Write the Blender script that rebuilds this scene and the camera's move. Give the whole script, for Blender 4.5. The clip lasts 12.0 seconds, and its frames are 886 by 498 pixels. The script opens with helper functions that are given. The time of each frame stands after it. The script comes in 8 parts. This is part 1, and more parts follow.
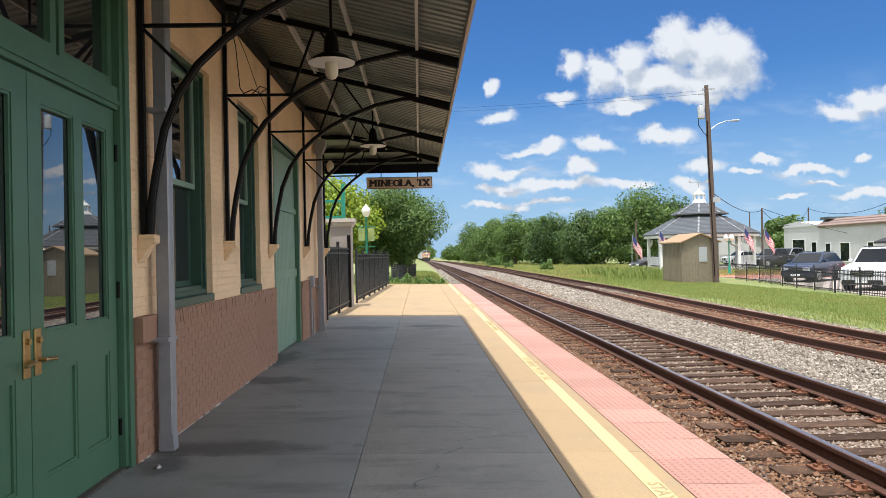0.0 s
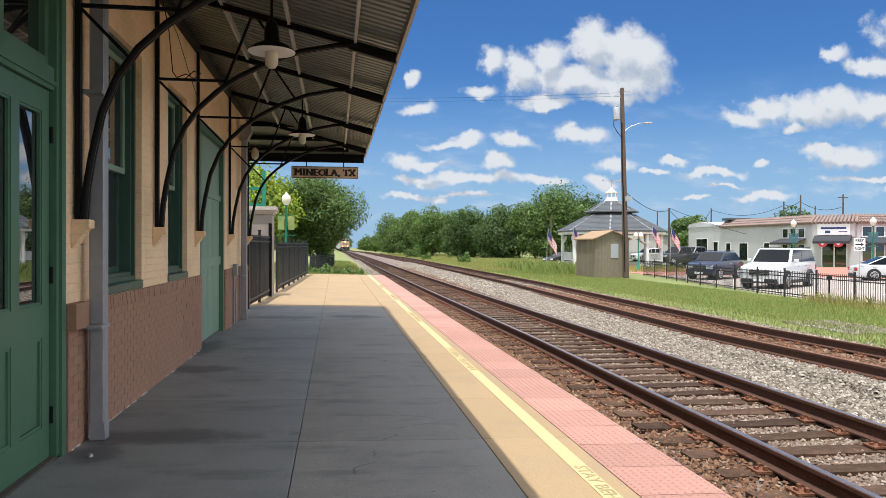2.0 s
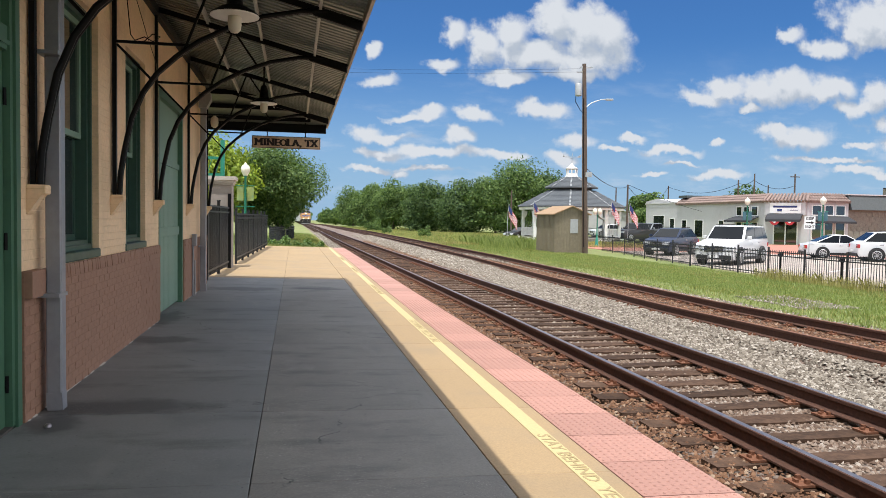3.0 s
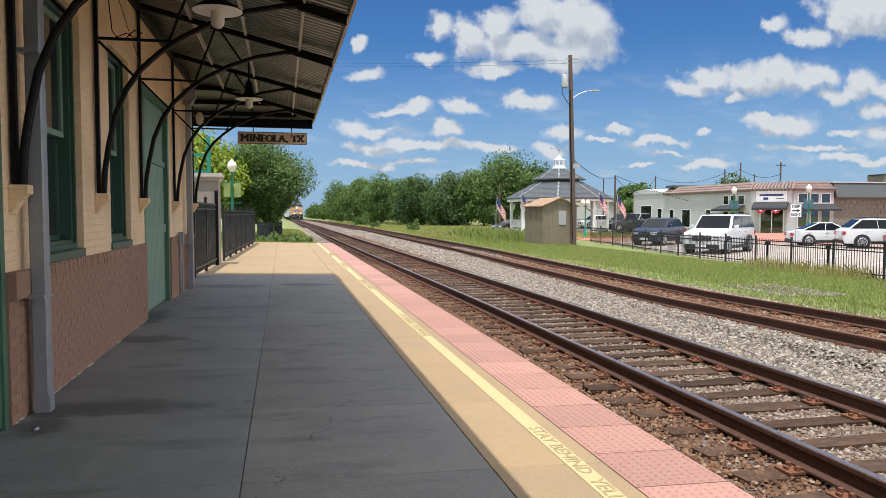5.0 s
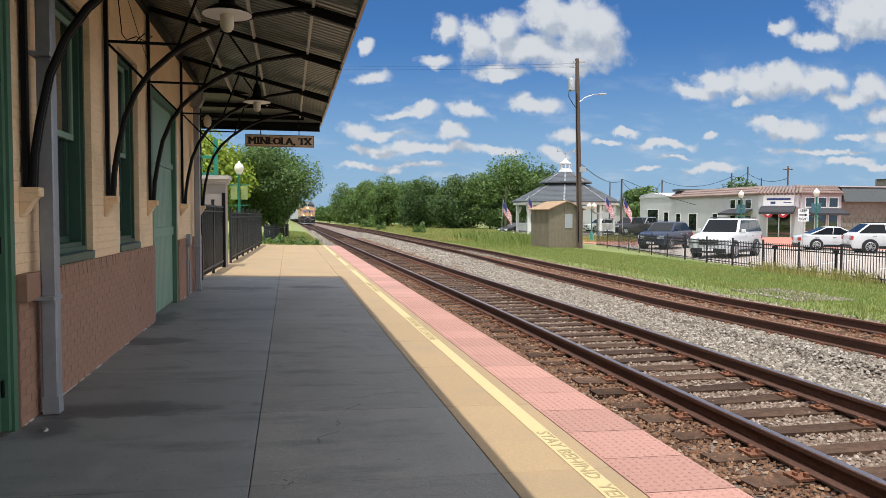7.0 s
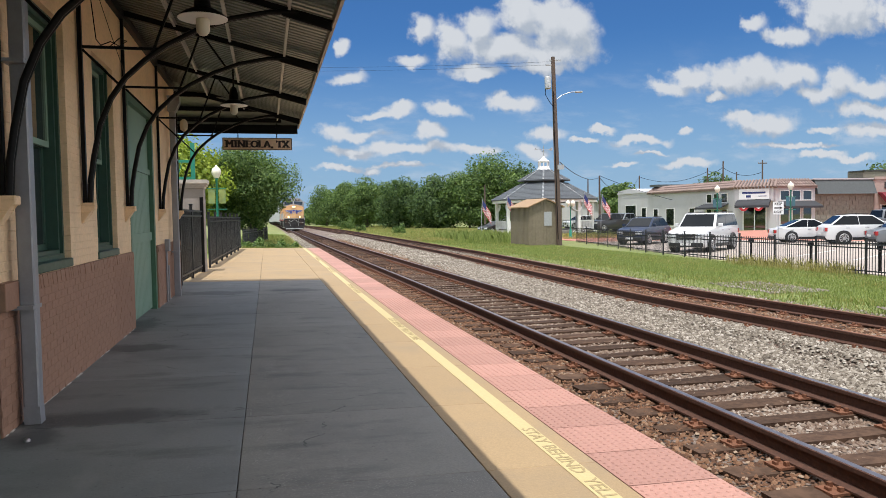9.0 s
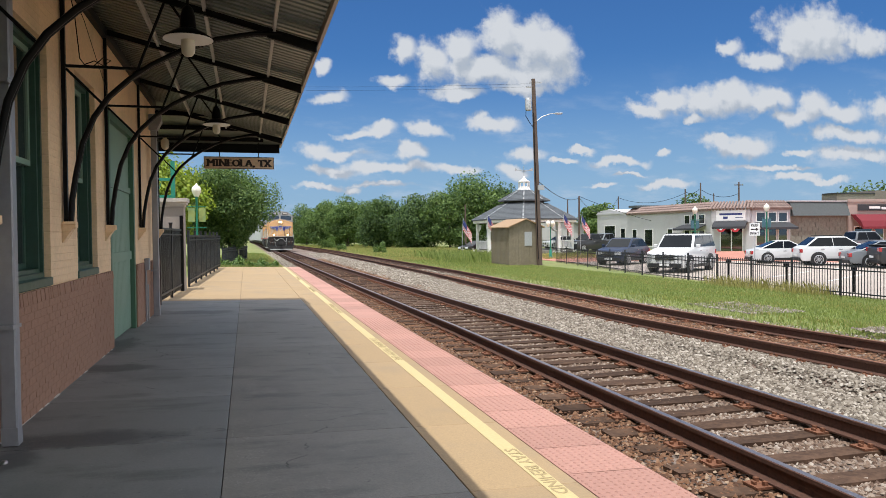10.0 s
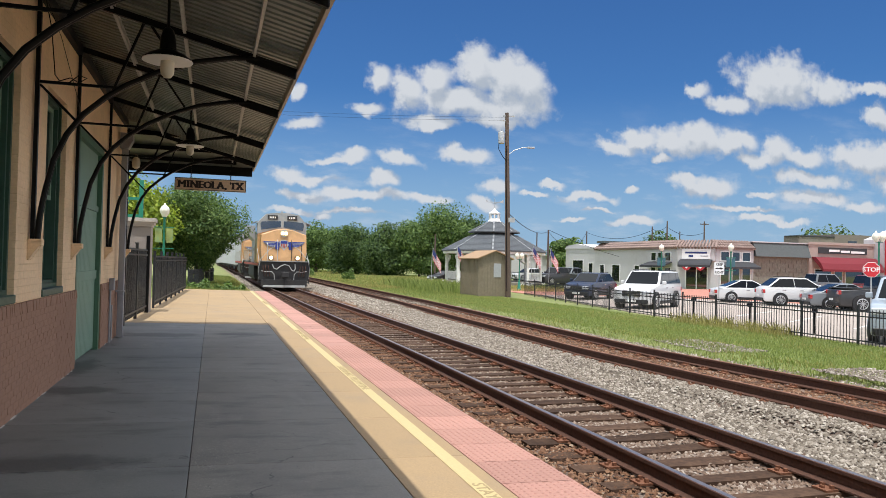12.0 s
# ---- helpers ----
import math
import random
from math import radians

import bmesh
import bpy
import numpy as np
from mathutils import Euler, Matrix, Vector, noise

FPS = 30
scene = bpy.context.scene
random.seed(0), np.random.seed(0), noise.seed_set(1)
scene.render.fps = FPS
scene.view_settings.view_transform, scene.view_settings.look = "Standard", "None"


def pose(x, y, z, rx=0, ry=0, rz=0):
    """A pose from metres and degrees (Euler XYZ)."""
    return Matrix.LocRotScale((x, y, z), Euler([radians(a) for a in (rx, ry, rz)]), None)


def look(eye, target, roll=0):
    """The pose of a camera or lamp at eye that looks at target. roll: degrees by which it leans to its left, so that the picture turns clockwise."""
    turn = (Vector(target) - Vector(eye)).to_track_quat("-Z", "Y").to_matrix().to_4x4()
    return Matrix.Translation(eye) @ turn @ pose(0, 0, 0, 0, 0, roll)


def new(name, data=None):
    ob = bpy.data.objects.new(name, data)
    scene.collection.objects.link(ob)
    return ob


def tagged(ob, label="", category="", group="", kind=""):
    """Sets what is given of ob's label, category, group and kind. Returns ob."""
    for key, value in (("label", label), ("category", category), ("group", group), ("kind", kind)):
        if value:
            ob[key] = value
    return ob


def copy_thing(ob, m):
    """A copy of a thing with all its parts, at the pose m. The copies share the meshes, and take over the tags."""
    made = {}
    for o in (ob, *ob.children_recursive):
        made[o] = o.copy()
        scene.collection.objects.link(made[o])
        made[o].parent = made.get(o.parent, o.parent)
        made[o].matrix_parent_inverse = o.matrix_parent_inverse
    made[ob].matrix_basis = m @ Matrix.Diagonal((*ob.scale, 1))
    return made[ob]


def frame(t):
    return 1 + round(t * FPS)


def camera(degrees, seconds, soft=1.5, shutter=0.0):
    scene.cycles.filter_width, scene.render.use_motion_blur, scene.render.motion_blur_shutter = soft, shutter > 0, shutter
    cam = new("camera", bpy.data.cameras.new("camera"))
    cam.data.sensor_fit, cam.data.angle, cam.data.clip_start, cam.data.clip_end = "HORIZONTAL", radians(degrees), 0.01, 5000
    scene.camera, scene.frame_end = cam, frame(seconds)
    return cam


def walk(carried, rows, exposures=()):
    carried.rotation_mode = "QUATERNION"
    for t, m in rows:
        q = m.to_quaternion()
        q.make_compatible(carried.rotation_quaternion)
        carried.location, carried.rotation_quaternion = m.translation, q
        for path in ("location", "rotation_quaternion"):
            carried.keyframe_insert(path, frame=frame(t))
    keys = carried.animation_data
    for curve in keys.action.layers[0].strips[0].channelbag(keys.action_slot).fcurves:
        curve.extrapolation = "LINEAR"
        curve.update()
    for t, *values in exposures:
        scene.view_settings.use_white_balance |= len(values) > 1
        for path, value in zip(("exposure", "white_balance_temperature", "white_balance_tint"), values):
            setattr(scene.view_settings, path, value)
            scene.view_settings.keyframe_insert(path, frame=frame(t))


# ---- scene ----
cam = camera(62.3, 12.0, soft=0.6)
PATH = [
    (0, (0.6, 1.023, 1.558), (0.665, 3.022, 1.573), -1.2),
    (0.5, (0.526, 1.001, 1.564), (0.627, 2.999, 1.59), -1.1),
    (1, (0.547, 0.932, 1.573), (0.705, 2.926, 1.602), -0.6),
    (1.5, (0.505, 0.873, 1.586), (0.729, 2.86, 1.603), -0.2),
    (2, (0.401, 0.871, 1.576), (0.692, 2.85, 1.565), 0.2),
    (2.5, (0.383, 0.869, 1.557), (0.735, 2.837, 1.506), 0.5),
    (3, (0.352, 0.884, 1.552), (0.75, 2.842, 1.471), 0.9),
    (3.5, (0.337, 0.899, 1.555), (0.768, 2.849, 1.455), 1.0),
    (5.5, (0.361, 0.906, 1.557), (0.782, 2.859, 1.46), -0.2),
    (6, (0.352, 0.904, 1.558), (0.764, 2.859, 1.464), -0.1),
    (6.5, (0.339, 0.907, 1.561), (0.748, 2.863, 1.471), 0.2),
    (8.5, (0.338, 0.894, 1.572), (0.78, 2.842, 1.472), -0.5),
    (9, (0.32, 0.883, 1.569), (0.785, 2.826, 1.477), -0.9),
    (9.5, (0.297, 0.865, 1.576), (0.789, 2.802, 1.506), -0.8),
    (10, (0.284, 0.842, 1.585), (0.802, 2.773, 1.545), -0.6),
    (10.5, (0.259, 0.848, 1.593), (0.801, 2.773, 1.579), -0.1),
    (11, (0.251, 0.843, 1.591), (0.813, 2.762, 1.595), 0.3),
    (11.5, (0.255, 0.841, 1.596), (0.835, 2.755, 1.616), 0.7),
    (12, (0.238, 0.842, 1.6), (0.837, 2.75, 1.64), 1.3),
]
walk(cam, [(t, look(eye, target, roll)) for t, eye, target, roll in PATH], exposures=[(0.0, 1.02, 6300, 10), (1.5, 0.93, 6300, 10), (3.5, 0.78, 6300, 10), (12.0, 0.67, 6300, 10)])

# ---- world and sun ----
SUN_TO = Vector((0.135, 0.26, -1.0)).normalized()
sun_el = math.asin(-SUN_TO.z)
sun_az = math.atan2(-SUN_TO.x, -SUN_TO.y)


class Nodes:
    """A short way to write node trees."""

    def __init__(self, tree):
        self.tree = tree
        self.links = tree.links

    def add(self, kind, **settings):
        node = self.tree.nodes.new(kind)
        for key, value in settings.items():
            setattr(node, key, value)
        return node

    def put(self, value, socket):
        if isinstance(value, bpy.types.NodeSocket):
            self.links.new(value, socket)
        elif value is not None:
            socket.default_value = value

    def math(self, op, a, b=None, c=None, clamp=False):
        node = self.add("ShaderNodeMath", operation=op, use_clamp=clamp)
        for i, v in enumerate((a, b, c)):
            self.put(v, node.inputs[i])
        return node.outputs[0]

    def vmath(self, op, a, b=None):
        node = self.add("ShaderNodeVectorMath", operation=op)
        self.put(a, node.inputs[0])
        self.put(b, node.inputs[1])
        return node.outputs[0]

    def noise(self, vector, scale, detail=4.0, rough=0.55):
        node = self.add("ShaderNodeTexNoise")
        self.put(vector, node.inputs["Vector"])
        node.inputs["Scale"].default_value = scale
        node.inputs["Detail"].default_value = detail
        node.inputs["Roughness"].default_value = rough
        return node.outputs["Fac"], node.outputs["Color"]

    def ramp(self, fac, stops):
        node = self.add("ShaderNodeValToRGB")
        self.put(fac, node.inputs["Fac"])
        el = node.color_ramp.elements
        while len(el) < len(stops):
            el.new(0.5)
        for e, (p, c) in zip(el, stops):
            e.position = p
            e.color = (*c, 1) if len(c) == 3 else c
        return node.outputs["Color"]

    def mix(self, fac, a, b, blend="MIX"):
        node = self.add("ShaderNodeMix", data_type="RGBA", blend_type=blend)
        self.put(fac, node.inputs["Factor"])
        for v, name in ((a, "A"), (b, "B")):
            sock = [i for i in node.inputs if i.name == name and i.type == "RGBA"][0]
            self.put((*v, 1) if isinstance(v, tuple) and len(v) == 3 else v, sock)
        return [o for o in node.outputs if o.type == "RGBA"][0]

    def smooth(self, x, lo, hi):
        node = self.add("ShaderNodeMapRange", interpolation_type="SMOOTHSTEP")
        self.put(x, node.inputs["Value"])
        node.inputs["From Min"].default_value = lo
        node.inputs["From Max"].default_value = hi
        return node.outputs["Result"]


# fair-weather clouds: bearing and height over the horizon as tangents, half width, half height
TOWERING_CLOUDS = [
    (0.360, 0.285, 0.035, 0.038), (0.407, 0.273, 0.049, 0.042), (0.439, 0.265, 0.038, 0.040), (0.296, 0.257, 0.030, 0.034), (0.218, 0.256, 0.021, 0.021), (0.257, 0.240, 0.026, 0.029),
    (0.323, 0.232, 0.081, 0.021), (0.410, 0.231, 0.065, 0.025), (0.199, 0.216, 0.032, 0.009), (0.294, 0.199, 0.044, 0.010), (0.393, 0.208, 0.053, 0.010),
]
EASTERN_CLOUDS = [
    (0.854, 0.299, 0.039, 0.026), (0.800, 0.272, 0.042, 0.014), (0.923, 0.301, 0.054, 0.021), (1.007, 0.312, 0.051, 0.023), (1.100, 0.322, 0.057, 0.012), (0.738, 0.289, 0.026, 0.011),
    (0.630, 0.203, 0.036, 0.019), (0.589, 0.189, 0.030, 0.011), (0.692, 0.201, 0.048, 0.022), (0.745, 0.216, 0.045, 0.023), (0.810, 0.210, 0.055, 0.019), (0.672, 0.175, 0.023, 0.007),
    (0.895, 0.203, 0.035, 0.021), (0.948, 0.191, 0.055, 0.017), (0.856, 0.181, 0.045, 0.012), (1.114, 0.271, 0.036, 0.024), (1.161, 0.156, 0.065, 0.016),
]
MIDDLE_CLOUDS = [
    (0.757, 0.135, 0.065, 0.018), (0.716, 0.143, 0.027, 0.011), (0.961, 0.155, 0.086, 0.013), (0.973, 0.125, 0.084, 0.013), (1.084, 0.117, 0.057, 0.011), (0.346, 0.160, 0.047, 0.011),
    (0.245, 0.145, 0.031, 0.010), (0.183, 0.143, 0.027, 0.011), (0.154, 0.138, 0.031, 0.005), (0.111, 0.188, 0.027, 0.009), (0.106, 0.230, 0.009, 0.011), (0.090, 0.114, 0.030, 0.014),
    (0.120, 0.111, 0.045, 0.008), (0.226, 0.116, 0.023, 0.013), (0.395, 0.117, 0.027, 0.011),
]
LOW_CLOUDS = [
    (0.194, 0.092, 0.079, 0.009), (0.288, 0.092, 0.038, 0.007), (0.117, 0.087, 0.038, 0.008), (0.378, 0.090, 0.026, 0.010), (0.481, 0.122, 0.024, 0.005), (0.451, 0.108, 0.023, 0.004),
    (0.543, 0.108, 0.054, 0.007), (0.622, 0.118, 0.012, 0.006), (0.563, 0.089, 0.031, 0.003), (0.515, 0.074, 0.028, 0.004), (0.623, 0.073, 0.052, 0.007), (0.812, 0.104, 0.089, 0.005),
    (0.863, 0.088, 0.045, 0.007), (0.921, 0.080, 0.047, 0.006), (0.179, 0.068, 0.047, 0.004), (0.142, 0.062, 0.012, 0.005), (0.099, 0.064, 0.030, 0.004), (0.868, 0.127, 0.034, 0.005),
]
FAR_CLOUDS = [(-0.200, 0.170, 0.100, 0.030), (-0.450, 0.230, 0.140, 0.045), (-0.700, 0.150, 0.120, 0.030), (0.900, 0.320, 0.100, 0.040), (1.100, 0.200, 0.120, 0.030)]
CLOUDS = TOWERING_CLOUDS + EASTERN_CLOUDS + MIDDLE_CLOUDS + LOW_CLOUDS + FAR_CLOUDS

world = bpy.data.worlds.new("sky")
scene.world = world
world.use_nodes = True
wt = world.node_tree
wt.nodes.clear()
N = Nodes(wt)
sky = N.add("ShaderNodeTexSky", sky_type="NISHITA", sun_disc=False, sun_elevation=sun_el, sun_rotation=sun_az, altitude=120, air_density=1.15, dust_density=0.5, ozone_density=2.0)


def cloud_cover():
    """A group that gives the thickness of the clouds in a direction."""
    g = bpy.data.node_groups.new("cloud_cover", "ShaderNodeTree")
    g.interface.new_socket("Point", in_out="INPUT", socket_type="NodeSocketVector")
    g.interface.new_socket("Cover", in_out="OUTPUT", socket_type="NodeSocketFloat")
    G = Nodes(g)
    gi, go = G.add("NodeGroupInput"), G.add("NodeGroupOutput")
    p = gi.outputs[0]
    warp = G.vmath("SUBTRACT", G.noise(p, 15.0, 7.0, 0.58)[1], (0.5, 0.5, 0.5))
    scale = G.add("ShaderNodeVectorMath", operation="SCALE")
    G.put(warp, scale.inputs[0])
    scale.inputs["Scale"].default_value = 0.050
    q = G.vmath("ADD", p, scale.outputs[0])
    total = None
    for u, v, w, h in CLOUDS:
        d = G.vmath("MULTIPLY", G.vmath("SUBTRACT", q, (u, v, 0)), (1 / w, 1 / h, 0))
        length = G.add("ShaderNodeVectorMath", operation="LENGTH")
        G.put(d, length.inputs[0])
        m = G.math("SUBTRACT", 1.0, length.outputs["Value"])
        total = m if total is None else G.math("SMOOTH_MAX", total, m, 0.42)
    # billows at two scales, and wisps at the rim
    puff = G.add("ShaderNodeTexVoronoi", feature="SMOOTH_F1")
    G.put(q, puff.inputs["Vector"])
    puff.inputs["Scale"].default_value = 38.0
    puff.inputs["Smoothness"].default_value = 0.6
    total = G.math("ADD", total, G.math("MULTIPLY_ADD", puff.outputs["Distance"], -0.50, 0.29))
    fine = G.noise(p, 60.0, 7.0, 0.62)[0]
    total = G.math("ADD", total, G.math("MULTIPLY_ADD", fine, 0.9, -0.45))
    G.put(total, go.inputs[0])
    return g


coord = N.add("ShaderNodeTexCoord")
sep = N.add("ShaderNodeSeparateXYZ")
N.put(coord.outputs["Generated"], sep.inputs[0])
ahead = N.math("MAXIMUM", N.math("ABSOLUTE", sep.outputs["Y"]), 0.02)
comb = N.add("ShaderNodeCombineXYZ")
N.put(N.math("DIVIDE", sep.outputs["X"], ahead), comb.inputs[0])
N.put(N.math("DIVIDE", sep.outputs["Z"], ahead), comb.inputs[1])
group = cloud_cover()
near_cover = N.add("ShaderNodeGroup", node_tree=group)
over_cover = N.add("ShaderNodeGroup", node_tree=group)
N.put(comb.outputs[0], near_cover.inputs[0])
N.put(N.vmath("ADD", comb.outputs[0], (-0.008, 0.024, 0)), over_cover.inputs[0])
cover = N.smooth(near_cover.outputs[0], -0.22, 0.52)
shade = N.smooth(N.math("SUBTRACT", near_cover.outputs[0], over_cover.outputs[0]), -0.42, 0.40)
up = N.smooth(sep.outputs["Z"], 0.0, 0.02)
veil_at = N.vmath("MULTIPLY", comb.outputs[0], (1.0, 3.2, 1.0))
veil = N.math("MULTIPLY", N.smooth(N.noise(veil_at, 9.0, 6.0, 0.62)[0], 0.48, 0.74), N.smooth(sep.outputs["Z"], 0.24, 0.04))
cover = N.math("MULTIPLY", cover, up)
clear = N.mix(1.0, sky.outputs["Color"], (0.225, 0.42, 0.68), "MULTIPLY")
haze_low = N.mix(N.math("MULTIPLY", N.smooth(sep.outputs["Z"], 0.24, 0.0), 0.75), clear, (2.55, 3.75, 5.2))
cloud_col = N.mix(shade, (3.25, 3.6, 4.1), (4.85, 5.0, 5.2))
# bright clouds added overhead, beside and behind, out of view, to fill the shade
high = N.math("MAXIMUM", sep.outputs["Z"], 0.05)
over = N.add("ShaderNodeCombineXYZ")
N.put(N.math("DIVIDE", sep.outputs["X"], high), over.inputs[0])
N.put(N.math("DIVIDE", sep.outputs["Y"], high), over.inputs[1])
side_u = N.math("ABSOLUTE", N.math("DIVIDE", sep.outputs["X"], ahead))
around = N.math("MULTIPLY", N.smooth(side_u, 1.25, 1.7), N.smooth(sep.outputs["Z"], 0.02, 0.10))
around = N.math("MAXIMUM", around, N.math("MULTIPLY", N.smooth(sep.outputs["Y"], 0.0, -0.1), N.smooth(sep.outputs["Z"], 0.02, 0.10)))
fill_field = N.math("MAXIMUM", around, N.smooth(sep.outputs["Z"], 0.40, 0.55))
overhead = N.math("MULTIPLY", N.smooth(N.noise(over.outputs[0], 1.3, 6.0, 0.6)[0], 0.38, 0.54), fill_field)
final = N.mix(overhead, N.mix(cover, N.mix(N.math("MULTIPLY", veil, 0.5), haze_low, (4.3, 4.7, 5.3)), cloud_col), (11.4, 11.5, 11.7))
bg = N.add("ShaderNodeBackground")
N.put(final, bg.inputs["Color"])
bg.inputs["Strength"].default_value = 0.085
out = N.add("ShaderNodeOutputWorld")
N.put(bg.outputs[0], out.inputs["Surface"])

sun = new("sun", bpy.data.lights.new("sun", "SUN"))
sun.data.energy, sun.data.angle, sun.data.color = 3.0, radians(0.53), (1.0, 0.965, 0.91)
sun.matrix_world = look((-30, -60, 200), Vector((-30, -60, 200)) + SUN_TO)


# ---- materials ----
def surface(name, base, vary=0.25, rough=0.7, metal=0.0, grain=30.0, bump=0.15, stain=None, stain_scale=0.8, stain_amount=0.35, spread=0.0, coat=0.0, spec=0.5, object_space=True):
    """A procedural surface: base colour with variation at two scales, stains, bump, and a shift from piece to piece."""
    m = bpy.data.materials.new(name)
    m.use_nodes = True
    m.node_tree.nodes.clear()
    n = Nodes(m.node_tree)
    tc = n.add("ShaderNodeTexCoord")
    vec = tc.outputs["Object"]
    fine = n.noise(vec, grain, 4.0, 0.6)[0]
    wide = n.noise(vec, stain_scale, 5.0, 0.6)[0]
    dark = tuple(c * (1 - vary) for c in base)
    light = tuple(min(1, c * (1 + vary)) for c in base)
    col = n.ramp(fine, [(0.28, dark), (0.72, light)])
    if stain:
        col = n.mix(n.math("MULTIPLY", n.smooth(wide, 0.45, 0.72), stain_amount), col, stain)
    if spread:
        info = n.add("ShaderNodeObjectInfo")
        k = n.math("MULTIPLY_ADD", info.outputs["Random"], 2 * spread, 1 - spread)
        hsv = n.add("ShaderNodeHueSaturation")
        n.put(k, hsv.inputs["Value"])
        n.put(col, hsv.inputs["Color"])
        col = hsv.outputs["Color"]
    b = n.add("ShaderNodeBsdfPrincipled")
    n.put(col, b.inputs["Base Color"])
    n.put(n.math("MULTIPLY_ADD", fine, 0.2, rough - 0.1, clamp=True), b.inputs["Roughness"])
    b.inputs["Metallic"].default_value = metal
    b.inputs["Coat Weight"].default_value = coat
    b.inputs["Specular IOR Level"].default_value = spec
    if bump:
        bp = n.add("ShaderNodeBump")
        bp.inputs["Strength"].default_value = bump
        bp.inputs["Distance"].default_value = 0.01
        n.put(fine, bp.inputs["Height"])
        n.put(bp.outputs["Normal"], b.inputs["Normal"])
    o = n.add("ShaderNodeOutputMaterial")
    n.put(b.outputs[0], o.inputs["Surface"])
    return m


def glow(name, colour, strength):
    m = bpy.data.materials.new(name)
    m.use_nodes = True
    m.node_tree.nodes.clear()
    n = Nodes(m.node_tree)
    e = n.add("ShaderNodeEmission")
    e.inputs["Color"].default_value = (*colour, 1)
    e.inputs["Strength"].default_value = strength
    o = n.add("ShaderNodeOutputMaterial")
    n.put(e.outputs[0], o.inputs["Surface"])
    return m


def glassy(name, colour, rough=0.02, ior=1.9, coat=1.0, spec=0.5):
    m = bpy.data.materials.new(name)
    m.use_nodes = True
    b = m.node_tree.nodes["Principled BSDF"]
    b.inputs["Base Color"].default_value = (*colour, 1)
    b.inputs["Roughness"].default_value = rough
    b.inputs["IOR"].default_value = ior
    b.inputs["Coat Weight"].default_value = coat
    b.inputs["Coat Roughness"].default_value = 0.01
    b.inputs["Specular IOR Level"].default_value = spec
    return m


CONCRETE = surface("tan_concrete", (0.335, 0.232, 0.122), 0.16, 0.72, grain=70, bump=0.12, stain=(0.20, 0.17, 0.13), stain_scale=0.9, stain_amount=0.4, spread=0.05)
# canopy shade put into the colour: greyer copies of the tan concrete
CONCRETE_SHADE = surface("grey_concrete", (0.188, 0.186, 0.178), 0.14, 0.60, grain=55, bump=0.10, stain=(0.10, 0.10, 0.10), stain_scale=0.7, stain_amount=0.55, spread=0.09)
CONCRETE_WORN_SHADE = surface("worn_concrete", (0.198, 0.184, 0.163), 0.18, 0.68, grain=60, bump=0.14, stain=(0.12, 0.112, 0.104), stain_scale=0.9, stain_amount=0.5, spread=0.08)


def weathered(m, blots, pits):
    """Adds long smears, damp blots, pitted patches and hairline cracks to a floor."""
    n = Nodes(m.node_tree)
    bsdf = [k for k in m.node_tree.nodes if k.type == "BSDF_PRINCIPLED"][0]
    col = bsdf.inputs["Base Color"].links[0].from_socket
    p = n.add("ShaderNodeTexCoord").outputs["Object"]
    smear = n.noise(n.vmath("MULTIPLY", p, (0.9, 2.6, 1.0)), 1.0, 5.0, 0.62)[0]
    col = n.mix(n.math("MULTIPLY", n.smooth(smear, 0.50, 0.72), 0.55), col, (0.062, 0.060, 0.058))
    pale = n.noise(n.vmath("MULTIPLY", p, (1.6, 0.5, 1.0)), 1.3, 4.0, 0.6)[0]
    col = n.mix(n.math("MULTIPLY", n.smooth(pale, 0.55, 0.75), 0.35), col, (0.30, 0.285, 0.26))
    fray = n.noise(p, 3.2, 5.0, 0.65)[0]
    for x, y, rx, ry in blots:
        d = n.vmath("MULTIPLY", n.vmath("SUBTRACT", p, (x, y, 0)), (1 / rx, 1 / ry, 0))
        reach = n.add("ShaderNodeVectorMath", operation="LENGTH")
        n.put(d, reach.inputs[0])
        k = n.math("SUBTRACT", n.math("MULTIPLY_ADD", fray, 1.6, 0.2), reach.outputs["Value"])
        col = n.mix(n.math("MULTIPLY", n.smooth(k, -0.15, 0.55), 0.72), col, (0.050, 0.049, 0.047))
    speck = n.noise(p, 95.0, 2.0, 0.5)[0]
    patch = n.smooth(n.noise(p, 1.1, 3.0, 0.6)[0], 0.42, 0.62)
    col = n.mix(n.math("MULTIPLY", n.math("MULTIPLY", n.smooth(speck, 0.60, 0.68), patch), pits), col, (0.40, 0.37, 0.33))
    dots = n.noise(p, 33.0, 2.0, 0.5)[0]
    col = n.mix(n.math("MULTIPLY", n.smooth(dots, 0.70, 0.76), 0.6), col, (0.05, 0.048, 0.045))
    bend = n.vmath("ADD", n.vmath("MULTIPLY", p, (0.33, 0.5, 0.0)), n.vmath("MULTIPLY", n.noise(p, 1.7, 5.0, 0.6)[1], (0.25, 0.25, 0.0)))
    cell = n.add("ShaderNodeTexVoronoi", feature="DISTANCE_TO_EDGE", voronoi_dimensions="2D")
    n.put(bend, cell.inputs["Vector"])
    cell.inputs["Scale"].default_value = 0.8
    crack = n.math("MULTIPLY", n.smooth(cell.outputs["Distance"], 0.0032, 0.0012), n.smooth(fray, 0.45, 0.60))
    col = n.mix(n.math("MULTIPLY", crack, 0.8), col, (0.03, 0.029, 0.028))
    n.put(col, bsdf.inputs["Base Color"])


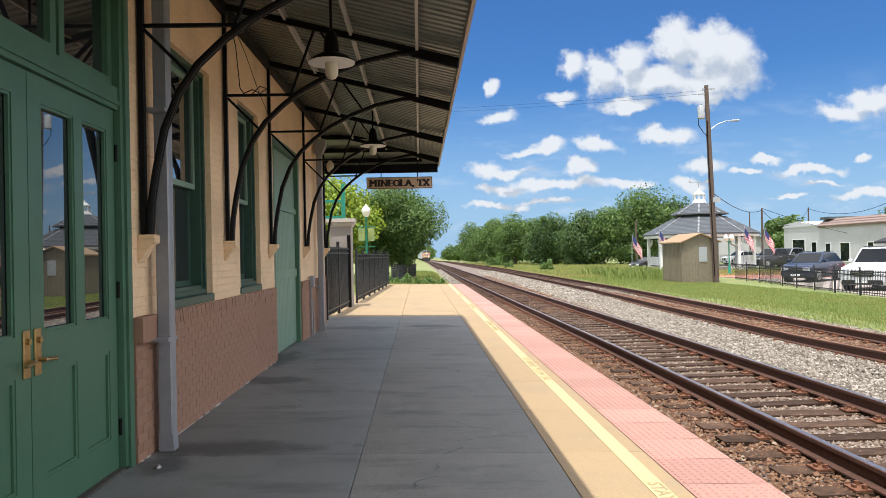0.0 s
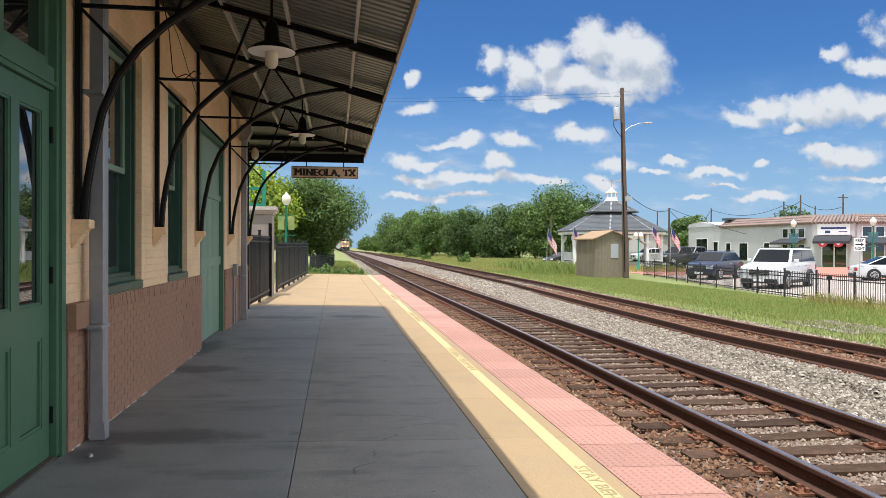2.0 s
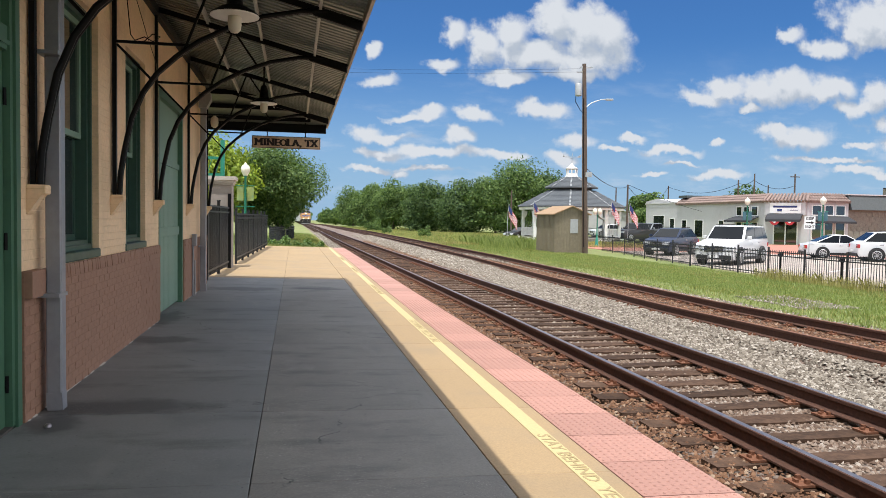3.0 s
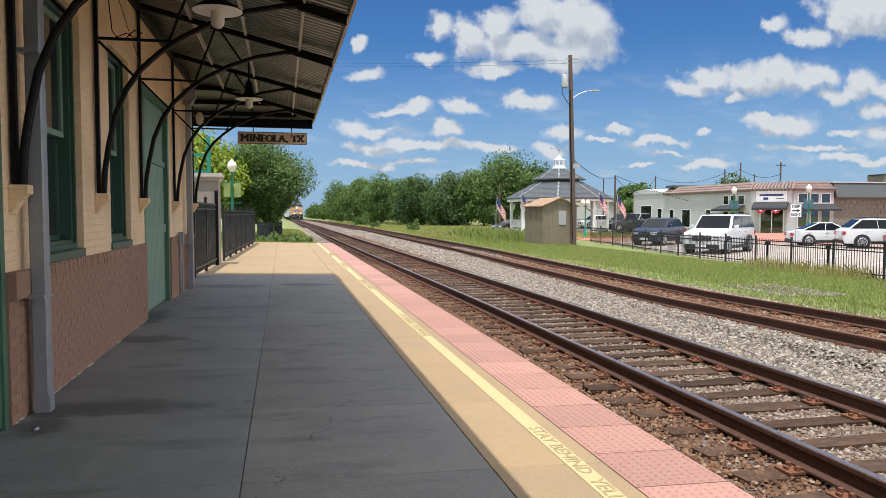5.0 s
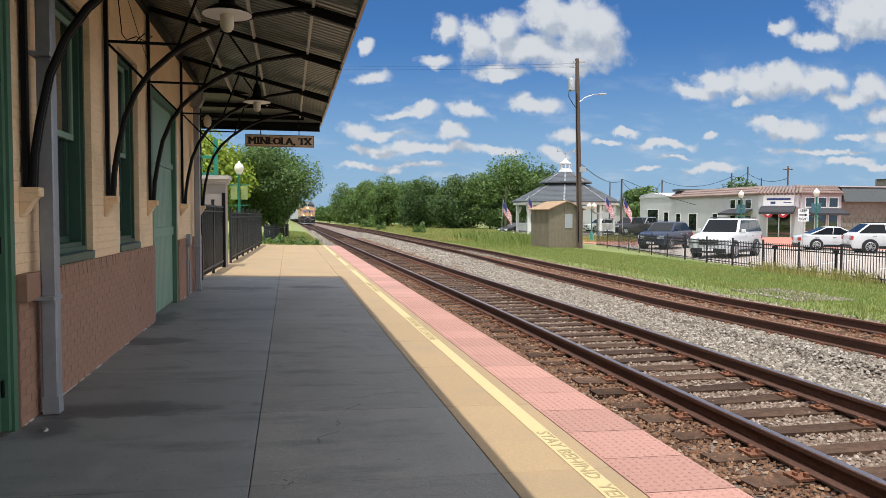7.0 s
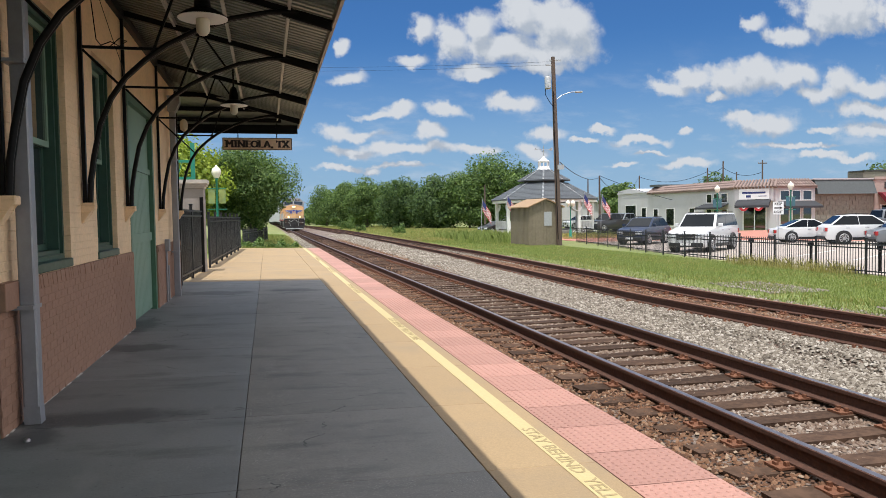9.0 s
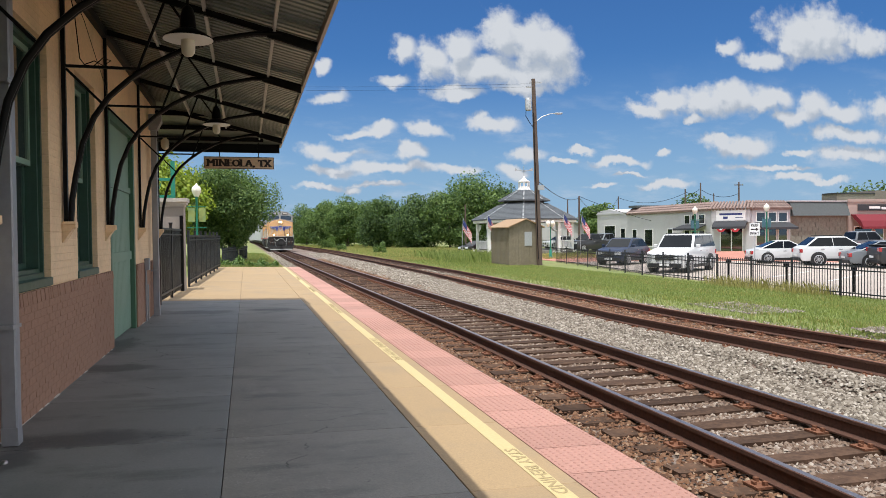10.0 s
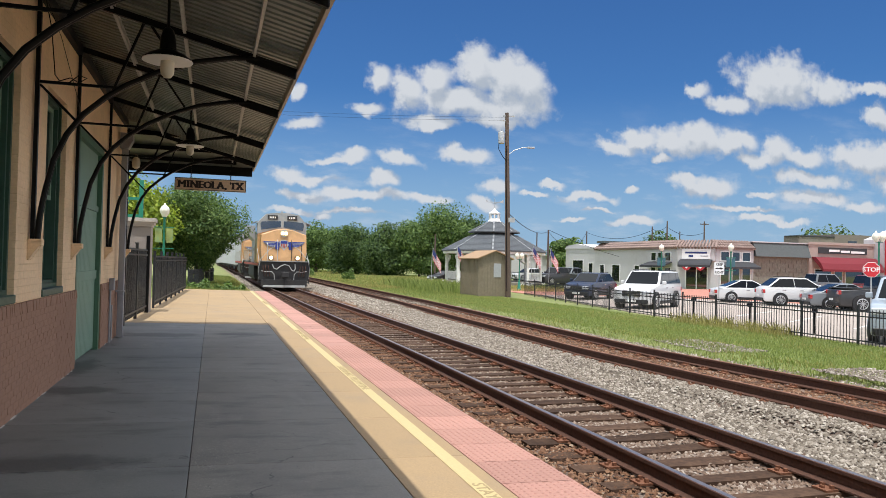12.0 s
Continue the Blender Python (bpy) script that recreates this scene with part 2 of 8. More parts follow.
weathered(CONCRETE_SHADE, [(-0.95, 7.05, 0.75, 0.28), (-1.35, 6.6, 0.25, 0.35), (-1.2, 10.3, 0.5, 0.30), (-0.7, 16.9, 0.9, 0.5), (-1.5, 12.2, 0.25, 0.9)], 0.25)
weathered(CONCRETE_WORN_SHADE, [(0.9, 17.2, 0.7, 0.35)], 0.8)
TACTILE = surface("red_tactile", (0.39, 0.205, 0.16), 0.16, 0.75, grain=40, bump=0.1, stain=(0.48, 0.25, 0.20), stain_scale=1.2, stain_amount=0.5, spread=0.13)
YELLOW_PAINT = surface("yellow_paint", (0.52, 0.415, 0.205), 0.1, 0.65, grain=45, bump=0.1, stain=(0.52, 0.40, 0.18), stain_scale=5.0, stain_amount=0.4)
JOINT = surface("joint_dirt", (0.07, 0.06, 0.05), 0.3, 0.95)
BALLAST = surface("ballast_bed", (0.165, 0.125, 0.10), 0.6, 0.95, grain=26, bump=1.0, stain=(0.12, 0.065, 0.04), stain_scale=0.5, stain_amount=0.7)
STONE_GREY = surface("ballast_stone", (0.36, 0.33, 0.31), 0.45, 0.9, grain=6, bump=0.3, stain=(0.15, 0.12, 0.11), stain_scale=3.0, stain_amount=0.6)
STONE_RUST = surface("rusty_stone", (0.22, 0.15, 0.11), 0.5, 0.92, grain=6, bump=0.3, stain=(0.16, 0.075, 0.04), stain_scale=2.0, stain_amount=0.7)
TIE = surface("weathered_tie", (0.062, 0.038, 0.026), 0.45, 0.9, grain=14, bump=0.5, stain=(0.118, 0.070, 0.045), stain_scale=2.2, stain_amount=0.6, spread=0.3, spec=0.12)
RUST = surface("rusty_steel", (0.19, 0.08, 0.042), 0.4, 0.8, 0.25, grain=40, bump=0.3, stain=(0.2, 0.085, 0.045), stain_scale=3.0, stain_amount=0.6)
RAIL_SIDE = surface("rail_side", (0.088, 0.040, 0.025), 0.35, 0.8, 0.2, grain=30, bump=0.2)
RAIL_TOP = surface("rail_running_face", (0.30, 0.27, 0.27), 0.1, 0.38, 0.9, grain=30, bump=0.03)
GROUND = surface("grassy_ground", (0.17, 0.20, 0.06), 0.4, 0.95, grain=9, bump=0.6, stain=(0.30, 0.25, 0.12), stain_scale=0.16, stain_amount=0.6)
GRASS = surface("grass", (0.125, 0.195, 0.035), 0.35, 0.8, grain=1.3, bump=0.0, stain=(0.30, 0.27, 0.09), stain_scale=0.25, stain_amount=0.7, spec=0.2)
DRY_GRASS = surface("dry_weeds", (0.24, 0.20, 0.09), 0.35, 0.85, grain=2, bump=0.0, spec=0.2)
STUCCO = surface("cream_stucco", (0.82, 0.585, 0.355), 0.08, 0.85, grain=26, bump=0.45, stain=(0.46, 0.33, 0.20), stain_scale=1.3, stain_amount=0.35)
def coursed(m, width, height, depth):
    """Adds the faint relief of painted-over brick courses, for a wall along y."""
    n = Nodes(m.node_tree)
    bsdf = [k for k in m.node_tree.nodes if k.type == "BSDF_PRINCIPLED"][0]
    old = [k for k in m.node_tree.nodes if k.type == "BUMP"][0]
    tc = n.add("ShaderNodeTexCoord")
    sp = n.add("ShaderNodeSeparateXYZ")
    n.put(tc.outputs["Object"], sp.inputs[0])
    cb = n.add("ShaderNodeCombineXYZ")
    n.put(sp.outputs["Y"], cb.inputs[0])
    n.put(sp.outputs["Z"], cb.inputs[1])
    br = n.add("ShaderNodeTexBrick")
    n.put(cb.outputs[0], br.inputs["Vector"])
    br.inputs["Scale"].default_value = 1.0
    br.inputs["Brick Width"].default_value = width
    br.inputs["Row Height"].default_value = height
    br.inputs["Mortar Size"].default_value = 0.006
    br.inputs["Mortar Smooth"].default_value = 0.6
    bp = n.add("ShaderNodeBump", invert=True)
    bp.inputs["Strength"].default_value = 0.8
    bp.inputs["Distance"].default_value = depth
    n.put(br.outputs["Fac"], bp.inputs["Height"])
    n.put(old.outputs["Normal"], bp.inputs["Normal"])
    n.put(bp.outputs["Normal"], bsdf.inputs["Normal"])


coursed(STUCCO, 0.21, 0.075, 0.004)
BRICK = surface("painted_brick", (0.30, 0.165, 0.105), 0.10, 0.8, grain=30, bump=0.3, stain=(0.23, 0.115, 0.07), stain_scale=1.1, stain_amount=0.5, spread=0.035)
MORTAR = surface("painted_mortar", (0.275, 0.15, 0.095), 0.15, 0.9, grain=40, bump=0.3)
GREEN = surface("green_paint", (0.062, 0.142, 0.082), 0.10, 0.42, grain=12, bump=0.04, stain=(0.04, 0.10, 0.06), stain_scale=2.0, stain_amount=0.4)
GREEN_LIGHT = surface("pale_green_paint", (0.185, 0.285, 0.205), 0.08, 0.55, grain=12, bump=0.05, stain=(0.13, 0.19, 0.14), stain_scale=1.5, stain_amount=0.4)
PARK_GREEN = surface("park_green_paint", (0.02, 0.20, 0.13), 0.1, 0.4, grain=15, bump=0.03)
BLACK_IRON = surface("black_iron", (0.006, 0.006, 0.0065), 0.25, 0.42, 0.0, grain=40, bump=0.08, stain=(0.012, 0.009, 0.007), stain_scale=4.0, stain_amount=0.4, spec=0.12)
FENCE_IRON = surface("black_fence_paint", (0.018, 0.019, 0.022), 0.2, 0.45, grain=40, bump=0.04)
DECK = surface("galvanised_deck", (0.175, 0.195, 0.165), 0.2, 0.34, 0.45, grain=10, bump=0.08, stain=(0.17, 0.16, 0.13), stain_scale=0.8, stain_amount=0.6)
PURLIN = surface("pale_steel", (0.46, 0.45, 0.41), 0.12, 0.5, 0.3, grain=20, bump=0.05)
FASCIA = surface("fascia_metal", (0.42, 0.38, 0.33), 0.1, 0.5, 0.3, grain=15, bump=0.04, stain=(0.25, 0.21, 0.17), stain_scale=2.0, stain_amount=0.5)
ROOFING = surface("roof_tiles", (0.25, 0.12, 0.08), 0.25, 0.85, grain=10, bump=0.3)
DOWNPIPE = surface("grey_downspout", (0.27, 0.27, 0.285), 0.10, 0.45, 0.3, grain=12, bump=0.05, stain=(0.34, 0.33, 0.33), stain_scale=2.0, stain_amount=0.4)
PANE = glassy("window_glass", (0.012, 0.014, 0.016), 0.015)
BRASS = surface("aged_brass", (0.50, 0.33, 0.14), 0.2, 0.35, 0.9, grain=30, bump=0.05)
WHITE_PAINT = surface("white_paint", (0.78, 0.77, 0.74), 0.06, 0.55, grain=10, bump=0.06, stain=(0.6, 0.57, 0.52), stain_scale=0.8, stain_amount=0.35)
ENAMEL = surface("white_enamel", (0.80, 0.78, 0.74), 0.04, 0.35, grain=10, bump=0.0)


# ---- mesh helpers ----
def box(bm, x0, x1, y0, y1, z0, z1):
    v = [bm.verts.new(p) for p in ((x0, y0, z0), (x1, y0, z0), (x1, y1, z0), (x0, y1, z0), (x0, y0, z1), (x1, y0, z1), (x1, y1, z1), (x0, y1, z1))]
    for f in ((3, 2, 1, 0), (4, 5, 6, 7), (0, 1, 5, 4), (1, 2, 6, 5), (2, 3, 7, 6), (3, 0, 4, 7)):
        bm.faces.new([v[i] for i in f])
    return v


def rounded(bm, width, segments=2):
    bmesh.ops.bevel(bm, geom=bm.edges[:] + bm.verts[:], offset=width, segments=segments, affect="EDGES", profile=0.5, clamp_overlap=True)
    return bm


def bar(bm, a, b, w, h=None, up=(0, 0, 1)):
    """A square bar from a to b."""
    h = h or w
    a, b = Vector(a), Vector(b)
    d = (b - a).normalized()
    side = d.cross(Vector(up))
    side = (side if side.length > 1e-4 else d.cross(Vector((1, 0, 0)))).normalized()
    over = side.cross(d).normalized()
    ring = []
    for p in (a, b):
        ring.append([bm.verts.new(p + side * sx * w / 2 + over * sy * h / 2) for sx, sy in ((-1, -1), (1, -1), (1, 1), (-1, 1))])
    for i in range(4):
        j = (i + 1) % 4
        bm.faces.new((ring[0][i], ring[0][j], ring[1][j], ring[1][i]))
    bm.faces.new(ring[0][::-1])
    bm.faces.new(ring[1])


def tube(bm, points, radii, n=10, closed=True):
    """A round tube along points."""
    points = [Vector(p) for p in points]
    if not isinstance(radii, (list, tuple)):
        radii = [radii] * len(points)
    rings = []
    ref = None
    for i, p in enumerate(points):
        d = (points[min(i + 1, len(points) - 1)] - points[max(i - 1, 0)]).normalized()
        if ref is None:
            ref = d.orthogonal().normalized()
        ref = (ref - d * ref.dot(d)).normalized()
        o = d.cross(ref)
        rings.append([bm.verts.new(p + (ref * math.cos(k * 2 * math.pi / n) + o * math.sin(k * 2 * math.pi / n)) * radii[i]) for k in range(n)])
    for r0, r1 in zip(rings, rings[1:]):
        for k in range(n):
            bm.faces.new((r0[k], r0[(k + 1) % n], r1[(k + 1) % n], r1[k]))
    if closed:
        bm.faces.new(rings[0][::-1])
        bm.faces.new(rings[-1])


def lathe(bm, centre, profile, n=20):
    """A body turned about the vertical through centre: profile of (radius, height)."""
    c = Vector(centre)
    rings = [[bm.verts.new(c + Vector((r * math.cos(k * 2 * math.pi / n), r * math.sin(k * 2 * math.pi / n), z))) for k in range(n)] for r, z in profile]
    for r0, r1 in zip(rings, rings[1:]):
        for k in range(n):
            bm.faces.new((r0[k], r0[(k + 1) % n], r1[(k + 1) % n], r1[k]))
    bm.faces.new(rings[0][::-1])
    bm.faces.new(rings[-1])


def prism(bm, outline, axis, a, b):
    """An outline of two coordinates, drawn out along an axis from a to b."""
    def at(p, q):
        return {"x": (q, p[0], p[1]), "y": (p[0], q, p[1]), "z": (p[0], p[1], q)}[axis]
    lo = [bm.verts.new(at(p, a)) for p in outline]
    hi = [bm.verts.new(at(p, b)) for p in outline]
    n = len(outline)
    for i in range(n):
        bm.faces.new((lo[i], lo[(i + 1) % n], hi[(i + 1) % n], hi[i]))
    bm.faces.new(lo[::-1])
    bm.faces.new(hi)


def part(name, bm, material, parent=None, label="", smooth=False):
    """Links a bmesh as one mesh object, under a thing or a part."""
    bmesh.ops.recalc_face_normals(bm, faces=bm.faces)
    me = bpy.data.meshes.new(name)
    bm.to_mesh(me)
    bm.free()
    if material:
        me.materials.append(material)
    if smooth:
        me.polygons.foreach_set("use_smooth", [True] * len(me.polygons))
        me.set_sharp_from_angle(angle=radians(40))
    ob = new(name, me)
    if parent:
        ob.parent = parent
    if label:
        ob["label"] = label
    return ob


def twin(ob, parent, m):
    """Another piece on the same mesh."""
    o = new(ob.name.split(".")[0], ob.data)
    o.parent = parent
    o.matrix_basis = m
    return o


def thing(name, label, category, m=None, group="", kind=""):
    e = new(name)
    if m is not None:
        e.matrix_basis = m
    return tagged(e, label, category, group, kind)


def block(name, x0, x1, y0, y1, z0, z1, material, parent=None, bevel=0.0, label=""):
    bm = bmesh.new()
    box(bm, x0, x1, y0, y1, z0, z1)
    if bevel:
        rounded(bm, bevel)
    return part(name, bm, material, parent, label)


def mesh_from(name, verts, faces, material, parent=None):
    me = bpy.data.meshes.new(name)
    me.from_pydata(verts, [], faces)
    me.materials.append(material)
    ob = new(name, me)
    if parent:
        ob.parent = parent
    return ob


def interp(x, table):
    xs, ys = zip(*table)
    return float(np.interp(x, xs, ys))


# ---- the lie of the land ----
def platform_z(x):
    return -0.02 * x


def main_x(y):
    return interp(y, [(-60, 4.82), (14, 4.82), (30, 4.62), (47, 4.43), (80, 4.25), (200, 4.2), (310, 3.6), (900, -1)])


def main_z(y):
    return interp(y, [(-60, -0.13), (90, -0.13), (230, -0.6), (310, -1.2), (900, -3)])


def side_x(y):
    return interp(y, [(-60, 8.5), (14, 8.5), (24, 8.75), (34, 9.1), (60, 9.2), (200, 9.2), (310, 8.6), (900, 4)])


def side_z(y):
    return main_z(y) + interp(y, [(-60, 0.13), (7, 0.11), (15, 0.01), (900, 0.0)])


def ground_z(x, y):
    base = main_z(y) + 0.13
    across = interp(x, [(-40, -0.1), (-1.0, -0.12), (2.4, -0.25), (2.9, -0.58), (7, -0.60), (10.9, -0.60), (11.8, -0.36), (17, -0.50), (60, -0.6), (200, -0.9)])
    return base + across

# ---- ground ----
def build_ground():
    xs = [-400, -150, -60, -30, -15, -8, -4, -2.2, -1.0, 1.0, 2.4, 2.9, 7, 9, 10.9, 11.8, 14, 15.5, 17, 20, 25, 35, 50, 80, 140, 260, 600]
    ys = [-200, -60, -20, -8, 0, 8, 16, 24, 32, 40, 48, 60, 80, 100, 130, 170, 230, 310, 450, 700, 1200]
    verts = [(x, y, ground_z(x, y)) for y in ys for x in xs]
    n = len(xs)
    faces = [(j * n + i, j * n + i + 1, (j + 1) * n + i + 1, (j + 1) * n + i) for j in range(len(ys) - 1) for i in range(n - 1)]
    return tagged(mesh_from("ground", verts, faces, GROUND), "flat green and straw-coloured grassy ground beside the railway", "ground", kind="structure")


build_ground()


def build_ballast():
    ys = [-12 + 1.0 * i for i in range(80)] + [70 + 10 * i for i in range(60)]
    verts, faces, n = [], [], 0
    offs = [(-2.05, -0.30), (-1.7, -0.24), (-0.75, -0.225), (0.75, -0.225), (1.6, -0.22), (2.2, -0.20)]
    for y in ys:
        row = [(main_x(y) + dx, y, main_z(y) + dz) for dx, dz in offs]
        row += [(side_x(y) + dx, y, side_z(y) + dz) for dx, dz in ((-1.3, -0.19), (-0.75, -0.20), (0.75, -0.20), (1.5, -0.22), (2.6, -0.34))]
        n = len(row)
        verts += row
    for j in range(len(ys) - 1):
        for i in range(n - 1):
            faces.append((j * n + i, j * n + i + 1, (j + 1) * n + i + 1, (j + 1) * n + i))
    return tagged(mesh_from("ballast_bed", verts, faces, BALLAST), "grey and rust-brown crushed stone bed under two tracks", "ballast", kind="structure")


build_ballast()


# ---- platform ----
PLAT_END = 40.4
platform = thing("platform", "long tan concrete station platform with red tactile edge", "platform", kind="structure")


def slab(name, x0, x1, y0, y1, material, thick=0.12, gap=0.0026, lift=0.0):
    bm = bmesh.new()
    v = box(bm, x0 + gap, x1 - gap, y0 + gap, y1 - gap, -thick, 0)
    rounded(bm, 0.004, 1)
    for q in bm.verts:
        q.co.z += platform_z(q.co.x) + lift
    return part(name, bm, material, platform)


def build_platform():
    bm = bmesh.new()
    box(bm, -1.95, 2.95, -9, PLAT_END - 0.02, -0.45, -0.02)
    for q in bm.verts:
        q.co.z += platform_z(q.co.x)
    part("base", bm, JOINT, platform)
    y = 5.22 - 1.615 * 8
    while y < PLAT_END:
        y1 = min(y + 1.615, PLAT_END)
        # slabs under the canopy take the copies coloured for its shade
        slab("slab", -1.95, 0.11, y, y1, CONCRETE_SHADE if y1 < 20 else CONCRETE)
        slab("slab", 0.11, 1.62, y, y1, CONCRETE_WORN_SHADE if y1 < 20 else CONCRETE)
        slab("edge_slab", 1.62, 2.36, y, y1, CONCRETE)
        y = y1
    # tactile tiles with raised domes; domes modelled on the nearer ones
    plain = dome = None
    k, y = 0, 6.0 - 0.61 * 24
    while y < PLAT_END - 0.3:
        near = 2.0 < y < 15
        if (dome if near else plain) is None:
            bm = bmesh.new()
            box(bm, 0.004, 0.606, 0.006, 0.604, -0.08, 0.0)
            if near:
                for i in range(10):
                    for j in range(10):
                        cx, cy = 0.035 + i * 0.06, 0.035 + j * 0.06
                        lo = [bm.verts.new((cx + 0.013 * math.cos(a), cy + 0.013 * math.sin(a), 0.0005)) for a in (0, 1.257, 2.513, 3.77, 5.027)]
                        hi = [bm.verts.new((cx + 0.007 * math.cos(a), cy + 0.007 * math.sin(a), 0.006)) for a in (0, 1.257, 2.513, 3.77, 5.027)]
                        for q in range(5):
                            bm.faces.new((lo[q], lo[(q + 1) % 5], hi[(q + 1) % 5], hi[q]))
                        bm.faces.new(hi)
            first = part("tactile_tile", bm, TACTILE, platform)
            first.matrix_basis = pose(2.36, y, platform_z(2.36), 0, math.degrees(math.atan(0.02)), 0)
            if near:
                dome = first
            else:
                plain = first
        else:
            twin(dome if near else plain, platform, pose(2.36, y, platform_z(2.36), 0, math.degrees(math.atan(0.02)), 0))
        y += 0.61
    bm = bmesh.new()
    box(bm, 2.105, 2.235, -9, PLAT_END - 0.01, 0.001, 0.004)
    for q in bm.verts:
        q.co.z += platform_z(q.co.x)
    part("yellow_line", bm, YELLOW_PAINT, platform, "worn yellow safety line")


build_platform()


def lettering(name, words, size, material, parent, m, extrude=0.001, bold=0.0, squeeze=1.0):
    cu = bpy.data.curves.new(name, "FONT")
    cu.body, cu.size, cu.extrude, cu.offset, cu.align_x, cu.align_y = words, size, extrude, bold, "CENTER", "CENTER"
    cu.resolution_u = 2
    tmp = bpy.data.objects.new(name, cu)
    scene.collection.objects.link(tmp)
    me = bpy.data.meshes.new_from_object(tmp.evaluated_get(bpy.context.evaluated_depsgraph_get()))
    bpy.data.objects.remove(tmp)
    bpy.data.curves.remove(cu)
    for v in me.vertices:
        v.co.x *= squeeze
    me.materials.clear()
    me.materials.append(material)
    ob = new(name, me)
    if parent:
        ob.parent = parent
    ob.matrix_basis = m
    return ob


WORN_INK = surface("worn_lettering", (0.34, 0.26, 0.13), 0.25, 0.8, grain=40, bump=0.1)
for yc in (-1.1, 4.98, 11.2, 17.3, 23.4, 29.5):
    lettering("line_lettering", "STAY BEHIND  YELLOW LINE", 0.135, WORN_INK, platform, pose(2.17, yc, platform_z(2.17) + 0.0055, 0, 0, -90), 0.0006, 0.002, 1.2)


# ---- tracks ----
def rail_mesh(xf, zf, y0, y1, step, offset):
    profile = [(-0.07, -0.165), (0.07, -0.165), (0.07, -0.15), (0.012, -0.13), (0.012, -0.045), (0.036, -0.035), (0.036, -0.006), (0.028, 0.0), (-0.028, 0.0), (-0.036, -0.006), (-0.036, -0.035), (-0.012, -0.045), (-0.012, -0.13), (-0.07, -0.15)]
    ys, y = [], y0
    while y < y1:
        ys.append(y)
        y += step if y < 90 else step * 6
    verts = [(xf(y) + offset + px, y, zf(y) + pz) for y in ys for px, pz in profile]
    n = len(profile)
    faces, tops = [], []
    for j in range(len(ys) - 1):
        for i in range(n):
            k = (i + 1) % n
            tops.append(1 if i == 7 else 0)
            faces.append((j * n + i, j * n + k, (j + 1) * n + k, (j + 1) * n + i))
    return verts, faces, tops


def build_track(name, xf, zf, label, polished, tie_dy, tie_skew):
    track = thing(name, label, "railway track", kind="structure")
    for off in (-0.755, 0.755):
        verts, faces, tops = rail_mesh(xf, zf, -12, 900, 1.0, off)
        ob = mesh_from("rail", verts, faces, RAIL_SIDE, track)
        ob.data.materials.append(RAIL_TOP if polished else RUST)
        ob.data.polygons.foreach_set("material_index", tops)
    rng = random.Random(name)
    shapes = []
    for i in range(6):
        bm = bmesh.new()
        box(bm, -1.28, 1.28, -0.11, 0.11, -0.17, 0.0)
        bmesh.ops.subdivide_edges(bm, edges=[e for e in bm.edges if abs(e.verts[0].co.x - e.verts[1].co.x) > 1], cuts=3)
        for v in bm.verts:
            v.co += Vector((rng.uniform(-0.02, 0.02), rng.uniform(-0.012, 0.012), rng.uniform(-0.014, 0.008)))
        me = bpy.data.meshes.new("tie")
        bmesh.ops.recalc_face_normals(bm, faces=bm.faces)
        bm.to_mesh(me)
        bm.free()
        me.materials.append(TIE)
        shapes.append(me)
    plate = bmesh.new()
    box(plate, -0.20, 0.20, -0.085, 0.085, 0.0, 0.018)
    for sx in (-0.11, 0.11):
        for sy in (-0.05, 0.05):
            box(plate, sx - 0.016, sx + 0.016, sy - 0.016, sy + 0.016, 0.018, 0.05)
    for sx in (-0.165, 0.165):
        box(plate, sx - 0.012, sx + 0.012, -0.02, 0.02, 0.018, 0.04)
    plate_me = bpy.data.meshes.new("tie_plate")
    bmesh.ops.recalc_face_normals(plate, faces=plate.faces)
    plate.to_mesh(plate_me)
    plate.free()
    plate_me.materials.append(RUST)
    y, k = -3.0, 0
    far_v, far_f = [], []
    while y < 330:
        if y < 62:
            tie = new("tie", rng.choice(shapes))
            tie.parent = track
            tie.matrix_basis = pose(xf(y) + rng.uniform(-0.05, 0.05), y, zf(y) - 0.185, 0, 0, rng.uniform(-tie_skew, tie_skew))
            if y < 32:
                for off in (-0.755, 0.755):
                    p = new("tie_plate", plate_me)
                    p.parent = track
                    p.matrix_basis = pose(xf(y) + off, y, zf(y) - 0.183)
        else:
            b = len(far_v)
            x, z = xf(y), zf(y) - 0.18
            far_v += [(x - 1.28, y - 0.11, z), (x + 1.28, y - 0.11, z), (x + 1.28, y + 0.11, z), (x - 1.28, y + 0.11, z), (x - 1.28, y - 0.11, z - 0.1), (x + 1.28, y - 0.11, z - 0.1)]
            far_f += [(b, b + 1, b + 2, b + 3), (b + 4, b + 5, b + 1, b)]
        y += tie_dy + rng.uniform(-0.02, 0.02)
        k += 1
    far = mesh_from("far_ties", far_v, far_f, TIE, track)
    far["kind"] = "stuff"
    return track


build_track("main_track", main_x, main_z, "railway track with worn brown ties and polished rail heads", True, 0.53, 1.2)
build_track("siding_track", side_x, side_z, "older rusty siding track sunk in grey ballast", False, 0.56, 2.0)


# ---- station building ----
WALL_X = -1.54
END_Y = 17.88
STATION_TOP = 5.2
BRICK_TOP = 1.12
OPENINGS = [(3.58, 6.62, -0.05, 3.78), (7.52, 8.78, 1.16, 3.50), (9.98, 11.12, 1.16, 3.50), (12.08, 14.44, -0.05, 3.42)]


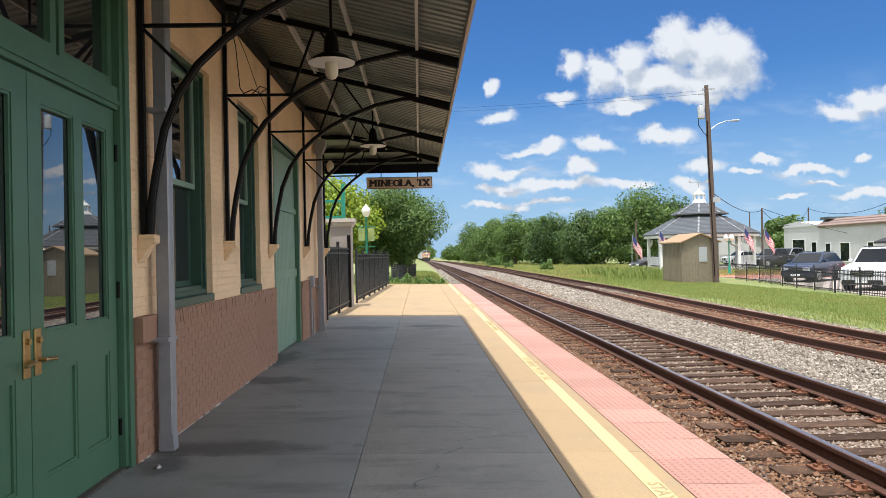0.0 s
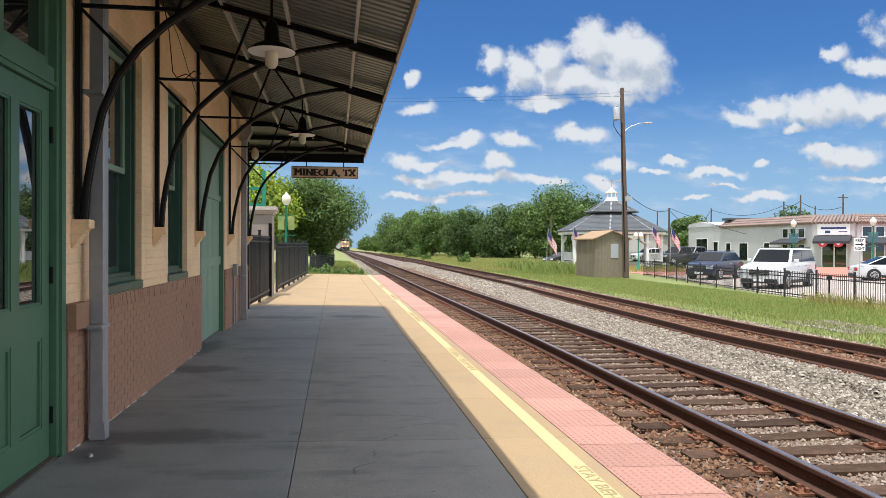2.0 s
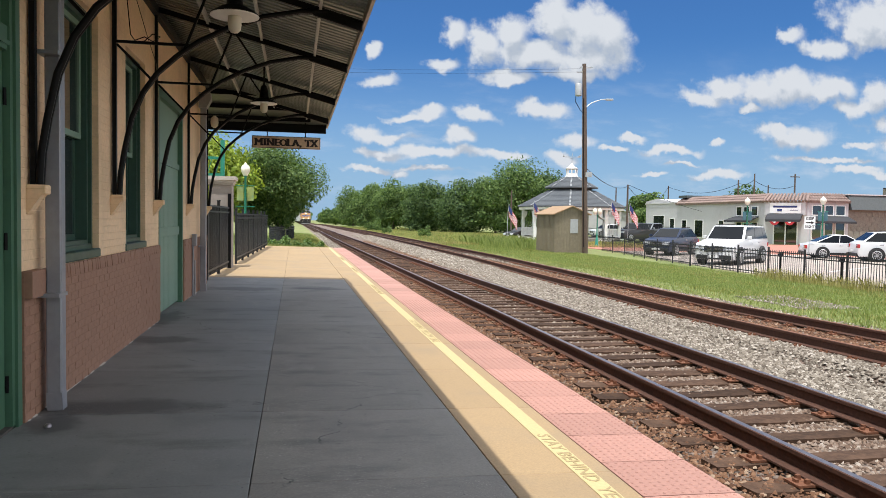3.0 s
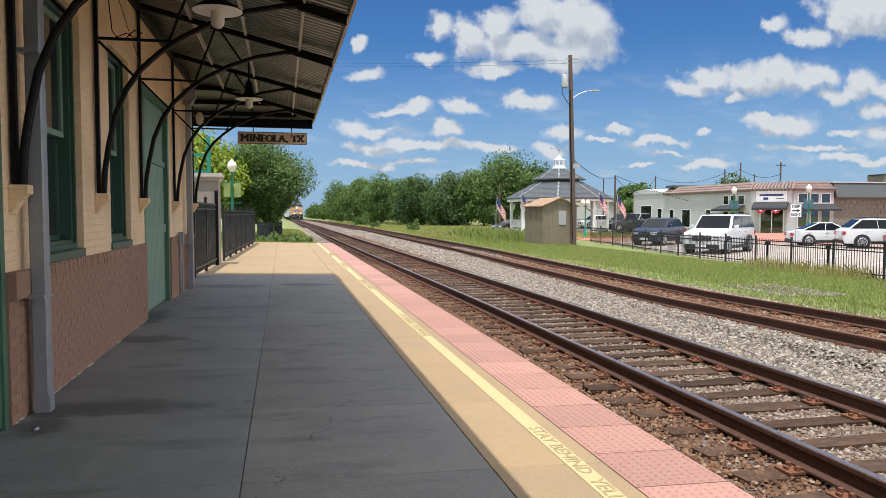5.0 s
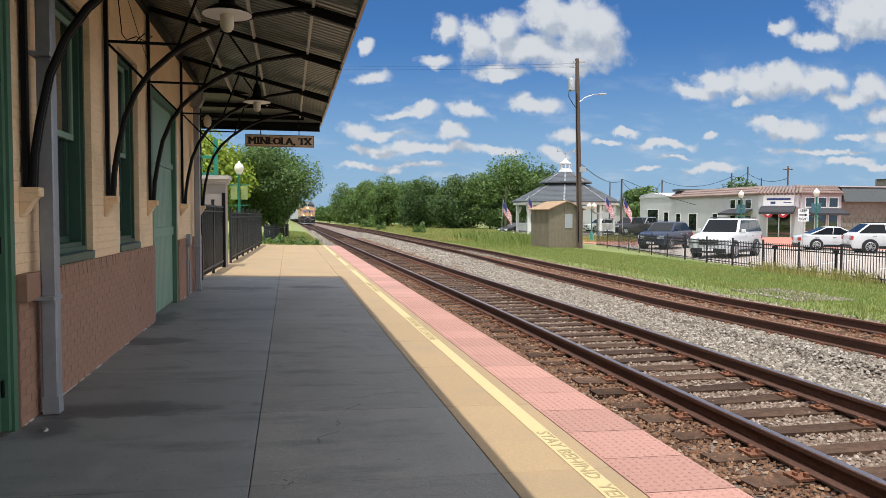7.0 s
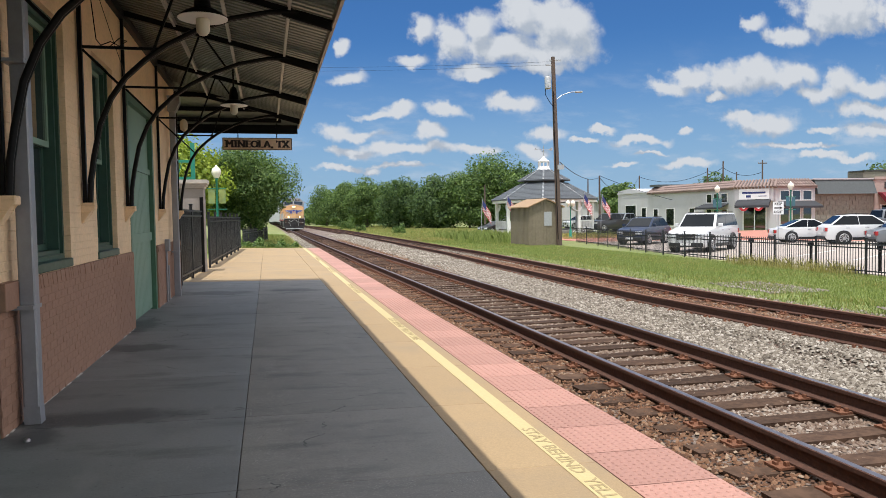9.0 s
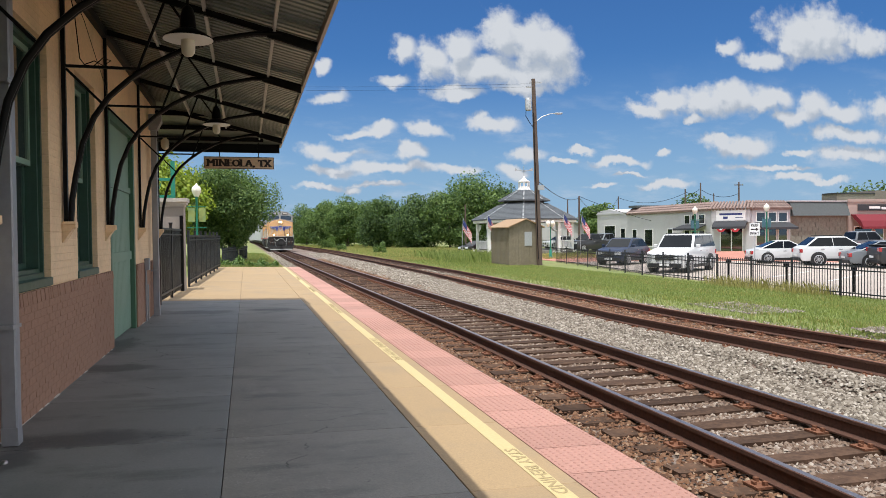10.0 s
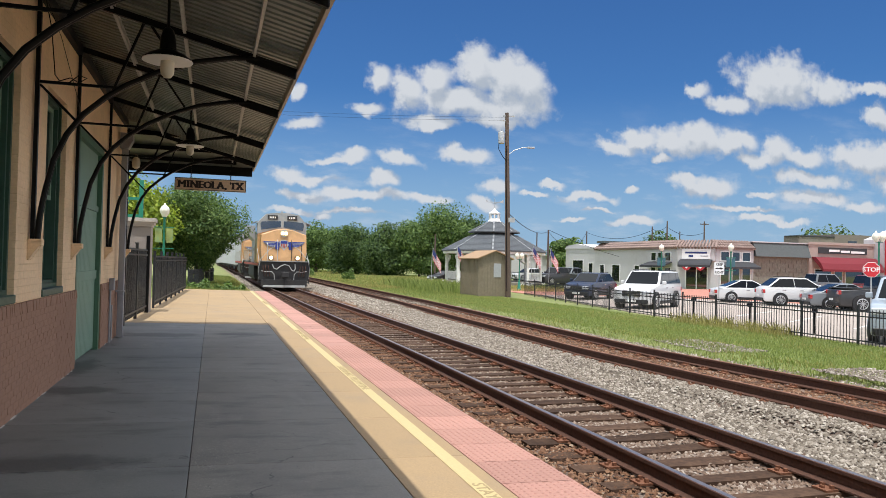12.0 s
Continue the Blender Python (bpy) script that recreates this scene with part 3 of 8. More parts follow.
def wall_with_openings(name, x0, x1, y0, y1, z0, z1, holes, material, parent):
    """A wall along y, cut into blocks round its openings."""
    bm = bmesh.new()
    ys = sorted({y0, y1, *[min(max(h[0], y0), y1) for h in holes], *[min(max(h[1], y0), y1) for h in holes]})
    for a, b in zip(ys, ys[1:]):
        if b - a < 1e-4:
            continue
        mid = (a + b) / 2
        cuts = [(h[2], h[3]) for h in holes if h[0] < mid < h[1]]
        z = z0
        for c0, c1 in sorted(cuts):
            if c0 > z + 1e-4:
                box(bm, x0, x1, a, b, z, min(c0, z1))
            z = max(z, c1)
        if z < z1 - 1e-4:
            box(bm, x0, x1, a, b, z, z1)
    return part(name, bm, material, parent)


wall_east = thing("wall_east", "cream stucco station wall above painted brick wainscot", "wall", kind="structure")
wall_with_openings("upper_wall", -1.95, WALL_X - 0.03, -9, END_Y, BRICK_TOP, STATION_TOP, OPENINGS, STUCCO, wall_east)
wall_with_openings("wainscot_backing", -1.95, WALL_X - 0.0058, -9, END_Y, -0.3, BRICK_TOP - 0.001, OPENINGS, MORTAR, wall_east)
bm = bmesh.new()
box(bm, -9.0, -1.95, END_Y - 0.4, END_Y, -0.3, STATION_TOP)
box(bm, -9.0, -8.6, -9, END_Y - 0.4, -0.3, STATION_TOP)
box(bm, -8.6, -1.95, -9, -8.6, -0.3, STATION_TOP)
tagged(part("wall_north", bm, STUCCO), "cream stucco end wall of the station", "wall", kind="structure")
tagged(block("station_floor", -8.6, -1.951, -8.6, END_Y - 0.4, -0.2, 0.02, TIE), "dark wooden floor inside the station", "floor", kind="structure")


def eave_z(x):
    return 4.40 - 0.245 * (x + 1.5)


ROOF_END = 19.2
ROOF_EDGE = 1.10
# unseen near end, cut short so more sky light reaches the door
CANOPY_START = -1.6


def hip_z(x, y):
    """The canopy turns the building's corner with a hip."""
    return min(eave_z(x), 3.73 + 0.36 * (ROOF_END - y))


def build_roof():
    roof = thing("canopy_roof", "open metal canopy roof of ribbed galvanised deck on steel purlins", "roof", kind="structure")
    # ribbed deck, ribs running down the slope
    ys, y, k = [], CANOPY_START, 0
    verts, faces = [], []
    cols = [-1.95 + 3.05 * i / 14 for i in range(15)]
    prof = [(0.0, 0.0), (0.075, 0.0), (0.09, 0.028), (0.125, 0.028), (0.14, 0.0)]
    while y < ROOF_END:
        for dy, dz in prof[:-1]:
            ys.append((y + dy, dz))
        y += 0.14
    for yy, dz in ys:
        for x in cols:
            yc = min(yy, ROOF_END)
            verts.append((x, yc, hip_z(x, yc) + 0.07 + (dz if hip_z(x, yc) == eave_z(x) else 0.0)))
    n = len(cols)
    for j in range(len(ys) - 1):
        for i in range(n - 1):
            faces.append((j * n + i, j * n + i + 1, (j + 1) * n + i + 1, (j + 1) * n + i))
    mesh_from("deck", verts, faces, DECK, roof)
    bm = bmesh.new()
    prism(bm, [(-1.95, eave_z(-1.95) + 0.11), (ROOF_EDGE + 0.02, eave_z(ROOF_EDGE) + 0.11), (ROOF_EDGE + 0.02, eave_z(ROOF_EDGE) + 0.16), (-1.95, eave_z(-1.95) + 0.18)], "y", CANOPY_START, 17.2)
    part("roof_cover", bm, ROOFING, roof)
    bm = bmesh.new()
    prism(bm, [(17.2, 4.60), (ROOF_END + 0.02, 3.86), (ROOF_END + 0.02, 3.92), (17.2, 4.68)], "x", -9.0, ROOF_EDGE + 0.02)
    part("hip_cover", bm, ROOFING, roof)
    bm = bmesh.new()
    prism(bm, [(17.88, 4.24), (ROOF_END, 3.77), (ROOF_END, 3.80), (17.88, 4.27)], "x", -9.0, -1.951)
    part("end_deck", bm, DECK, roof)
    for yy in (17.75, 18.35, 18.85):
        bm = bmesh.new()
        z = 3.73 + 0.36 * (ROOF_END - yy)
        box(bm, -8.8, 1.05 - 1.2 * (ROOF_END - yy) * 0.8, yy - 0.025, yy + 0.025, z - 0.03, z + 0.06)
        part("end_purlin", bm, BLACK_IRON, roof)
    bm = bmesh.new()
    box(bm, ROOF_EDGE, ROOF_EDGE + 0.035, CANOPY_START, ROOF_END + 0.02, eave_z(ROOF_EDGE) - 0.03, eave_z(ROOF_EDGE) + 0.19)
    part("fascia", bm, FASCIA, roof)
    bm = bmesh.new()
    prism(bm, [(ROOF_EDGE + 0.036, 3.84), (ROOF_EDGE + 0.055, 3.84), (ROOF_EDGE + 0.065, 3.93), (ROOF_EDGE + 0.036, 3.93)], "y", CANOPY_START, ROOF_END + 0.03)
    part("drip_edge", bm, FASCIA, roof)
    for x in (-0.85, -0.12, 0.62):
        z = eave_z(x)
        bm = bmesh.new()
        y1 = ROOF_END - (z - 3.73) / 0.36 - 0.02
        box(bm, x - 0.016, x + 0.016, CANOPY_START, y1, z + 0.055, z + 0.068)
        box(bm, x - 0.005, x + 0.005, CANOPY_START, y1, z - 0.01, z + 0.055)
        box(bm, x - 0.016, x + 0.016, CANOPY_START, y1, z - 0.020, z - 0.01)
        part("purlin", bm, PURLIN, roof)
    bm = bmesh.new()
    box(bm, -1.57, -1.50, CANOPY_START, 17.3, 4.30, 4.42)
    part("ledger", bm, BLACK_IRON, roof)
    bm = bmesh.new()
    box(bm, -9.0, ROOF_EDGE - 0.001, ROOF_END - 0.03, ROOF_END, 3.60, 3.84)
    part("end_board", bm, BLACK_IRON, roof)
    return roof


build_roof()
tagged(block("station_roof", -9.4, -1.96, -9.2, END_Y + 0.6, STATION_TOP, STATION_TOP + 0.25, ROOFING), "low dark station roof above the wall", "roof", kind="structure")


# ---- canopy brackets ----
ARCH = [(-1.49, 1.76), (-1.475, 2.0), (-1.435, 2.25), (-1.365, 2.58), (-1.25, 2.86), (-1.10, 3.08), (-0.90, 3.27), (-0.67, 3.44), (-0.36, 3.61), (0.0, 3.75), (0.40, 3.835), (0.70, 3.85)]


def build_bracket():
    e = thing("canopy_bracket", "black curved iron canopy bracket on a cream corbel", "bracket", group="canopy brackets")
    bm = bmesh.new()
    box(bm, -1.555, -1.515, -0.026, 0.026, 1.76, 4.38)
    part("wall_rod", bm, BLACK_IRON, e)
    bm = bmesh.new()
    for dy in (-0.019, 0.019):
        tube(bm, [(x, dy, z) for x, z in ARCH], 0.026, 10)
    tube(bm, [(x, 0, z) for x, z in ARCH], 0.022, 6)
    part("arch", bm, BLACK_IRON, e, smooth=True)
    bm = bmesh.new()
    bar(bm, (-1.55, 0, eave_z(-1.55) - 0.02), (ROOF_EDGE - 0.01, 0, eave_z(ROOF_EDGE) - 0.02), 0.05, 0.07)
    part("top_chord", bm, BLACK_IRON, e)
    bm = bmesh.new()
    prism(bm, [(0.55, 3.80), (1.09, 3.655), (1.09, 3.75), (0.85, 3.82), (0.45, 3.89)], "y", -0.035, 0.035)
    rounded(bm, 0.012, 1)
    part("end_gusset", bm, BLACK_IRON, e)
    for a, b, w in (((-1.52, 3.39), (-0.74, 3.39), 0.028), ((-1.51, 3.36), (-1.16, 3.0), 0.026), ((-0.52, 4.15), (-0.83, 3.33), 0.026), ((-0.50, 4.15), (-0.18, 3.69), 0.026)):
        bm = bmesh.new()
        bar(bm, (a[0], 0, a[1]), (b[0], 0, b[1]), w)
        part("strut", bm, BLACK_IRON, e)
    bm = bmesh.new()
    prism(bm, [(-1.575, 1.54), (-1.555, 1.54), (-1.47, 1.69), (-1.435, 1.69), (-1.435, 1.76), (-1.575, 1.76)], "y", -0.06, 0.06)
    rounded(bm, 0.008, 1)
    part("corbel", bm, STUCCO, e, "cream stone corbel")
    return e


first_bracket = build_bracket()
BRACKET_Y = [6.80, 9.30, 11.72, 14.90, 17.75]
for y in BRACKET_Y[1:]:
    copy_thing(first_bracket, pose(0, y, 0))
for y in (4.0, 1.4, -1.2):
    copy_thing(first_bracket, pose(0, y, 0))
first_bracket.matrix_basis = pose(0, BRACKET_Y[0], 0)

# ---- station doors and windows ----
DOOR_X = -1.62


def frame_set(bm, x0, x1, y0, y1, z0, z1, w):
    """Four bars round an opening in a wall along y."""
    box(bm, x0, x1, y0, y0 + w, z0, z1)
    box(bm, x0, x1, y1 - w, y1, z0, z1)
    box(bm, x0, x1, y0 + w, y1 - w, z1 - w, z1)
    box(bm, x0, x1, y0 + w, y1 - w, z0, z0 + w)


def build_leaf(parent, y0, y1, flip):
    leaf = new("door_leaf")
    leaf.parent = parent
    x0, x1 = DOOR_X - 0.05, DOOR_X
    a0, a1 = y0 + 0.155, y0 + 0.565
    b0, b1 = y1 - 0.50, y1 - 0.13
    if flip:
        a0, a1, b0, b1 = y0 + 0.17, y0 + 0.54, y1 - 0.57, y1 - 0.16
    bm = bmesh.new()
    # stiles and rails butted end to end
    for s0, s1 in ((y0 + 0.004, a0), (a1, b0), (b1, y1 - 0.004)):
        box(bm, x0, x1, s0, s1, 0.055, 2.66)
    for s0, s1 in ((a0, a1), (b0, b1)):
        for z0, z1 in ((0.055, 0.29), (0.92, 1.15), (2.50, 2.66)):
            box(bm, x0, x1, s0, s1, z0, z1)
    part("leaf_frame", bm, GREEN, leaf)
    for s0, s1 in ((a0, a1), (b0, b1)):
        bm = bmesh.new()
        box(bm, x0 + 0.012, x1 - 0.022, s0, s1, 0.29, 0.92)
        part("panel", bm, GREEN, leaf)
        bm = bmesh.new()
        frame_set(bm, x1 - 0.022, x1 - 0.006, s0, s1, 0.29, 0.92, 0.022)
        frame_set(bm, x1 - 0.030, x1 - 0.008, s0, s1, 1.15, 2.50, 0.018)
        part("moulding", bm, GREEN, leaf)
        bm = bmesh.new()
        box(bm, x0 + 0.008, x1 - 0.034, s0, s1, 1.15, 2.50)
        part("glass_pane", bm, PANE, leaf)
    return leaf


def build_handle(parent, y, turn):
    bm = bmesh.new()
    box(bm, DOOR_X, DOOR_X + 0.012, y - 0.036, y + 0.036, 0.91, 1.18)
    rounded(bm, 0.005, 2)
    tube(bm, [(DOOR_X + 0.01, y, 1.115), (DOOR_X + 0.03, y, 1.115)], 0.018, 12)
    tube(bm, [(DOOR_X + 0.01, y, 1.0), (DOOR_X + 0.055, y, 1.0), (DOOR_X + 0.06, y + turn * 0.03, 1.0), (DOOR_X + 0.058, y + turn * 0.11, 0.992)], 0.0125, 8)
    part("handle", bm, BRASS, parent, "worn brass lever handle")


def build_station_door():
    door = thing("door_1", "tall dark green double door with glazed upper panes", "door", kind="structure")
    mid = 5.27
    build_handle(build_leaf(door, 3.95, mid, True), mid - 0.055, -1)
    right = build_leaf(door, mid, 6.46, False)
    build_handle(right, mid + 0.065, 1)
    for z in (0.35, 1.35, 2.35):
        bm = bmesh.new()
        tube(bm, [(DOOR_X + 0.012, 6.465, z - 0.06), (DOOR_X + 0.012, 6.465, z + 0.06)], 0.012, 8)
        part("hinge", bm, BLACK_IRON, right)
    bm = bmesh.new()
    box(bm, -1.80, -1.575, 6.47, 6.62, -0.05, 3.78)
    box(bm, -1.80, -1.575, 3.58, 3.94, -0.05, 3.78)
    box(bm, -1.80, -1.59, 3.94, 6.47, 2.665, 2.83)
    box(bm, -1.80, -1.575, 3.94, 6.47, 3.62, 3.78)
    part("door_frame", bm, GREEN, door)
    bm = bmesh.new()
    box(bm, -1.575, -1.555, 6.52, 6.60, 0.03, 3.78)
    box(bm, -1.59, -1.575, 3.94, 6.47, 2.70, 2.73)
    part("architrave", bm, GREEN, door)
    for a, b in ((3.95, 4.78), (4.82, 5.645), (5.685, 6.47)):
        tr = new("transom_light")
        tr.parent = door
        bm = bmesh.new()
        frame_set(bm, -1.70, -1.63, a, b, 2.83, 3.62, 0.07)
        part("transom_frame", bm, GREEN, tr)
        bm = bmesh.new()
        box(bm, -1.68, -1.67, a + 0.07, b - 0.07, 2.90, 3.55)
        part("glass_pane", bm, PANE, tr)
    block("threshold", -1.95, -1.575, 3.60, 6.60, -0.05, 0.05, JOINT, door)


build_station_door()
CURTAIN = surface("green_blind", (0.035, 0.075, 0.055), 0.15, 0.6, grain=8, bump=0.1)
WOOD_FRAME = surface("dark_green_frame", (0.030, 0.072, 0.050), 0.12, 0.4, grain=14, bump=0.05)


def build_window(name, y0, y1, z0, z1):
    w = thing(name, "tall dark green sash window in the cream wall", "window", kind="structure")
    bm = bmesh.new()
    frame_set(bm, -1.86, -1.66, y0, y1, z0 + 0.05, z1, 0.085)
    frame_set(bm, -1.66, -1.63, y0, y1, z0 + 0.05, z1, 0.045)
    part("window_frame", bm, WOOD_FRAME, w)
    mid = 2.28
    for a, b, x, nm in ((mid, z1 - 0.085, -1.73, "upper_sash"), (z0 + 0.135, mid + 0.05, -1.785, "lower_sash")):
        s = new(nm)
        s.parent = w
        bm = bmesh.new()
        frame_set(bm, x - 0.02, x + 0.02, y0 + 0.086, y1 - 0.086, a, b, 0.055)
        part("sash_frame", bm, GREEN_LIGHT if nm == "upper_sash" else WOOD_FRAME, s)
        bm = bmesh.new()
        box(bm, x - 0.004, x + 0.004, y0 + 0.141, y1 - 0.141, a + 0.055, b - 0.055)
        part("glass_pane", bm, PANE, s)
    bm = bmesh.new()
    box(bm, -1.90, -1.555, y0 - 0.02, y1 + 0.02, z0 - 0.035, z0 + 0.05)
    rounded(bm, 0.01, 1)
    part("window_sill", bm, WOOD_FRAME, w)
    bm = bmesh.new()
    n = 14
    pts = [(-1.90 + 0.02 * (k % 2), y0 + 0.12 + (y1 - y0 - 0.24) * k / n) for k in range(n + 1)]
    prism(bm, pts + [(x - 0.01, y) for x, y in reversed(pts)], "z", z0 + 0.14, z1 - 0.15)
    part("curtain", bm, CURTAIN, w, "folded dark green curtain")


build_window("window_1", 7.52, 8.78, 1.16, 3.50)
build_window("window_2", 9.98, 11.12, 1.16, 3.50)


def build_freight_door():
    d = thing("door_2", "wide pale green boarded freight door with cross rails", "door", kind="structure")
    bm = bmesh.new()
    box(bm, -1.74, -1.565, 14.30, 14.44, -0.05, 3.42)
    box(bm, -1.74, -1.565, 12.08, 12.17, -0.05, 3.42)
    box(bm, -1.74, -1.565, 12.17, 14.30, 3.28, 3.42)
    part("door_frame", bm, GREEN, d)
    y = 12.17
    base = None
    for i in range(18):
        if base is None:
            bm = bmesh.new()
            box(bm, -1.68, -1.635, 0.003, 0.1155, 0.06, 2.33)
            rounded(bm, 0.006, 1)
            base = part("board", bm, GREEN_LIGHT, d)
            base.matrix_basis = pose(0, y, 0)
        else:
            twin(base, d, pose(0, y, 0))
        y += 0.1183
    for z0, z1 in ((2.33, 2.42), (1.22, 1.36)):
        block("cross_rail", -1.69, -1.61, 12.171, 14.299, z0, z1, GREEN_LIGHT, d)
    block("head_panel", -1.69, -1.64, 12.171, 14.299, 2.42, 3.28, GREEN_LIGHT, d)


build_freight_door()


# ---- downspouts ----
def build_downspout(y, top, label, w=0.115):
    e = thing("downspout", label, "downspout", group="downspouts")
    bm = bmesh.new()
    box(bm, -1.505, -1.39, y - w / 2, y + w / 2, 0.16, top)
    rounded(bm, 0.012, 1)
    part("pipe", bm, DOWNPIPE, e)
    bm = bmesh.new()
    prism(bm, [(-1.505, 0.17), (-1.39, 0.17), (-1.385, 0.035), (-1.50, 0.035)], "y", y - w / 2, y + w / 2)
    part("shoe", bm, DOWNPIPE, e)
    bm = bmesh.new()
    prism(bm, [(-1.53, top + 0.0), (-1.38, top + 0.0), (-1.30, top + 0.16), (-1.30, top + 0.30), (-1.53, top + 0.30)], "y", y - 0.13, y + 0.13)
    part("conductor_head", bm, DOWNPIPE, e)
    for z in (0.93, 2.75):
        bm = bmesh.new()
        box(bm, -1.53, -1.382, y - w / 2 - 0.09, y + w / 2 + 0.01, z - 0.014, z + 0.014)
        part("strap", bm, DOWNPIPE, e)


build_downspout(7.00, 3.88, "grey square metal downspout strapped to the wall beside the door")
build_downspout(16.35, 3.70, "grey square metal downspout near the building corner")


# ---- pendant lamps under the canopy ----
GLOBE = surface("frosted_globe", (0.60, 0.54, 0.42), 0.04, 0.5, grain=5, bump=0.0)


def build_pendant(x, y, z):
    e = thing("pendant_lamp", "black canopy pendant lamp with white shade and frosted globe", "lamp", pose(x, y, z), group="canopy lamps")
    top = eave_z(x) + 0.06 - z
    bm = bmesh.new()
    tube(bm, [(0, 0, 0.30), (0, 0, top)], 0.014, 8)
    part("stem", bm, BLACK_IRON, e)
    bm = bmesh.new()
    lathe(bm, (0, 0, 0), [(0.085, 0.09), (0.078, 0.12), (0.07, 0.22), (0.05, 0.30), (0.02, 0.33)], 16)
    part("lamp_housing", bm, BLACK_IRON, e, smooth=True)
    bm = bmesh.new()
    lathe(bm, (0, 0, 0), [(0.232, 0.012), (0.225, 0.025), (0.15, 0.075), (0.09, 0.105), (0.05, 0.11)], 24)
    part("shade", bm, BLACK_IRON, e, smooth=True)
    bm = bmesh.new()
    lathe(bm, (0, 0, 0), [(0.228, 0.004), (0.229, 0.011), (0.10, 0.012), (0.07, 0.006)], 24)
    part("shade_lining", bm, ENAMEL, e, "white enamel inside of the shade", smooth=True)
    bm = bmesh.new()
    lathe(bm, (0, 0, 0), [(0.01, -0.155), (0.035, -0.148), (0.058, -0.12), (0.064, -0.08), (0.062, 0.003)], 16)
    part("globe", bm, GLOBE, e, "frosted white glass globe", smooth=True)


build_pendant(-0.22, 8.22, 3.45)
build_pendant(-0.18, 14.05, 3.50)


# ---- town sign ----
SIGN_WOOD = surface("sign_board_tan", (0.70, 0.50, 0.33), 0.12, 0.8, grain=20, bump=0.15, stain=(0.48, 0.32, 0.20), stain_scale=3, stain_amount=0.5)
SIGN_INK = surface("sign_ink", (0.022, 0.012, 0.012), 0.1, 0.7)
sign = thing("town_sign", "tan wooden station name board with dark slab letters", "sign")
bm = bmesh.new()
box(bm, -0.66, 0.96, 19.08, 19.12, 3.20, 3.49)
rounded(bm, 0.006, 1)
part("board", bm, SIGN_WOOD, sign)
bm = bmesh.new()
for a, b, c, d in ((-0.655, 0.955, 3.472, 3.485), (-0.655, 0.955, 3.205, 3.218)):
    box(bm, a, b, 19.074, 19.08, c, d)
for a in (-0.655, 0.942):
    box(bm, a, a + 0.013, 19.074, 19.08, 3.218, 3.472)
part("border", bm, SIGN_INK, sign)


def slab_letter(ch, x, width):
    """One heavy slab-serif letter on the board."""
    bm = bmesh.new()
    for dx in (-0.016, -0.006, 0.006, 0.016):
        cu = bpy.data.curves.new("letter", "FONT")
        cu.body, cu.size, cu.extrude, cu.align_x, cu.align_y = ch, 0.235, 0.004, "CENTER", "BOTTOM_BASELINE"
        cu.resolution_u = 2
        tmp = bpy.data.objects.new("letter", cu)
        scene.collection.objects.link(tmp)
        me = bpy.data.meshes.new_from_object(tmp.evaluated_get(bpy.context.evaluated_depsgraph_get()))
        bpy.data.objects.remove(tmp)
        me.transform(pose(dx, 0, dx * 0.05))
        bm.from_mesh(me)
        bpy.data.meshes.remove(me)
    h = 0.171
    feet = dict(M=(-0.075, 0.075), I=(0.0,), N=(-0.062, 0.062), A=(-0.068, 0.068), T=(0.0,), X=(-0.055, 0.055), L=(-0.04,), E=(-0.045,))
    heads = dict(M=(-0.075, 0.075), I=(0.0,), N=(-0.062, 0.062), X=(-0.055, 0.055), L=(-0.045,), E=(-0.045,))
    for c in feet.get(ch, ()):
        box(bm, c - 0.040, c + 0.040, 0.0, 0.022, -0.0045, 0.0045)
    for c in heads.get(ch, ()):
        box(bm, c - 0.040, c + 0.040, h - 0.022, h, -0.0045, 0.0045)
    if ch == "T":
        for c in (-0.066, 0.066):
            box(bm, c - 0.012, c + 0.012, h - 0.06, h, -0.0045, 0.0045)
    o = part("letter", bm, SIGN_INK, sign)
    o.matrix_basis = pose(x, 19.073, 3.345 - h / 2, 90, 0, 0)


pos = -0.60
for ch, w in (("M", 0.205), ("I", 0.105), ("N", 0.175), ("E", 0.150), ("O", 0.175), ("L", 0.140), ("A", 0.175), (",", 0.075), (" ", 0.07), ("T", 0.160), ("X", 0.16)):
    if ch != " ":
        slab_letter(ch, pos + w / 2, w)
    pos += w * 0.93
for x in (-0.30, 0.60):
    bm = bmesh.new()
    bar(bm, (x, 19.1, 3.49), (x, 19.1, eave_z(x) + 0.02), 0.022)
    part("hanger", bm, BLACK_IRON, sign)


# ---- wires and small things on the station ----
def wire(name, pts, r, label, material=BLACK_IRON, parent=None):
    bm = bmesh.new()
    tube(bm, pts, r, 6)
    ob = part(name, bm, material, parent)
    if parent is None:
        tagged(ob, label, "cable")
    return ob


wire("loose_cable", [(-1.5, 9.36, 4.30), (-1.46, 9.5, 4.0), (-1.40, 9.42, 3.5), (-1.34, 9.34, 3.42), (-1.24, 9.33, 3.46), (-1.15, 9.31, 3.41), (-1.08, 9.33, 3.47), (-1.16, 9.35, 3.50), (-1.26, 9.34, 3.40), (-1.36, 9.33, 3.41)], 0.006, "loose dark cable coiled over a bracket strut")
wire("hanging_wire", [(-1.5, 9.5, 4.28), (-1.42, 9.8, 4.0), (-1.40, 10.3, 3.72), (-1.45, 11.2, 3.55), (-1.52, 11.7, 3.5)], 0.004, "thin dark wire drooping along the cream wall")
box_thing = thing("conduit", "thin grey electrical conduit with a small box on the brick", "conduit")
bm = bmesh.new()
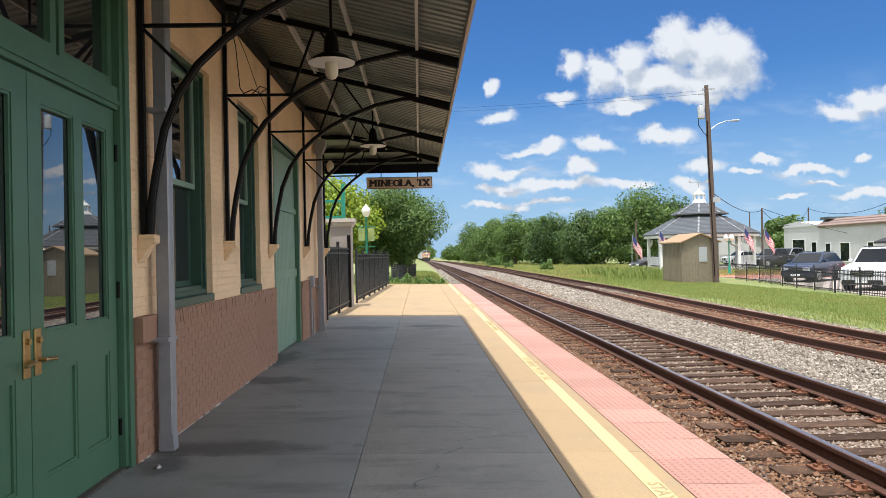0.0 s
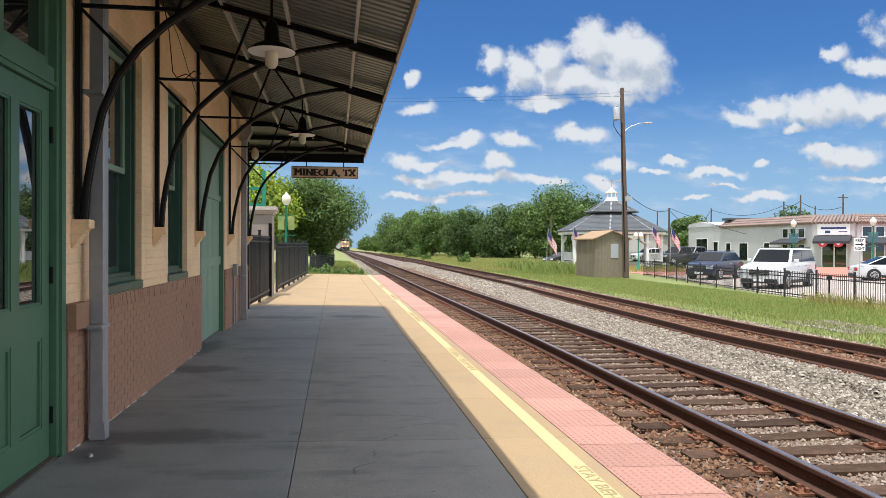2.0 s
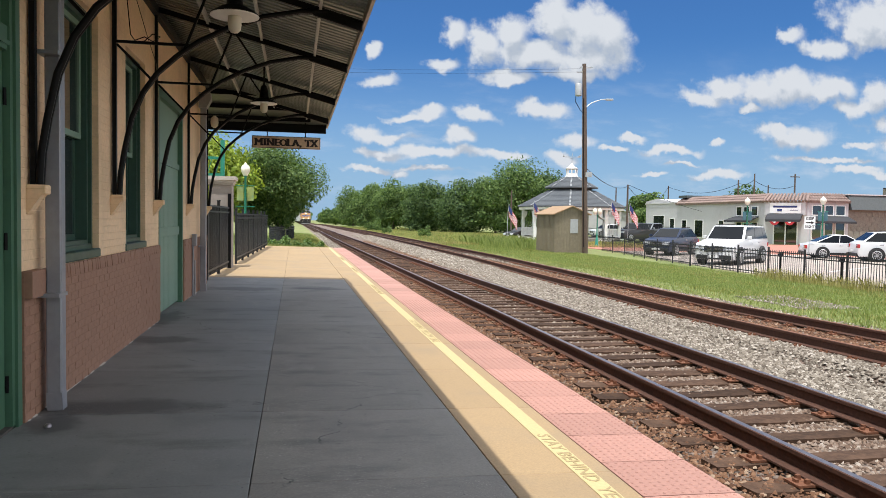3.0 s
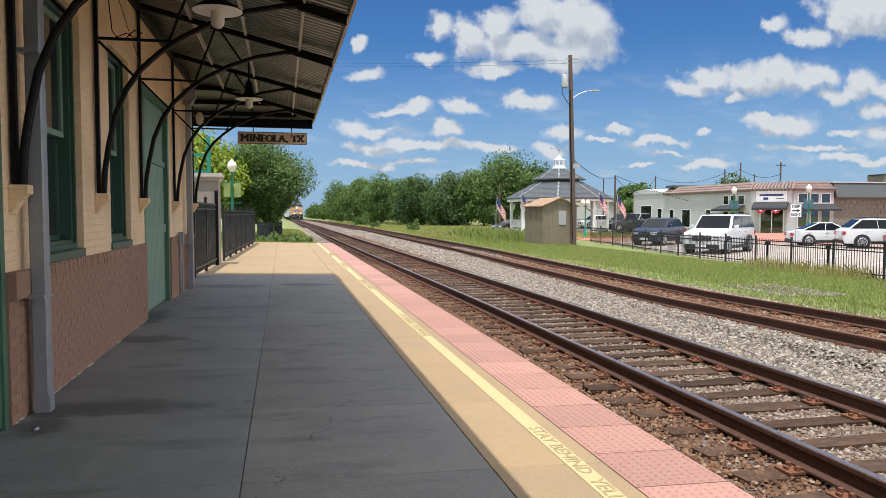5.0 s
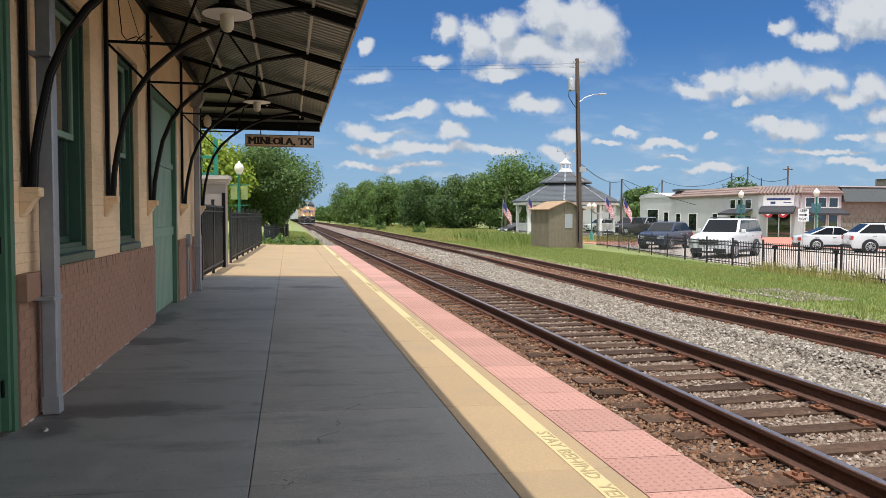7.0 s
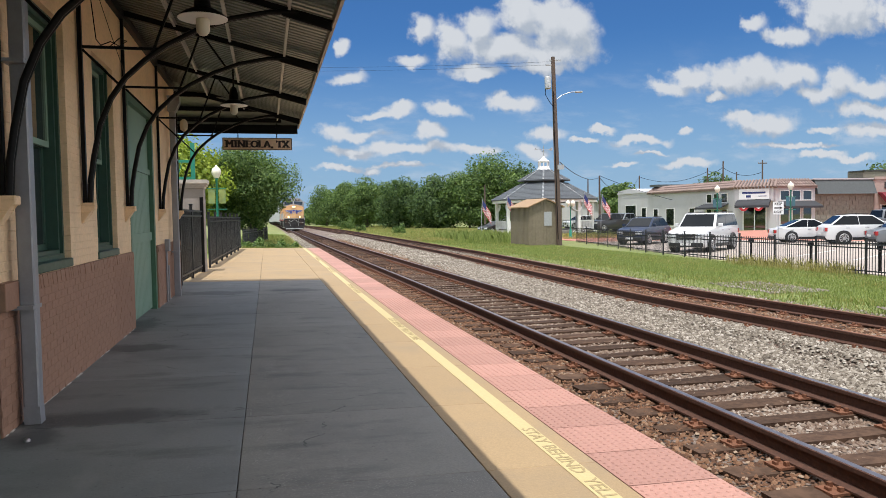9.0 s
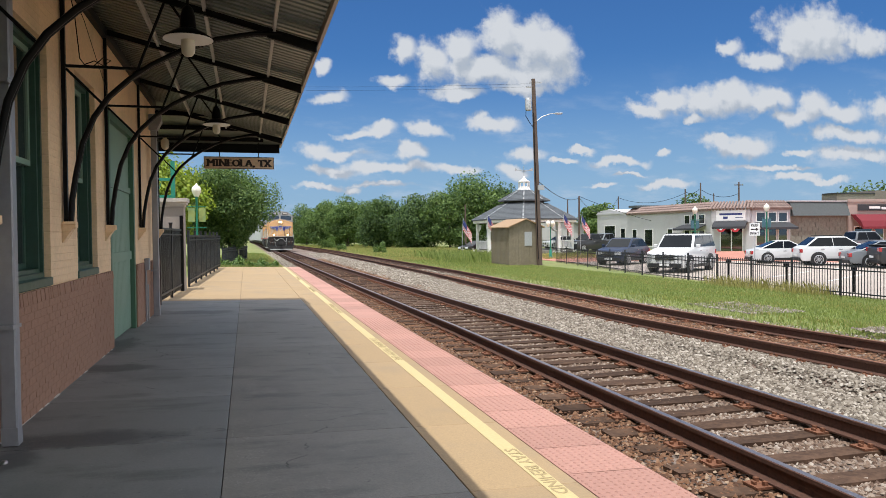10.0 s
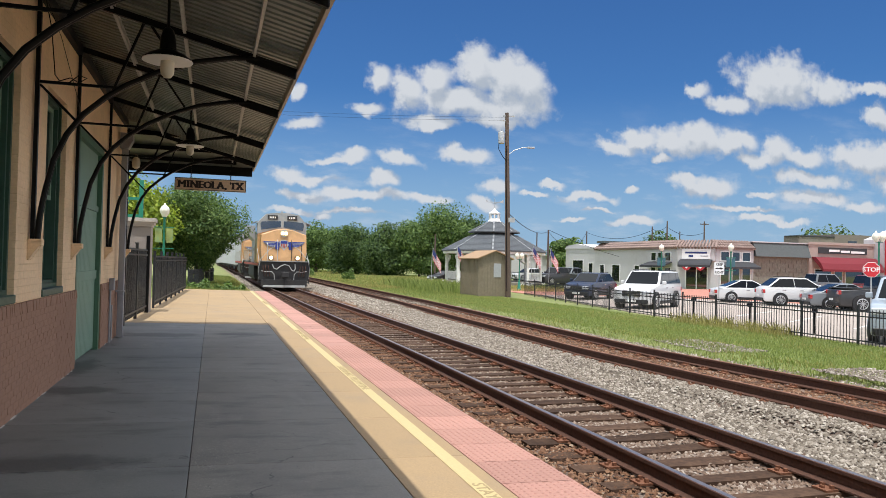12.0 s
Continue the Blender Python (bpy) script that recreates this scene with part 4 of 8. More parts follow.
tube(bm, [(-1.515, 15.35, 0.02), (-1.515, 15.35, 0.98)], 0.018, 8)
tube(bm, [(-1.515, 15.62, 0.02), (-1.515, 15.62, 0.70)], 0.014, 8)
part("pipe", bm, DOWNPIPE, box_thing)
bm = bmesh.new()
box(bm, -1.535, -1.45, 15.28, 15.44, 0.98, 1.20)
rounded(bm, 0.008, 1)
part("box", bm, DOWNPIPE, box_thing)
bolt = thing("floor_bolt", "small worn steel anchor bolt in the platform", "bolt")
bm = bmesh.new()
lathe(bm, (-1.36, 6.51, 0.027), [(0.026, 0.0), (0.026, 0.010), (0.016, 0.022), (0.006, 0.026)], 12)
part("bolt_head", bm, RAIL_TOP, bolt, smooth=True)
g = thing("wall_light", "small dark glass wall light at the building corner", "lamp")
bm = bmesh.new()
lathe(bm, (-1.36, 17.55, 3.62), [(0.02, -0.17), (0.07, -0.13), (0.085, -0.04), (0.07, 0.05), (0.035, 0.08), (0.03, 0.13)], 12)
part("globe", bm, GLOBE, g, smooth=True)
bm = bmesh.new()
bar(bm, (-1.56, 17.55, 3.74), (-1.34, 17.55, 3.74), 0.025)
part("arm", bm, BLACK_IRON, g)


# ---- iron fence and pier at the platform's end of the building ----
FENCE_A, FENCE_B = (-1.66, 18.75), (-1.02, 38.6)


def fence_x(y):
    return FENCE_A[0] + (y - FENCE_A[1]) * (FENCE_B[0] - FENCE_A[0]) / (FENCE_B[1] - FENCE_A[1])


def build_platform_fence():
    y = 18.8
    k = 0
    while y < 38.4:
        y1 = y + 2.05
        if 22.8 < y < 23.0:
            y = y1
            continue
        f = thing("platform_fence", "black iron picket fence panel along the platform", "fence", pose(fence_x(y), y, platform_z(fence_x(y)), 0, 0, -math.degrees(math.atan2(FENCE_B[0] - FENCE_A[0], FENCE_B[1] - FENCE_A[1]))), group="platform fence panels")
        h = 1.78 if y < 24 else 1.62
        bm = bmesh.new()
        box(bm, -0.035, 0.035, 0, 0.07, 0, h + 0.12)
        box(bm, -0.045, 0.045, -0.01, 0.08, h + 0.12, h + 0.15)
        part("post", bm, FENCE_IRON, f)
        for z in (0.20, h - 0.16, h - 0.03):
            bm = bmesh.new()
            box(bm, -0.034, 0.034, 0.071, 2.045, z - 0.02, z + 0.02)
            part("fence_rail", bm, FENCE_IRON, f)
        base = None
        for i in range(17):
            yy = 0.15 + i * 0.112
            if base is None:
                bm = bmesh.new()
                box(bm, -0.013, 0.013, -0.020, 0.020, 0.08, h)
                base = part("picket", bm, FENCE_IRON, f)
                base.matrix_basis = pose(0, yy, 0)
            else:
                twin(base, f, pose(0, yy, 0))
        y = y1
        k += 1


build_platform_fence()

PIER = surface("grey_stucco_pier", (0.30, 0.26, 0.23), 0.1, 0.85, grain=30, bump=0.2, stain=(0.24, 0.2, 0.17), stain_scale=1.5, stain_amount=0.4)
PIER_CAP = surface("pale_pier_cap", (0.48, 0.43, 0.38), 0.08, 0.8, grain=30, bump=0.15)
pier = thing("gate_pier", "grey stucco gate pier with moulded pale cap", "pier")
block("shaft", -2.08, -1.44, 23.10, 23.75, -0.2, 2.46, PIER, pier, 0.01)
bm = bmesh.new()
for g, z0, z1 in ((0.03, 2.46, 2.52), (0.07, 2.52, 2.59), (0.11, 2.59, 2.70)):
    box(bm, -2.08 - g, -1.44 + g, 23.10 - g, 23.75 + g, z0, z1)
part("cap", bm, PIER_CAP, pier)
# narrow black strip before the pier, drawn for the dark gap there
block("gate_slot", -1.55, -1.455, 23.04, 23.09, 0.03, 2.2, BLACK_IRON, pier, 0.004)
block("lower_pier", -2.6, -2.11, 22.4, 23.0, -0.2, 1.95, PIER, pier, 0.01)


# ---- green park lamps and gateway beyond the fence ----
LAMP_GLASS = surface("lamp_glass", (0.75, 0.72, 0.60), 0.04, 0.3, grain=6, bump=0.0)


def build_lamp_post(x, y, z, h, label, arms=False, twin_head=False, cloth=None):
    e = thing("street_lamp", label, "lamp", pose(x, y, z), group="globe street lamps")
    bm = bmesh.new()
    lathe(bm, (0, 0, 0), [(0.17, 0.0), (0.17, 0.12), (0.12, 0.2), (0.11, 0.6), (0.075, 0.7), (0.055, 0.8), (0.045, h - 0.62), (0.06, h - 0.6), (0.06, h - 0.56), (0.10, h - 0.52)], 12)
    part("post", bm, PARK_GREEN, e, smooth=True)
    heads = ((-0.22, 0), (0.22, 0)) if twin_head else ((0, 0),)
    for hx, hy in heads:
        bm = bmesh.new()
        lathe(bm, (hx, hy, 0), [(0.09, h - 0.52), (0.19, h - 0.32), (0.20, h - 0.22), (0.16, h - 0.10), (0.06, h - 0.02), (0.02, h + 0.06)], 12)
        part("globe", bm, LAMP_GLASS, e, "white globe lantern", smooth=True)
    if twin_head:
        bm = bmesh.new()
        bar(bm, (-0.24, 0, h - 0.53), (0.24, 0, h - 0.53), 0.05)
        part("crossbar", bm, PARK_GREEN, e)
    if arms:
        bm = bmesh.new()
        for zz in (h - 0.95, h - 1.85):
            bar(bm, (-0.4, 0, zz), (0.4, 0, zz), 0.03)
        part("banner_arm", bm, PARK_GREEN, e)
        for sx in (-1, 1):
            bm = bmesh.new()
            box(bm, min(sx * 0.08, sx * 0.36), max(sx * 0.08, sx * 0.36), -0.006, 0.006, h - 1.60, h - 1.0)
            part("banner", bm, cloth or BANNER, e, "faded cloth banner")


BANNER = surface("banner_cloth", (0.22, 0.26, 0.08), 0.3, 0.8, grain=3, bump=0.05, stain=(0.12, 0.28, 0.16), stain_scale=2.5, stain_amount=0.8)
build_lamp_post(-1.75, 34.0, -0.12, 3.95, "green iron lamp post with white globe and banners", arms=True)


def build_gateway():
    e = thing("green_gateway", "green painted iron park gateway with lattice beam", "gateway", pose(-3.3, 28.5, -0.12))
    for x in (-2.6, 0.0, 1.1):
        bm = bmesh.new()
        box(bm, x - 0.07, x + 0.07, -0.07, 0.07, 0, 4.4)
        part("post", bm, PARK_GREEN, e)
    for z in (3.15, 3.75):
        bm = bmesh.new()
        box(bm, -2.53, -0.07, -0.04, 0.04, z - 0.05, z + 0.05)
        box(bm, 0.07, 1.03, -0.04, 0.04, z - 0.05, z + 0.05)
        part("beam", bm, PARK_GREEN, e)
    for i in range(13):
        bm = bmesh.new()
        x = -2.5 + i * 0.28
        bar(bm, (x, 0, 3.2), (x + 0.14, 0, 3.7), 0.022)
        part("lattice_bar", bm, PARK_GREEN, e)


build_gateway()

# ---- vegetation ----
def leaf_material(name, dark, light):
    m = bpy.data.materials.new(name)
    m.use_nodes = True
    m.node_tree.nodes.clear()
    n = Nodes(m.node_tree)
    geo = n.add("ShaderNodeNewGeometry")
    col = n.ramp(geo.outputs["Random Per Island"], [(0.0, dark), (1.0, light)])
    b = n.add("ShaderNodeBsdfPrincipled")
    n.put(col, b.inputs["Base Color"])
    b.inputs["Roughness"].default_value = 0.6
    b.inputs["Specular IOR Level"].default_value = 0.25
    t = n.add("ShaderNodeBsdfTranslucent")
    n.put(n.mix(1.0, col, (1.25, 1.35, 0.6), "MULTIPLY"), t.inputs["Color"])
    mix = n.add("ShaderNodeMixShader")
    mix.inputs[0].default_value = 0.28
    n.put(b.outputs[0], mix.inputs[1])
    n.put(t.outputs[0], mix.inputs[2])
    o = n.add("ShaderNodeOutputMaterial")
    n.put(mix.outputs[0], o.inputs["Surface"])
    return m


LEAF = leaf_material("green_leaf", (0.030, 0.072, 0.018), (0.175, 0.250, 0.075))
LEAF_DARK = leaf_material("dark_green_leaf", (0.024, 0.056, 0.020), (0.135, 0.200, 0.070))
LEAF_BRIGHT = leaf_material("yellow_green_leaf", (0.13, 0.20, 0.02), (0.34, 0.40, 0.06))
GRASS_BLADE = leaf_material("grass_blade", (0.145, 0.205, 0.052), (0.37, 0.41, 0.15))
DRY_BLADE = leaf_material("dry_grass_blade", (0.26, 0.24, 0.09), (0.50, 0.43, 0.19))
BARK = surface("bark", (0.11, 0.085, 0.065), 0.4, 0.95, grain=18, bump=0.6)


def quads_mesh(name, centres, normals, sizes, rng, material, parent=None, aspect=0.6):
    """Many small four-sided leaves, each slightly folded by its own random turn."""
    n = len(centres)
    r = rng.normal(size=(n, 3))
    a = np.cross(normals, r)
    a /= np.linalg.norm(a, axis=1)[:, None] + 1e-9
    b = np.cross(normals, a)
    b /= np.linalg.norm(b, axis=1)[:, None] + 1e-9
    s = sizes[:, None]
    lift = normals * s * 0.18
    v = np.stack([centres - a * s, centres - b * s * aspect + lift, centres + a * s, centres + b * s * aspect + lift], axis=1).reshape(-1, 3)
    me = bpy.data.meshes.new(name)
    me.vertices.add(4 * n)
    me.vertices.foreach_set("co", v.astype(np.float32).ravel())
    me.loops.add(4 * n)
    me.loops.foreach_set("vertex_index", np.arange(4 * n, dtype=np.int32))
    me.polygons.add(n)
    me.polygons.foreach_set("loop_start", np.arange(0, 4 * n, 4, dtype=np.int32))
    me.update(calc_edges=True)
    me.materials.append(material)
    ob = new(name, me)
    if parent:
        ob.parent = parent
    return ob


def build_tree(m, label, height, spread, base, leaves, leaf_size, seed, material, clumps=34, waist=1.0, group="trees"):
    rng = np.random.default_rng(seed)
    e = thing("tree", label, "tree", m, group=group)
    centre = np.array([0, 0, (base + height) / 2])
    half = np.array([spread / 2, spread / 2, (height - base) / 2])
    # clumps stand near the skin of an uneven crown
    cl = []
    while len(cl) < clumps:
        d = rng.normal(size=3)
        d /= np.linalg.norm(d)
        k = rng.uniform(0.35, 0.88)
        cl.append(np.concatenate([centre + d * half * k, [rng.uniform(0.16, 0.30) * spread]]))
    cl = np.array(cl)
    bm = bmesh.new()
    r0 = 0.022 * height + 0.05
    top = base + (height - base) * 0.55
    bend = rng.normal(size=2) * 0.15
    tube(bm, [(0, 0, -0.3), (bend[0] * 0.3, bend[1] * 0.3, base * 0.5 + 0.2), (bend[0], bend[1], base + 0.3), (bend[0] * 2, bend[1] * 2, top)], [r0 * 1.3, r0, r0 * 0.8, r0 * 0.35], 9)
    part("trunk", bm, BARK, e, smooth=True)
    for i in range(0, min(len(cl), 14)):
        c = cl[i]
        bm = bmesh.new()
        z0 = base + 0.2 + (top - base) * rng.uniform(0.0, 0.7)
        mid = (c[0] * 0.5, c[1] * 0.5, (z0 + c[2]) / 2 + 0.1)
        tube(bm, [(bend[0], bend[1], z0), mid, (c[0], c[1], c[2])], [r0 * 0.45, r0 * 0.3, r0 * 0.1], 6)
        part("limb", bm, BARK, e)
    pick = rng.integers(0, len(cl), leaves)
    d = rng.normal(size=(leaves, 3))
    d /= np.linalg.norm(d, axis=1)[:, None]
    k = rng.uniform(0.45, 1.06, leaves) ** 0.6
    pts = cl[pick, :3] + d * (cl[pick, 3] * k)[:, None] * np.array([1, 1, 0.8])
    pts[:, 2] = np.maximum(pts[:, 2], base * 0.5 + rng.uniform(0, 0.3, leaves))
    pts[:, :2] *= np.interp(pts[:, 2], [base, height * 0.5], [waist, 1.0])[:, None]
    nor = d + rng.normal(size=(leaves, 3)) * 0.55 + np.array([0, 0, 0.35])
    nor /= np.linalg.norm(nor, axis=1)[:, None]
    quads_mesh("crown", pts, nor, leaf_size * rng.uniform(0.6, 1.25, leaves), rng, material, e)
    return e


# the shade tree beyond the platform fence, a bright one behind it, and others on that side
build_tree(pose(-0.75, 51.0, -0.2), "round leafy shade tree with dense crown beyond the platform", 7.0, 5.6, 0.55, 48000, 0.088, 3, LEAF, 60, waist=0.42)
build_tree(pose(-5.2, 46.0, -0.2), "bright yellow-green leafy tree behind the gateway", 6.8, 6.5, 1.4, 14000, 0.13, 4, LEAF_BRIGHT, 34)
build_tree(pose(-6.0, 60.0, -0.2), "tall dark green tree behind the shade tree", 7.4, 6.5, 1.2, 12000, 0.16, 5, LEAF_DARK, 30)
build_tree(pose(-12.0, 52.0, -0.2), "broad green park tree", 7.5, 8.0, 1.5, 11000, 0.17, 6, LEAF, 30)

# a row of trees across the tracks
row = [
    (15.8, 152, 10.0, 8.0, 0.6, 21, LEAF), (19.0, 142, 10.6, 9.0, 0.4, 22, LEAF), (26.0, 145, 9.8, 9.5, 0.4, 23, LEAF_DARK), (22.5, 122, 9.4, 8.0, 0.2, 24, LEAF_DARK),
    (27.0, 116, 9.2, 8.0, 0.2, 25, LEAF_DARK), (31.5, 112, 9.6, 8.5, 0.4, 26, LEAF), (35.6, 114, 13.4, 12.0, 0.8, 27, LEAF), (40.5, 113, 10.4, 7.5, 0.9, 28, LEAF_DARK), (44.5, 118, 8.2, 6.5, 0.8, 29, LEAF_DARK),
    (29.0, 128, 9.0, 8.0, 0.2, 30, LEAF), (20.0, 168, 8.8, 9.5, 0.4, 31, LEAF_DARK), (15.0, 185, 10.8, 8.5, 0.4, 32, LEAF),
]
for x, y, h, w, b, seed, mat in row:
    build_tree(pose(x, y, ground_z(x, y) - 0.3), "leafy green tree in the row across the tracks", h, w, b * 0.2, 15000, 0.20, seed, mat, 46, 1.0, group="trees across the tracks")


def far_woods():
    rng = np.random.default_rng(77)
    centres = []
    for i in range(150):
        y = rng.uniform(190, 640)
        side = rng.choice([-1, 1], p=[0.3, 0.7])
        x = main_x(y) + (rng.uniform(16, 60) if side > 0 else -rng.uniform(8, 70))
        h = rng.uniform(6, 9.5)
        centres.append((x, y, h))
    for i in range(90):
        centres.append((rng.uniform(-160, 340), rng.uniform(240, 420), rng.uniform(6, 10.5)))
    for i in range(45):
        centres.append((rng.uniform(-5, 12), rng.uniform(690, 800), rng.uniform(9, 15)))
    pts, nor, size = [], [], []
    for x, y, h in centres:
        if abs(x - main_x(min(y, 680))) < 6.5 and y < 680 or -2 < x - side_x(y) < 6 and y < 600:
            continue
        n = 560
        d = rng.normal(size=(n, 3))
        d /= np.linalg.norm(d, axis=1)[:, None]
        p = np.array([x, y, ground_z(x, y) + h * 0.5]) + d * np.array([h * 0.52, h * 0.52, h * 0.5]) * (rng.uniform(0.55, 1.05, n)[:, None]) * (1 + 0.18 * np.sin(d[:, :1] * 7 + d[:, 2:] * 9))
        pts.append(p)
        nor.append(d + rng.normal(size=(n, 3)) * 0.4)
        size.append(rng.uniform(0.4, 0.85, n))
    nor = np.concatenate(nor)
    nor /= np.linalg.norm(nor, axis=1)[:, None]
    ob = quads_mesh("far_woods", np.concatenate(pts), nor, np.concatenate(size), rng, LEAF)
    tagged(ob, "distant green woods along the horizon", "woods", kind="stuff")


far_woods()


def blades(name, label, category, count, region, height, width, rng, material, clump=0.0):
    """Standing grass: one narrow bent blade of two faces at each place."""
    x, y = region(rng, count)
    n = len(x)
    z = np.array([ground_z(a, b) for a, b in zip(x, y)]) - 0.01
    h = height * rng.uniform(0.45, 1.25, n)
    ang = rng.uniform(0, 2 * math.pi, n)
    lean = rng.uniform(0.1, 0.6, n) * h
    la = rng.uniform(0, 2 * math.pi, n)
    w = width * rng.uniform(0.6, 1.3, n)
    cx, cy = np.cos(ang) * w, np.sin(ang) * w
    p0 = np.stack([x - cx, y - cy, z], 1)
    p1 = np.stack([x + cx, y + cy, z], 1)
    mx, my = x + np.cos(la) * lean * 0.3, y + np.sin(la) * lean * 0.3
    p2 = np.stack([mx + cx * 0.8, my + cy * 0.8, z + h * 0.6], 1)
    p3 = np.stack([mx - cx * 0.8, my - cy * 0.8, z + h * 0.6], 1)
    p4 = np.stack([x + np.cos(la) * lean, y + np.sin(la) * lean, z + h], 1)
    v = np.stack([p0, p1, p2, p4, p3], axis=1).reshape(-1, 3)
    me = bpy.data.meshes.new(name)
    me.vertices.add(5 * n)
    me.vertices.foreach_set("co", v.astype(np.float32).ravel())
    me.loops.add(5 * n)
    me.loops.foreach_set("vertex_index", np.arange(5 * n, dtype=np.int32))
    me.polygons.add(n)
    me.polygons.foreach_set("loop_start", np.arange(0, 5 * n, 5, dtype=np.int32))
    me.update(calc_edges=True)
    me.materials.append(material)
    return tagged(new(name, me), label, category, kind="stuff")


def strip(x0, x1, y0, y1, power=1.0, patch=0.0):
    def f(rng, n):
        x = rng.uniform(x0, x1, n)
        y = y0 + (y1 - y0) * rng.uniform(0, 1, n) ** power
        if patch:
            keep = np.sin(x * 1.7 + 1.3 * np.sin(y * 0.6)) + np.sin(y * 1.1 + x) > patch
            x, y = x[keep], y[keep]
        return x, y
    return f


grng = np.random.default_rng(5)
blades("grass", "mown green grass strip beside the siding", "grass", 170000, strip(11.3, 18.3, 7, 62, 1.35), 0.10, 0.005, grng, GRASS_BLADE)
blades("dry_grass", "straw-coloured dry grass among the green", "grass", 50000, strip(11.0, 18.0, 7, 70, 1.3, 0.1), 0.11, 0.005, grng, DRY_BLADE)
blades("far_grass", "rough green grass beyond the shed", "grass", 60000, strip(11.6, 34, 60, 190, 1.4), 0.22, 0.018, grng, GRASS_BLADE)
blades("far_dry_grass", "straw-coloured dry grass beyond the shed", "grass", 40000, strip(11.0, 30, 55, 170, 1.4), 0.24, 0.016, grng, DRY_BLADE)
blades("tall_grass", "tall rank green weeds by the shed", "grass", 5000, strip(14.0, 19.5, 50.0, 62, 1.0), 0.75, 0.012, grng, GRASS_BLADE)
blades("verge_grass", "rough weedy verge past the platform end", "grass", 20000, strip(-1.6, 1.9, 40.5, 75, 1.4), 0.22, 0.012, grng, GRASS_BLADE)
blades("verge_weeds", "dry weeds on the verge past the platform end", "weeds", 7000, strip(-1.2, 2.2, 40.5, 70, 1.5), 0.22, 0.011, grng, DRY_BLADE)
blades("park_grass", "green park lawn behind the platform fence", "grass", 14000, strip(-14, -1.7, 24, 70, 1.2), 0.16, 0.014, grng, GRASS_BLADE)
blades("fence_weeds", "dry tangled weeds along the iron fence", "weeds", 1800, strip(17.5, 18.5, 20.0, 26, 1.0), 0.40, 0.006, grng, DRY_BLADE)
blades("track_weeds", "small green weeds at the ballast edge", "weeds", 2600, strip(10.6, 11.9, 8, 60, 1.2, 0.9), 0.15, 0.01, grng, GRASS_BLADE)

# low bushes at the end of the platform and by the tracks
for k, (x, y, h, w) in enumerate(((-0.3, 42.0, 0.55, 1.6), (0.9, 41.6, 0.5, 1.3), (1.7, 42.3, 0.4, 1.0), (13.0, 118, 1.8, 3.0), (14.5, 80, 1.1, 1.6), (12.2, 95, 0.9, 1.4))):
    e = thing("bush", "low weedy green bush on the verge", "bush", pose(x, y, ground_z(x, y)), group="verge bushes")
    rng = np.random.default_rng(200 + k)
    n = 1500
    d = rng.normal(size=(n, 3))
    d /= np.linalg.norm(d, axis=1)[:, None]
    p = d * np.array([w / 2, w / 2, h]) * rng.uniform(0.3, 1.05, n)[:, None] * (1 + 0.3 * np.sin(d[:, :1] * 6))
    p[:, 2] = np.abs(p[:, 2])
    quads_mesh("foliage", p, d, rng.uniform(0.03, 0.06, n) * (1 + h), rng, LEAF, e)
    bm = bmesh.new()
    for a in range(5):
        tube(bm, [(0, 0, -0.05), (math.cos(a * 1.3) * w * 0.2, math.sin(a * 1.3) * w * 0.2, h * 0.6)], 0.012, 5)
    part("stems", bm, BARK, e)


# ---- loose ballast stones ----
def stone_material(name, stops):
    m = bpy.data.materials.new(name)
    m.use_nodes = True
    m.node_tree.nodes.clear()
    n = Nodes(m.node_tree)
    geo = n.add("ShaderNodeNewGeometry")
    tc = n.add("ShaderNodeTexCoord")
    col = n.ramp(geo.outputs["Random Per Island"], stops)
    fine = n.noise(tc.outputs["Object"], 60.0, 3.0)[0]
    col = n.mix(n.math("MULTIPLY", fine, 0.5), col, (0.08, 0.06, 0.05))
    b = n.add("ShaderNodeBsdfPrincipled")
    n.put(col, b.inputs["Base Color"])
    b.inputs["Roughness"].default_value = 0.9
    b.inputs["Specular IOR Level"].default_value = 0.2
    o = n.add("ShaderNodeOutputMaterial")
    n.put(b.outputs[0], o.inputs["Surface"])
    return m


PEBBLE_GREY = stone_material("grey_ballast", [(0.0, (0.085, 0.068, 0.052)), (0.4, (0.20, 0.172, 0.135)), (0.8, (0.33, 0.29, 0.235)), (1.0, (0.52, 0.47, 0.40))])
PEBBLE_RUST = stone_material("rusty_ballast", [(0.0, (0.080, 0.036, 0.019)), (0.5, (0.175, 0.084, 0.042)), (0.9, (0.255, 0.140, 0.078)), (1.0, (0.40, 0.30, 0.21))])
PEBBLE_BROWN = stone_material("brown_ballast", [(0.0, (0.09, 0.055, 0.038)), (0.45, (0.20, 0.135, 0.095)), (0.85, (0.29, 0.225, 0.175)), (1.0, (0.44, 0.38, 0.32))])


def bed_height(x, y):
    mx, mz, sx, sz = main_x(y), main_z(y), side_x(y), side_z(y)
    return interp(x, [(mx - 2.05, mz - 0.30), (mx - 1.7, mz - 0.24), (mx - 0.75, mz - 0.225), (mx + 0.75, mz - 0.225), (mx + 1.6, mz - 0.22), (mx + 2.2, mz - 0.20), (sx - 1.3, sz - 0.19), (sx - 0.75, sz - 0.20), (sx + 0.75, sz - 0.20), (sx + 1.5, sz - 0.22), (sx + 2.6, sz - 0.34)])


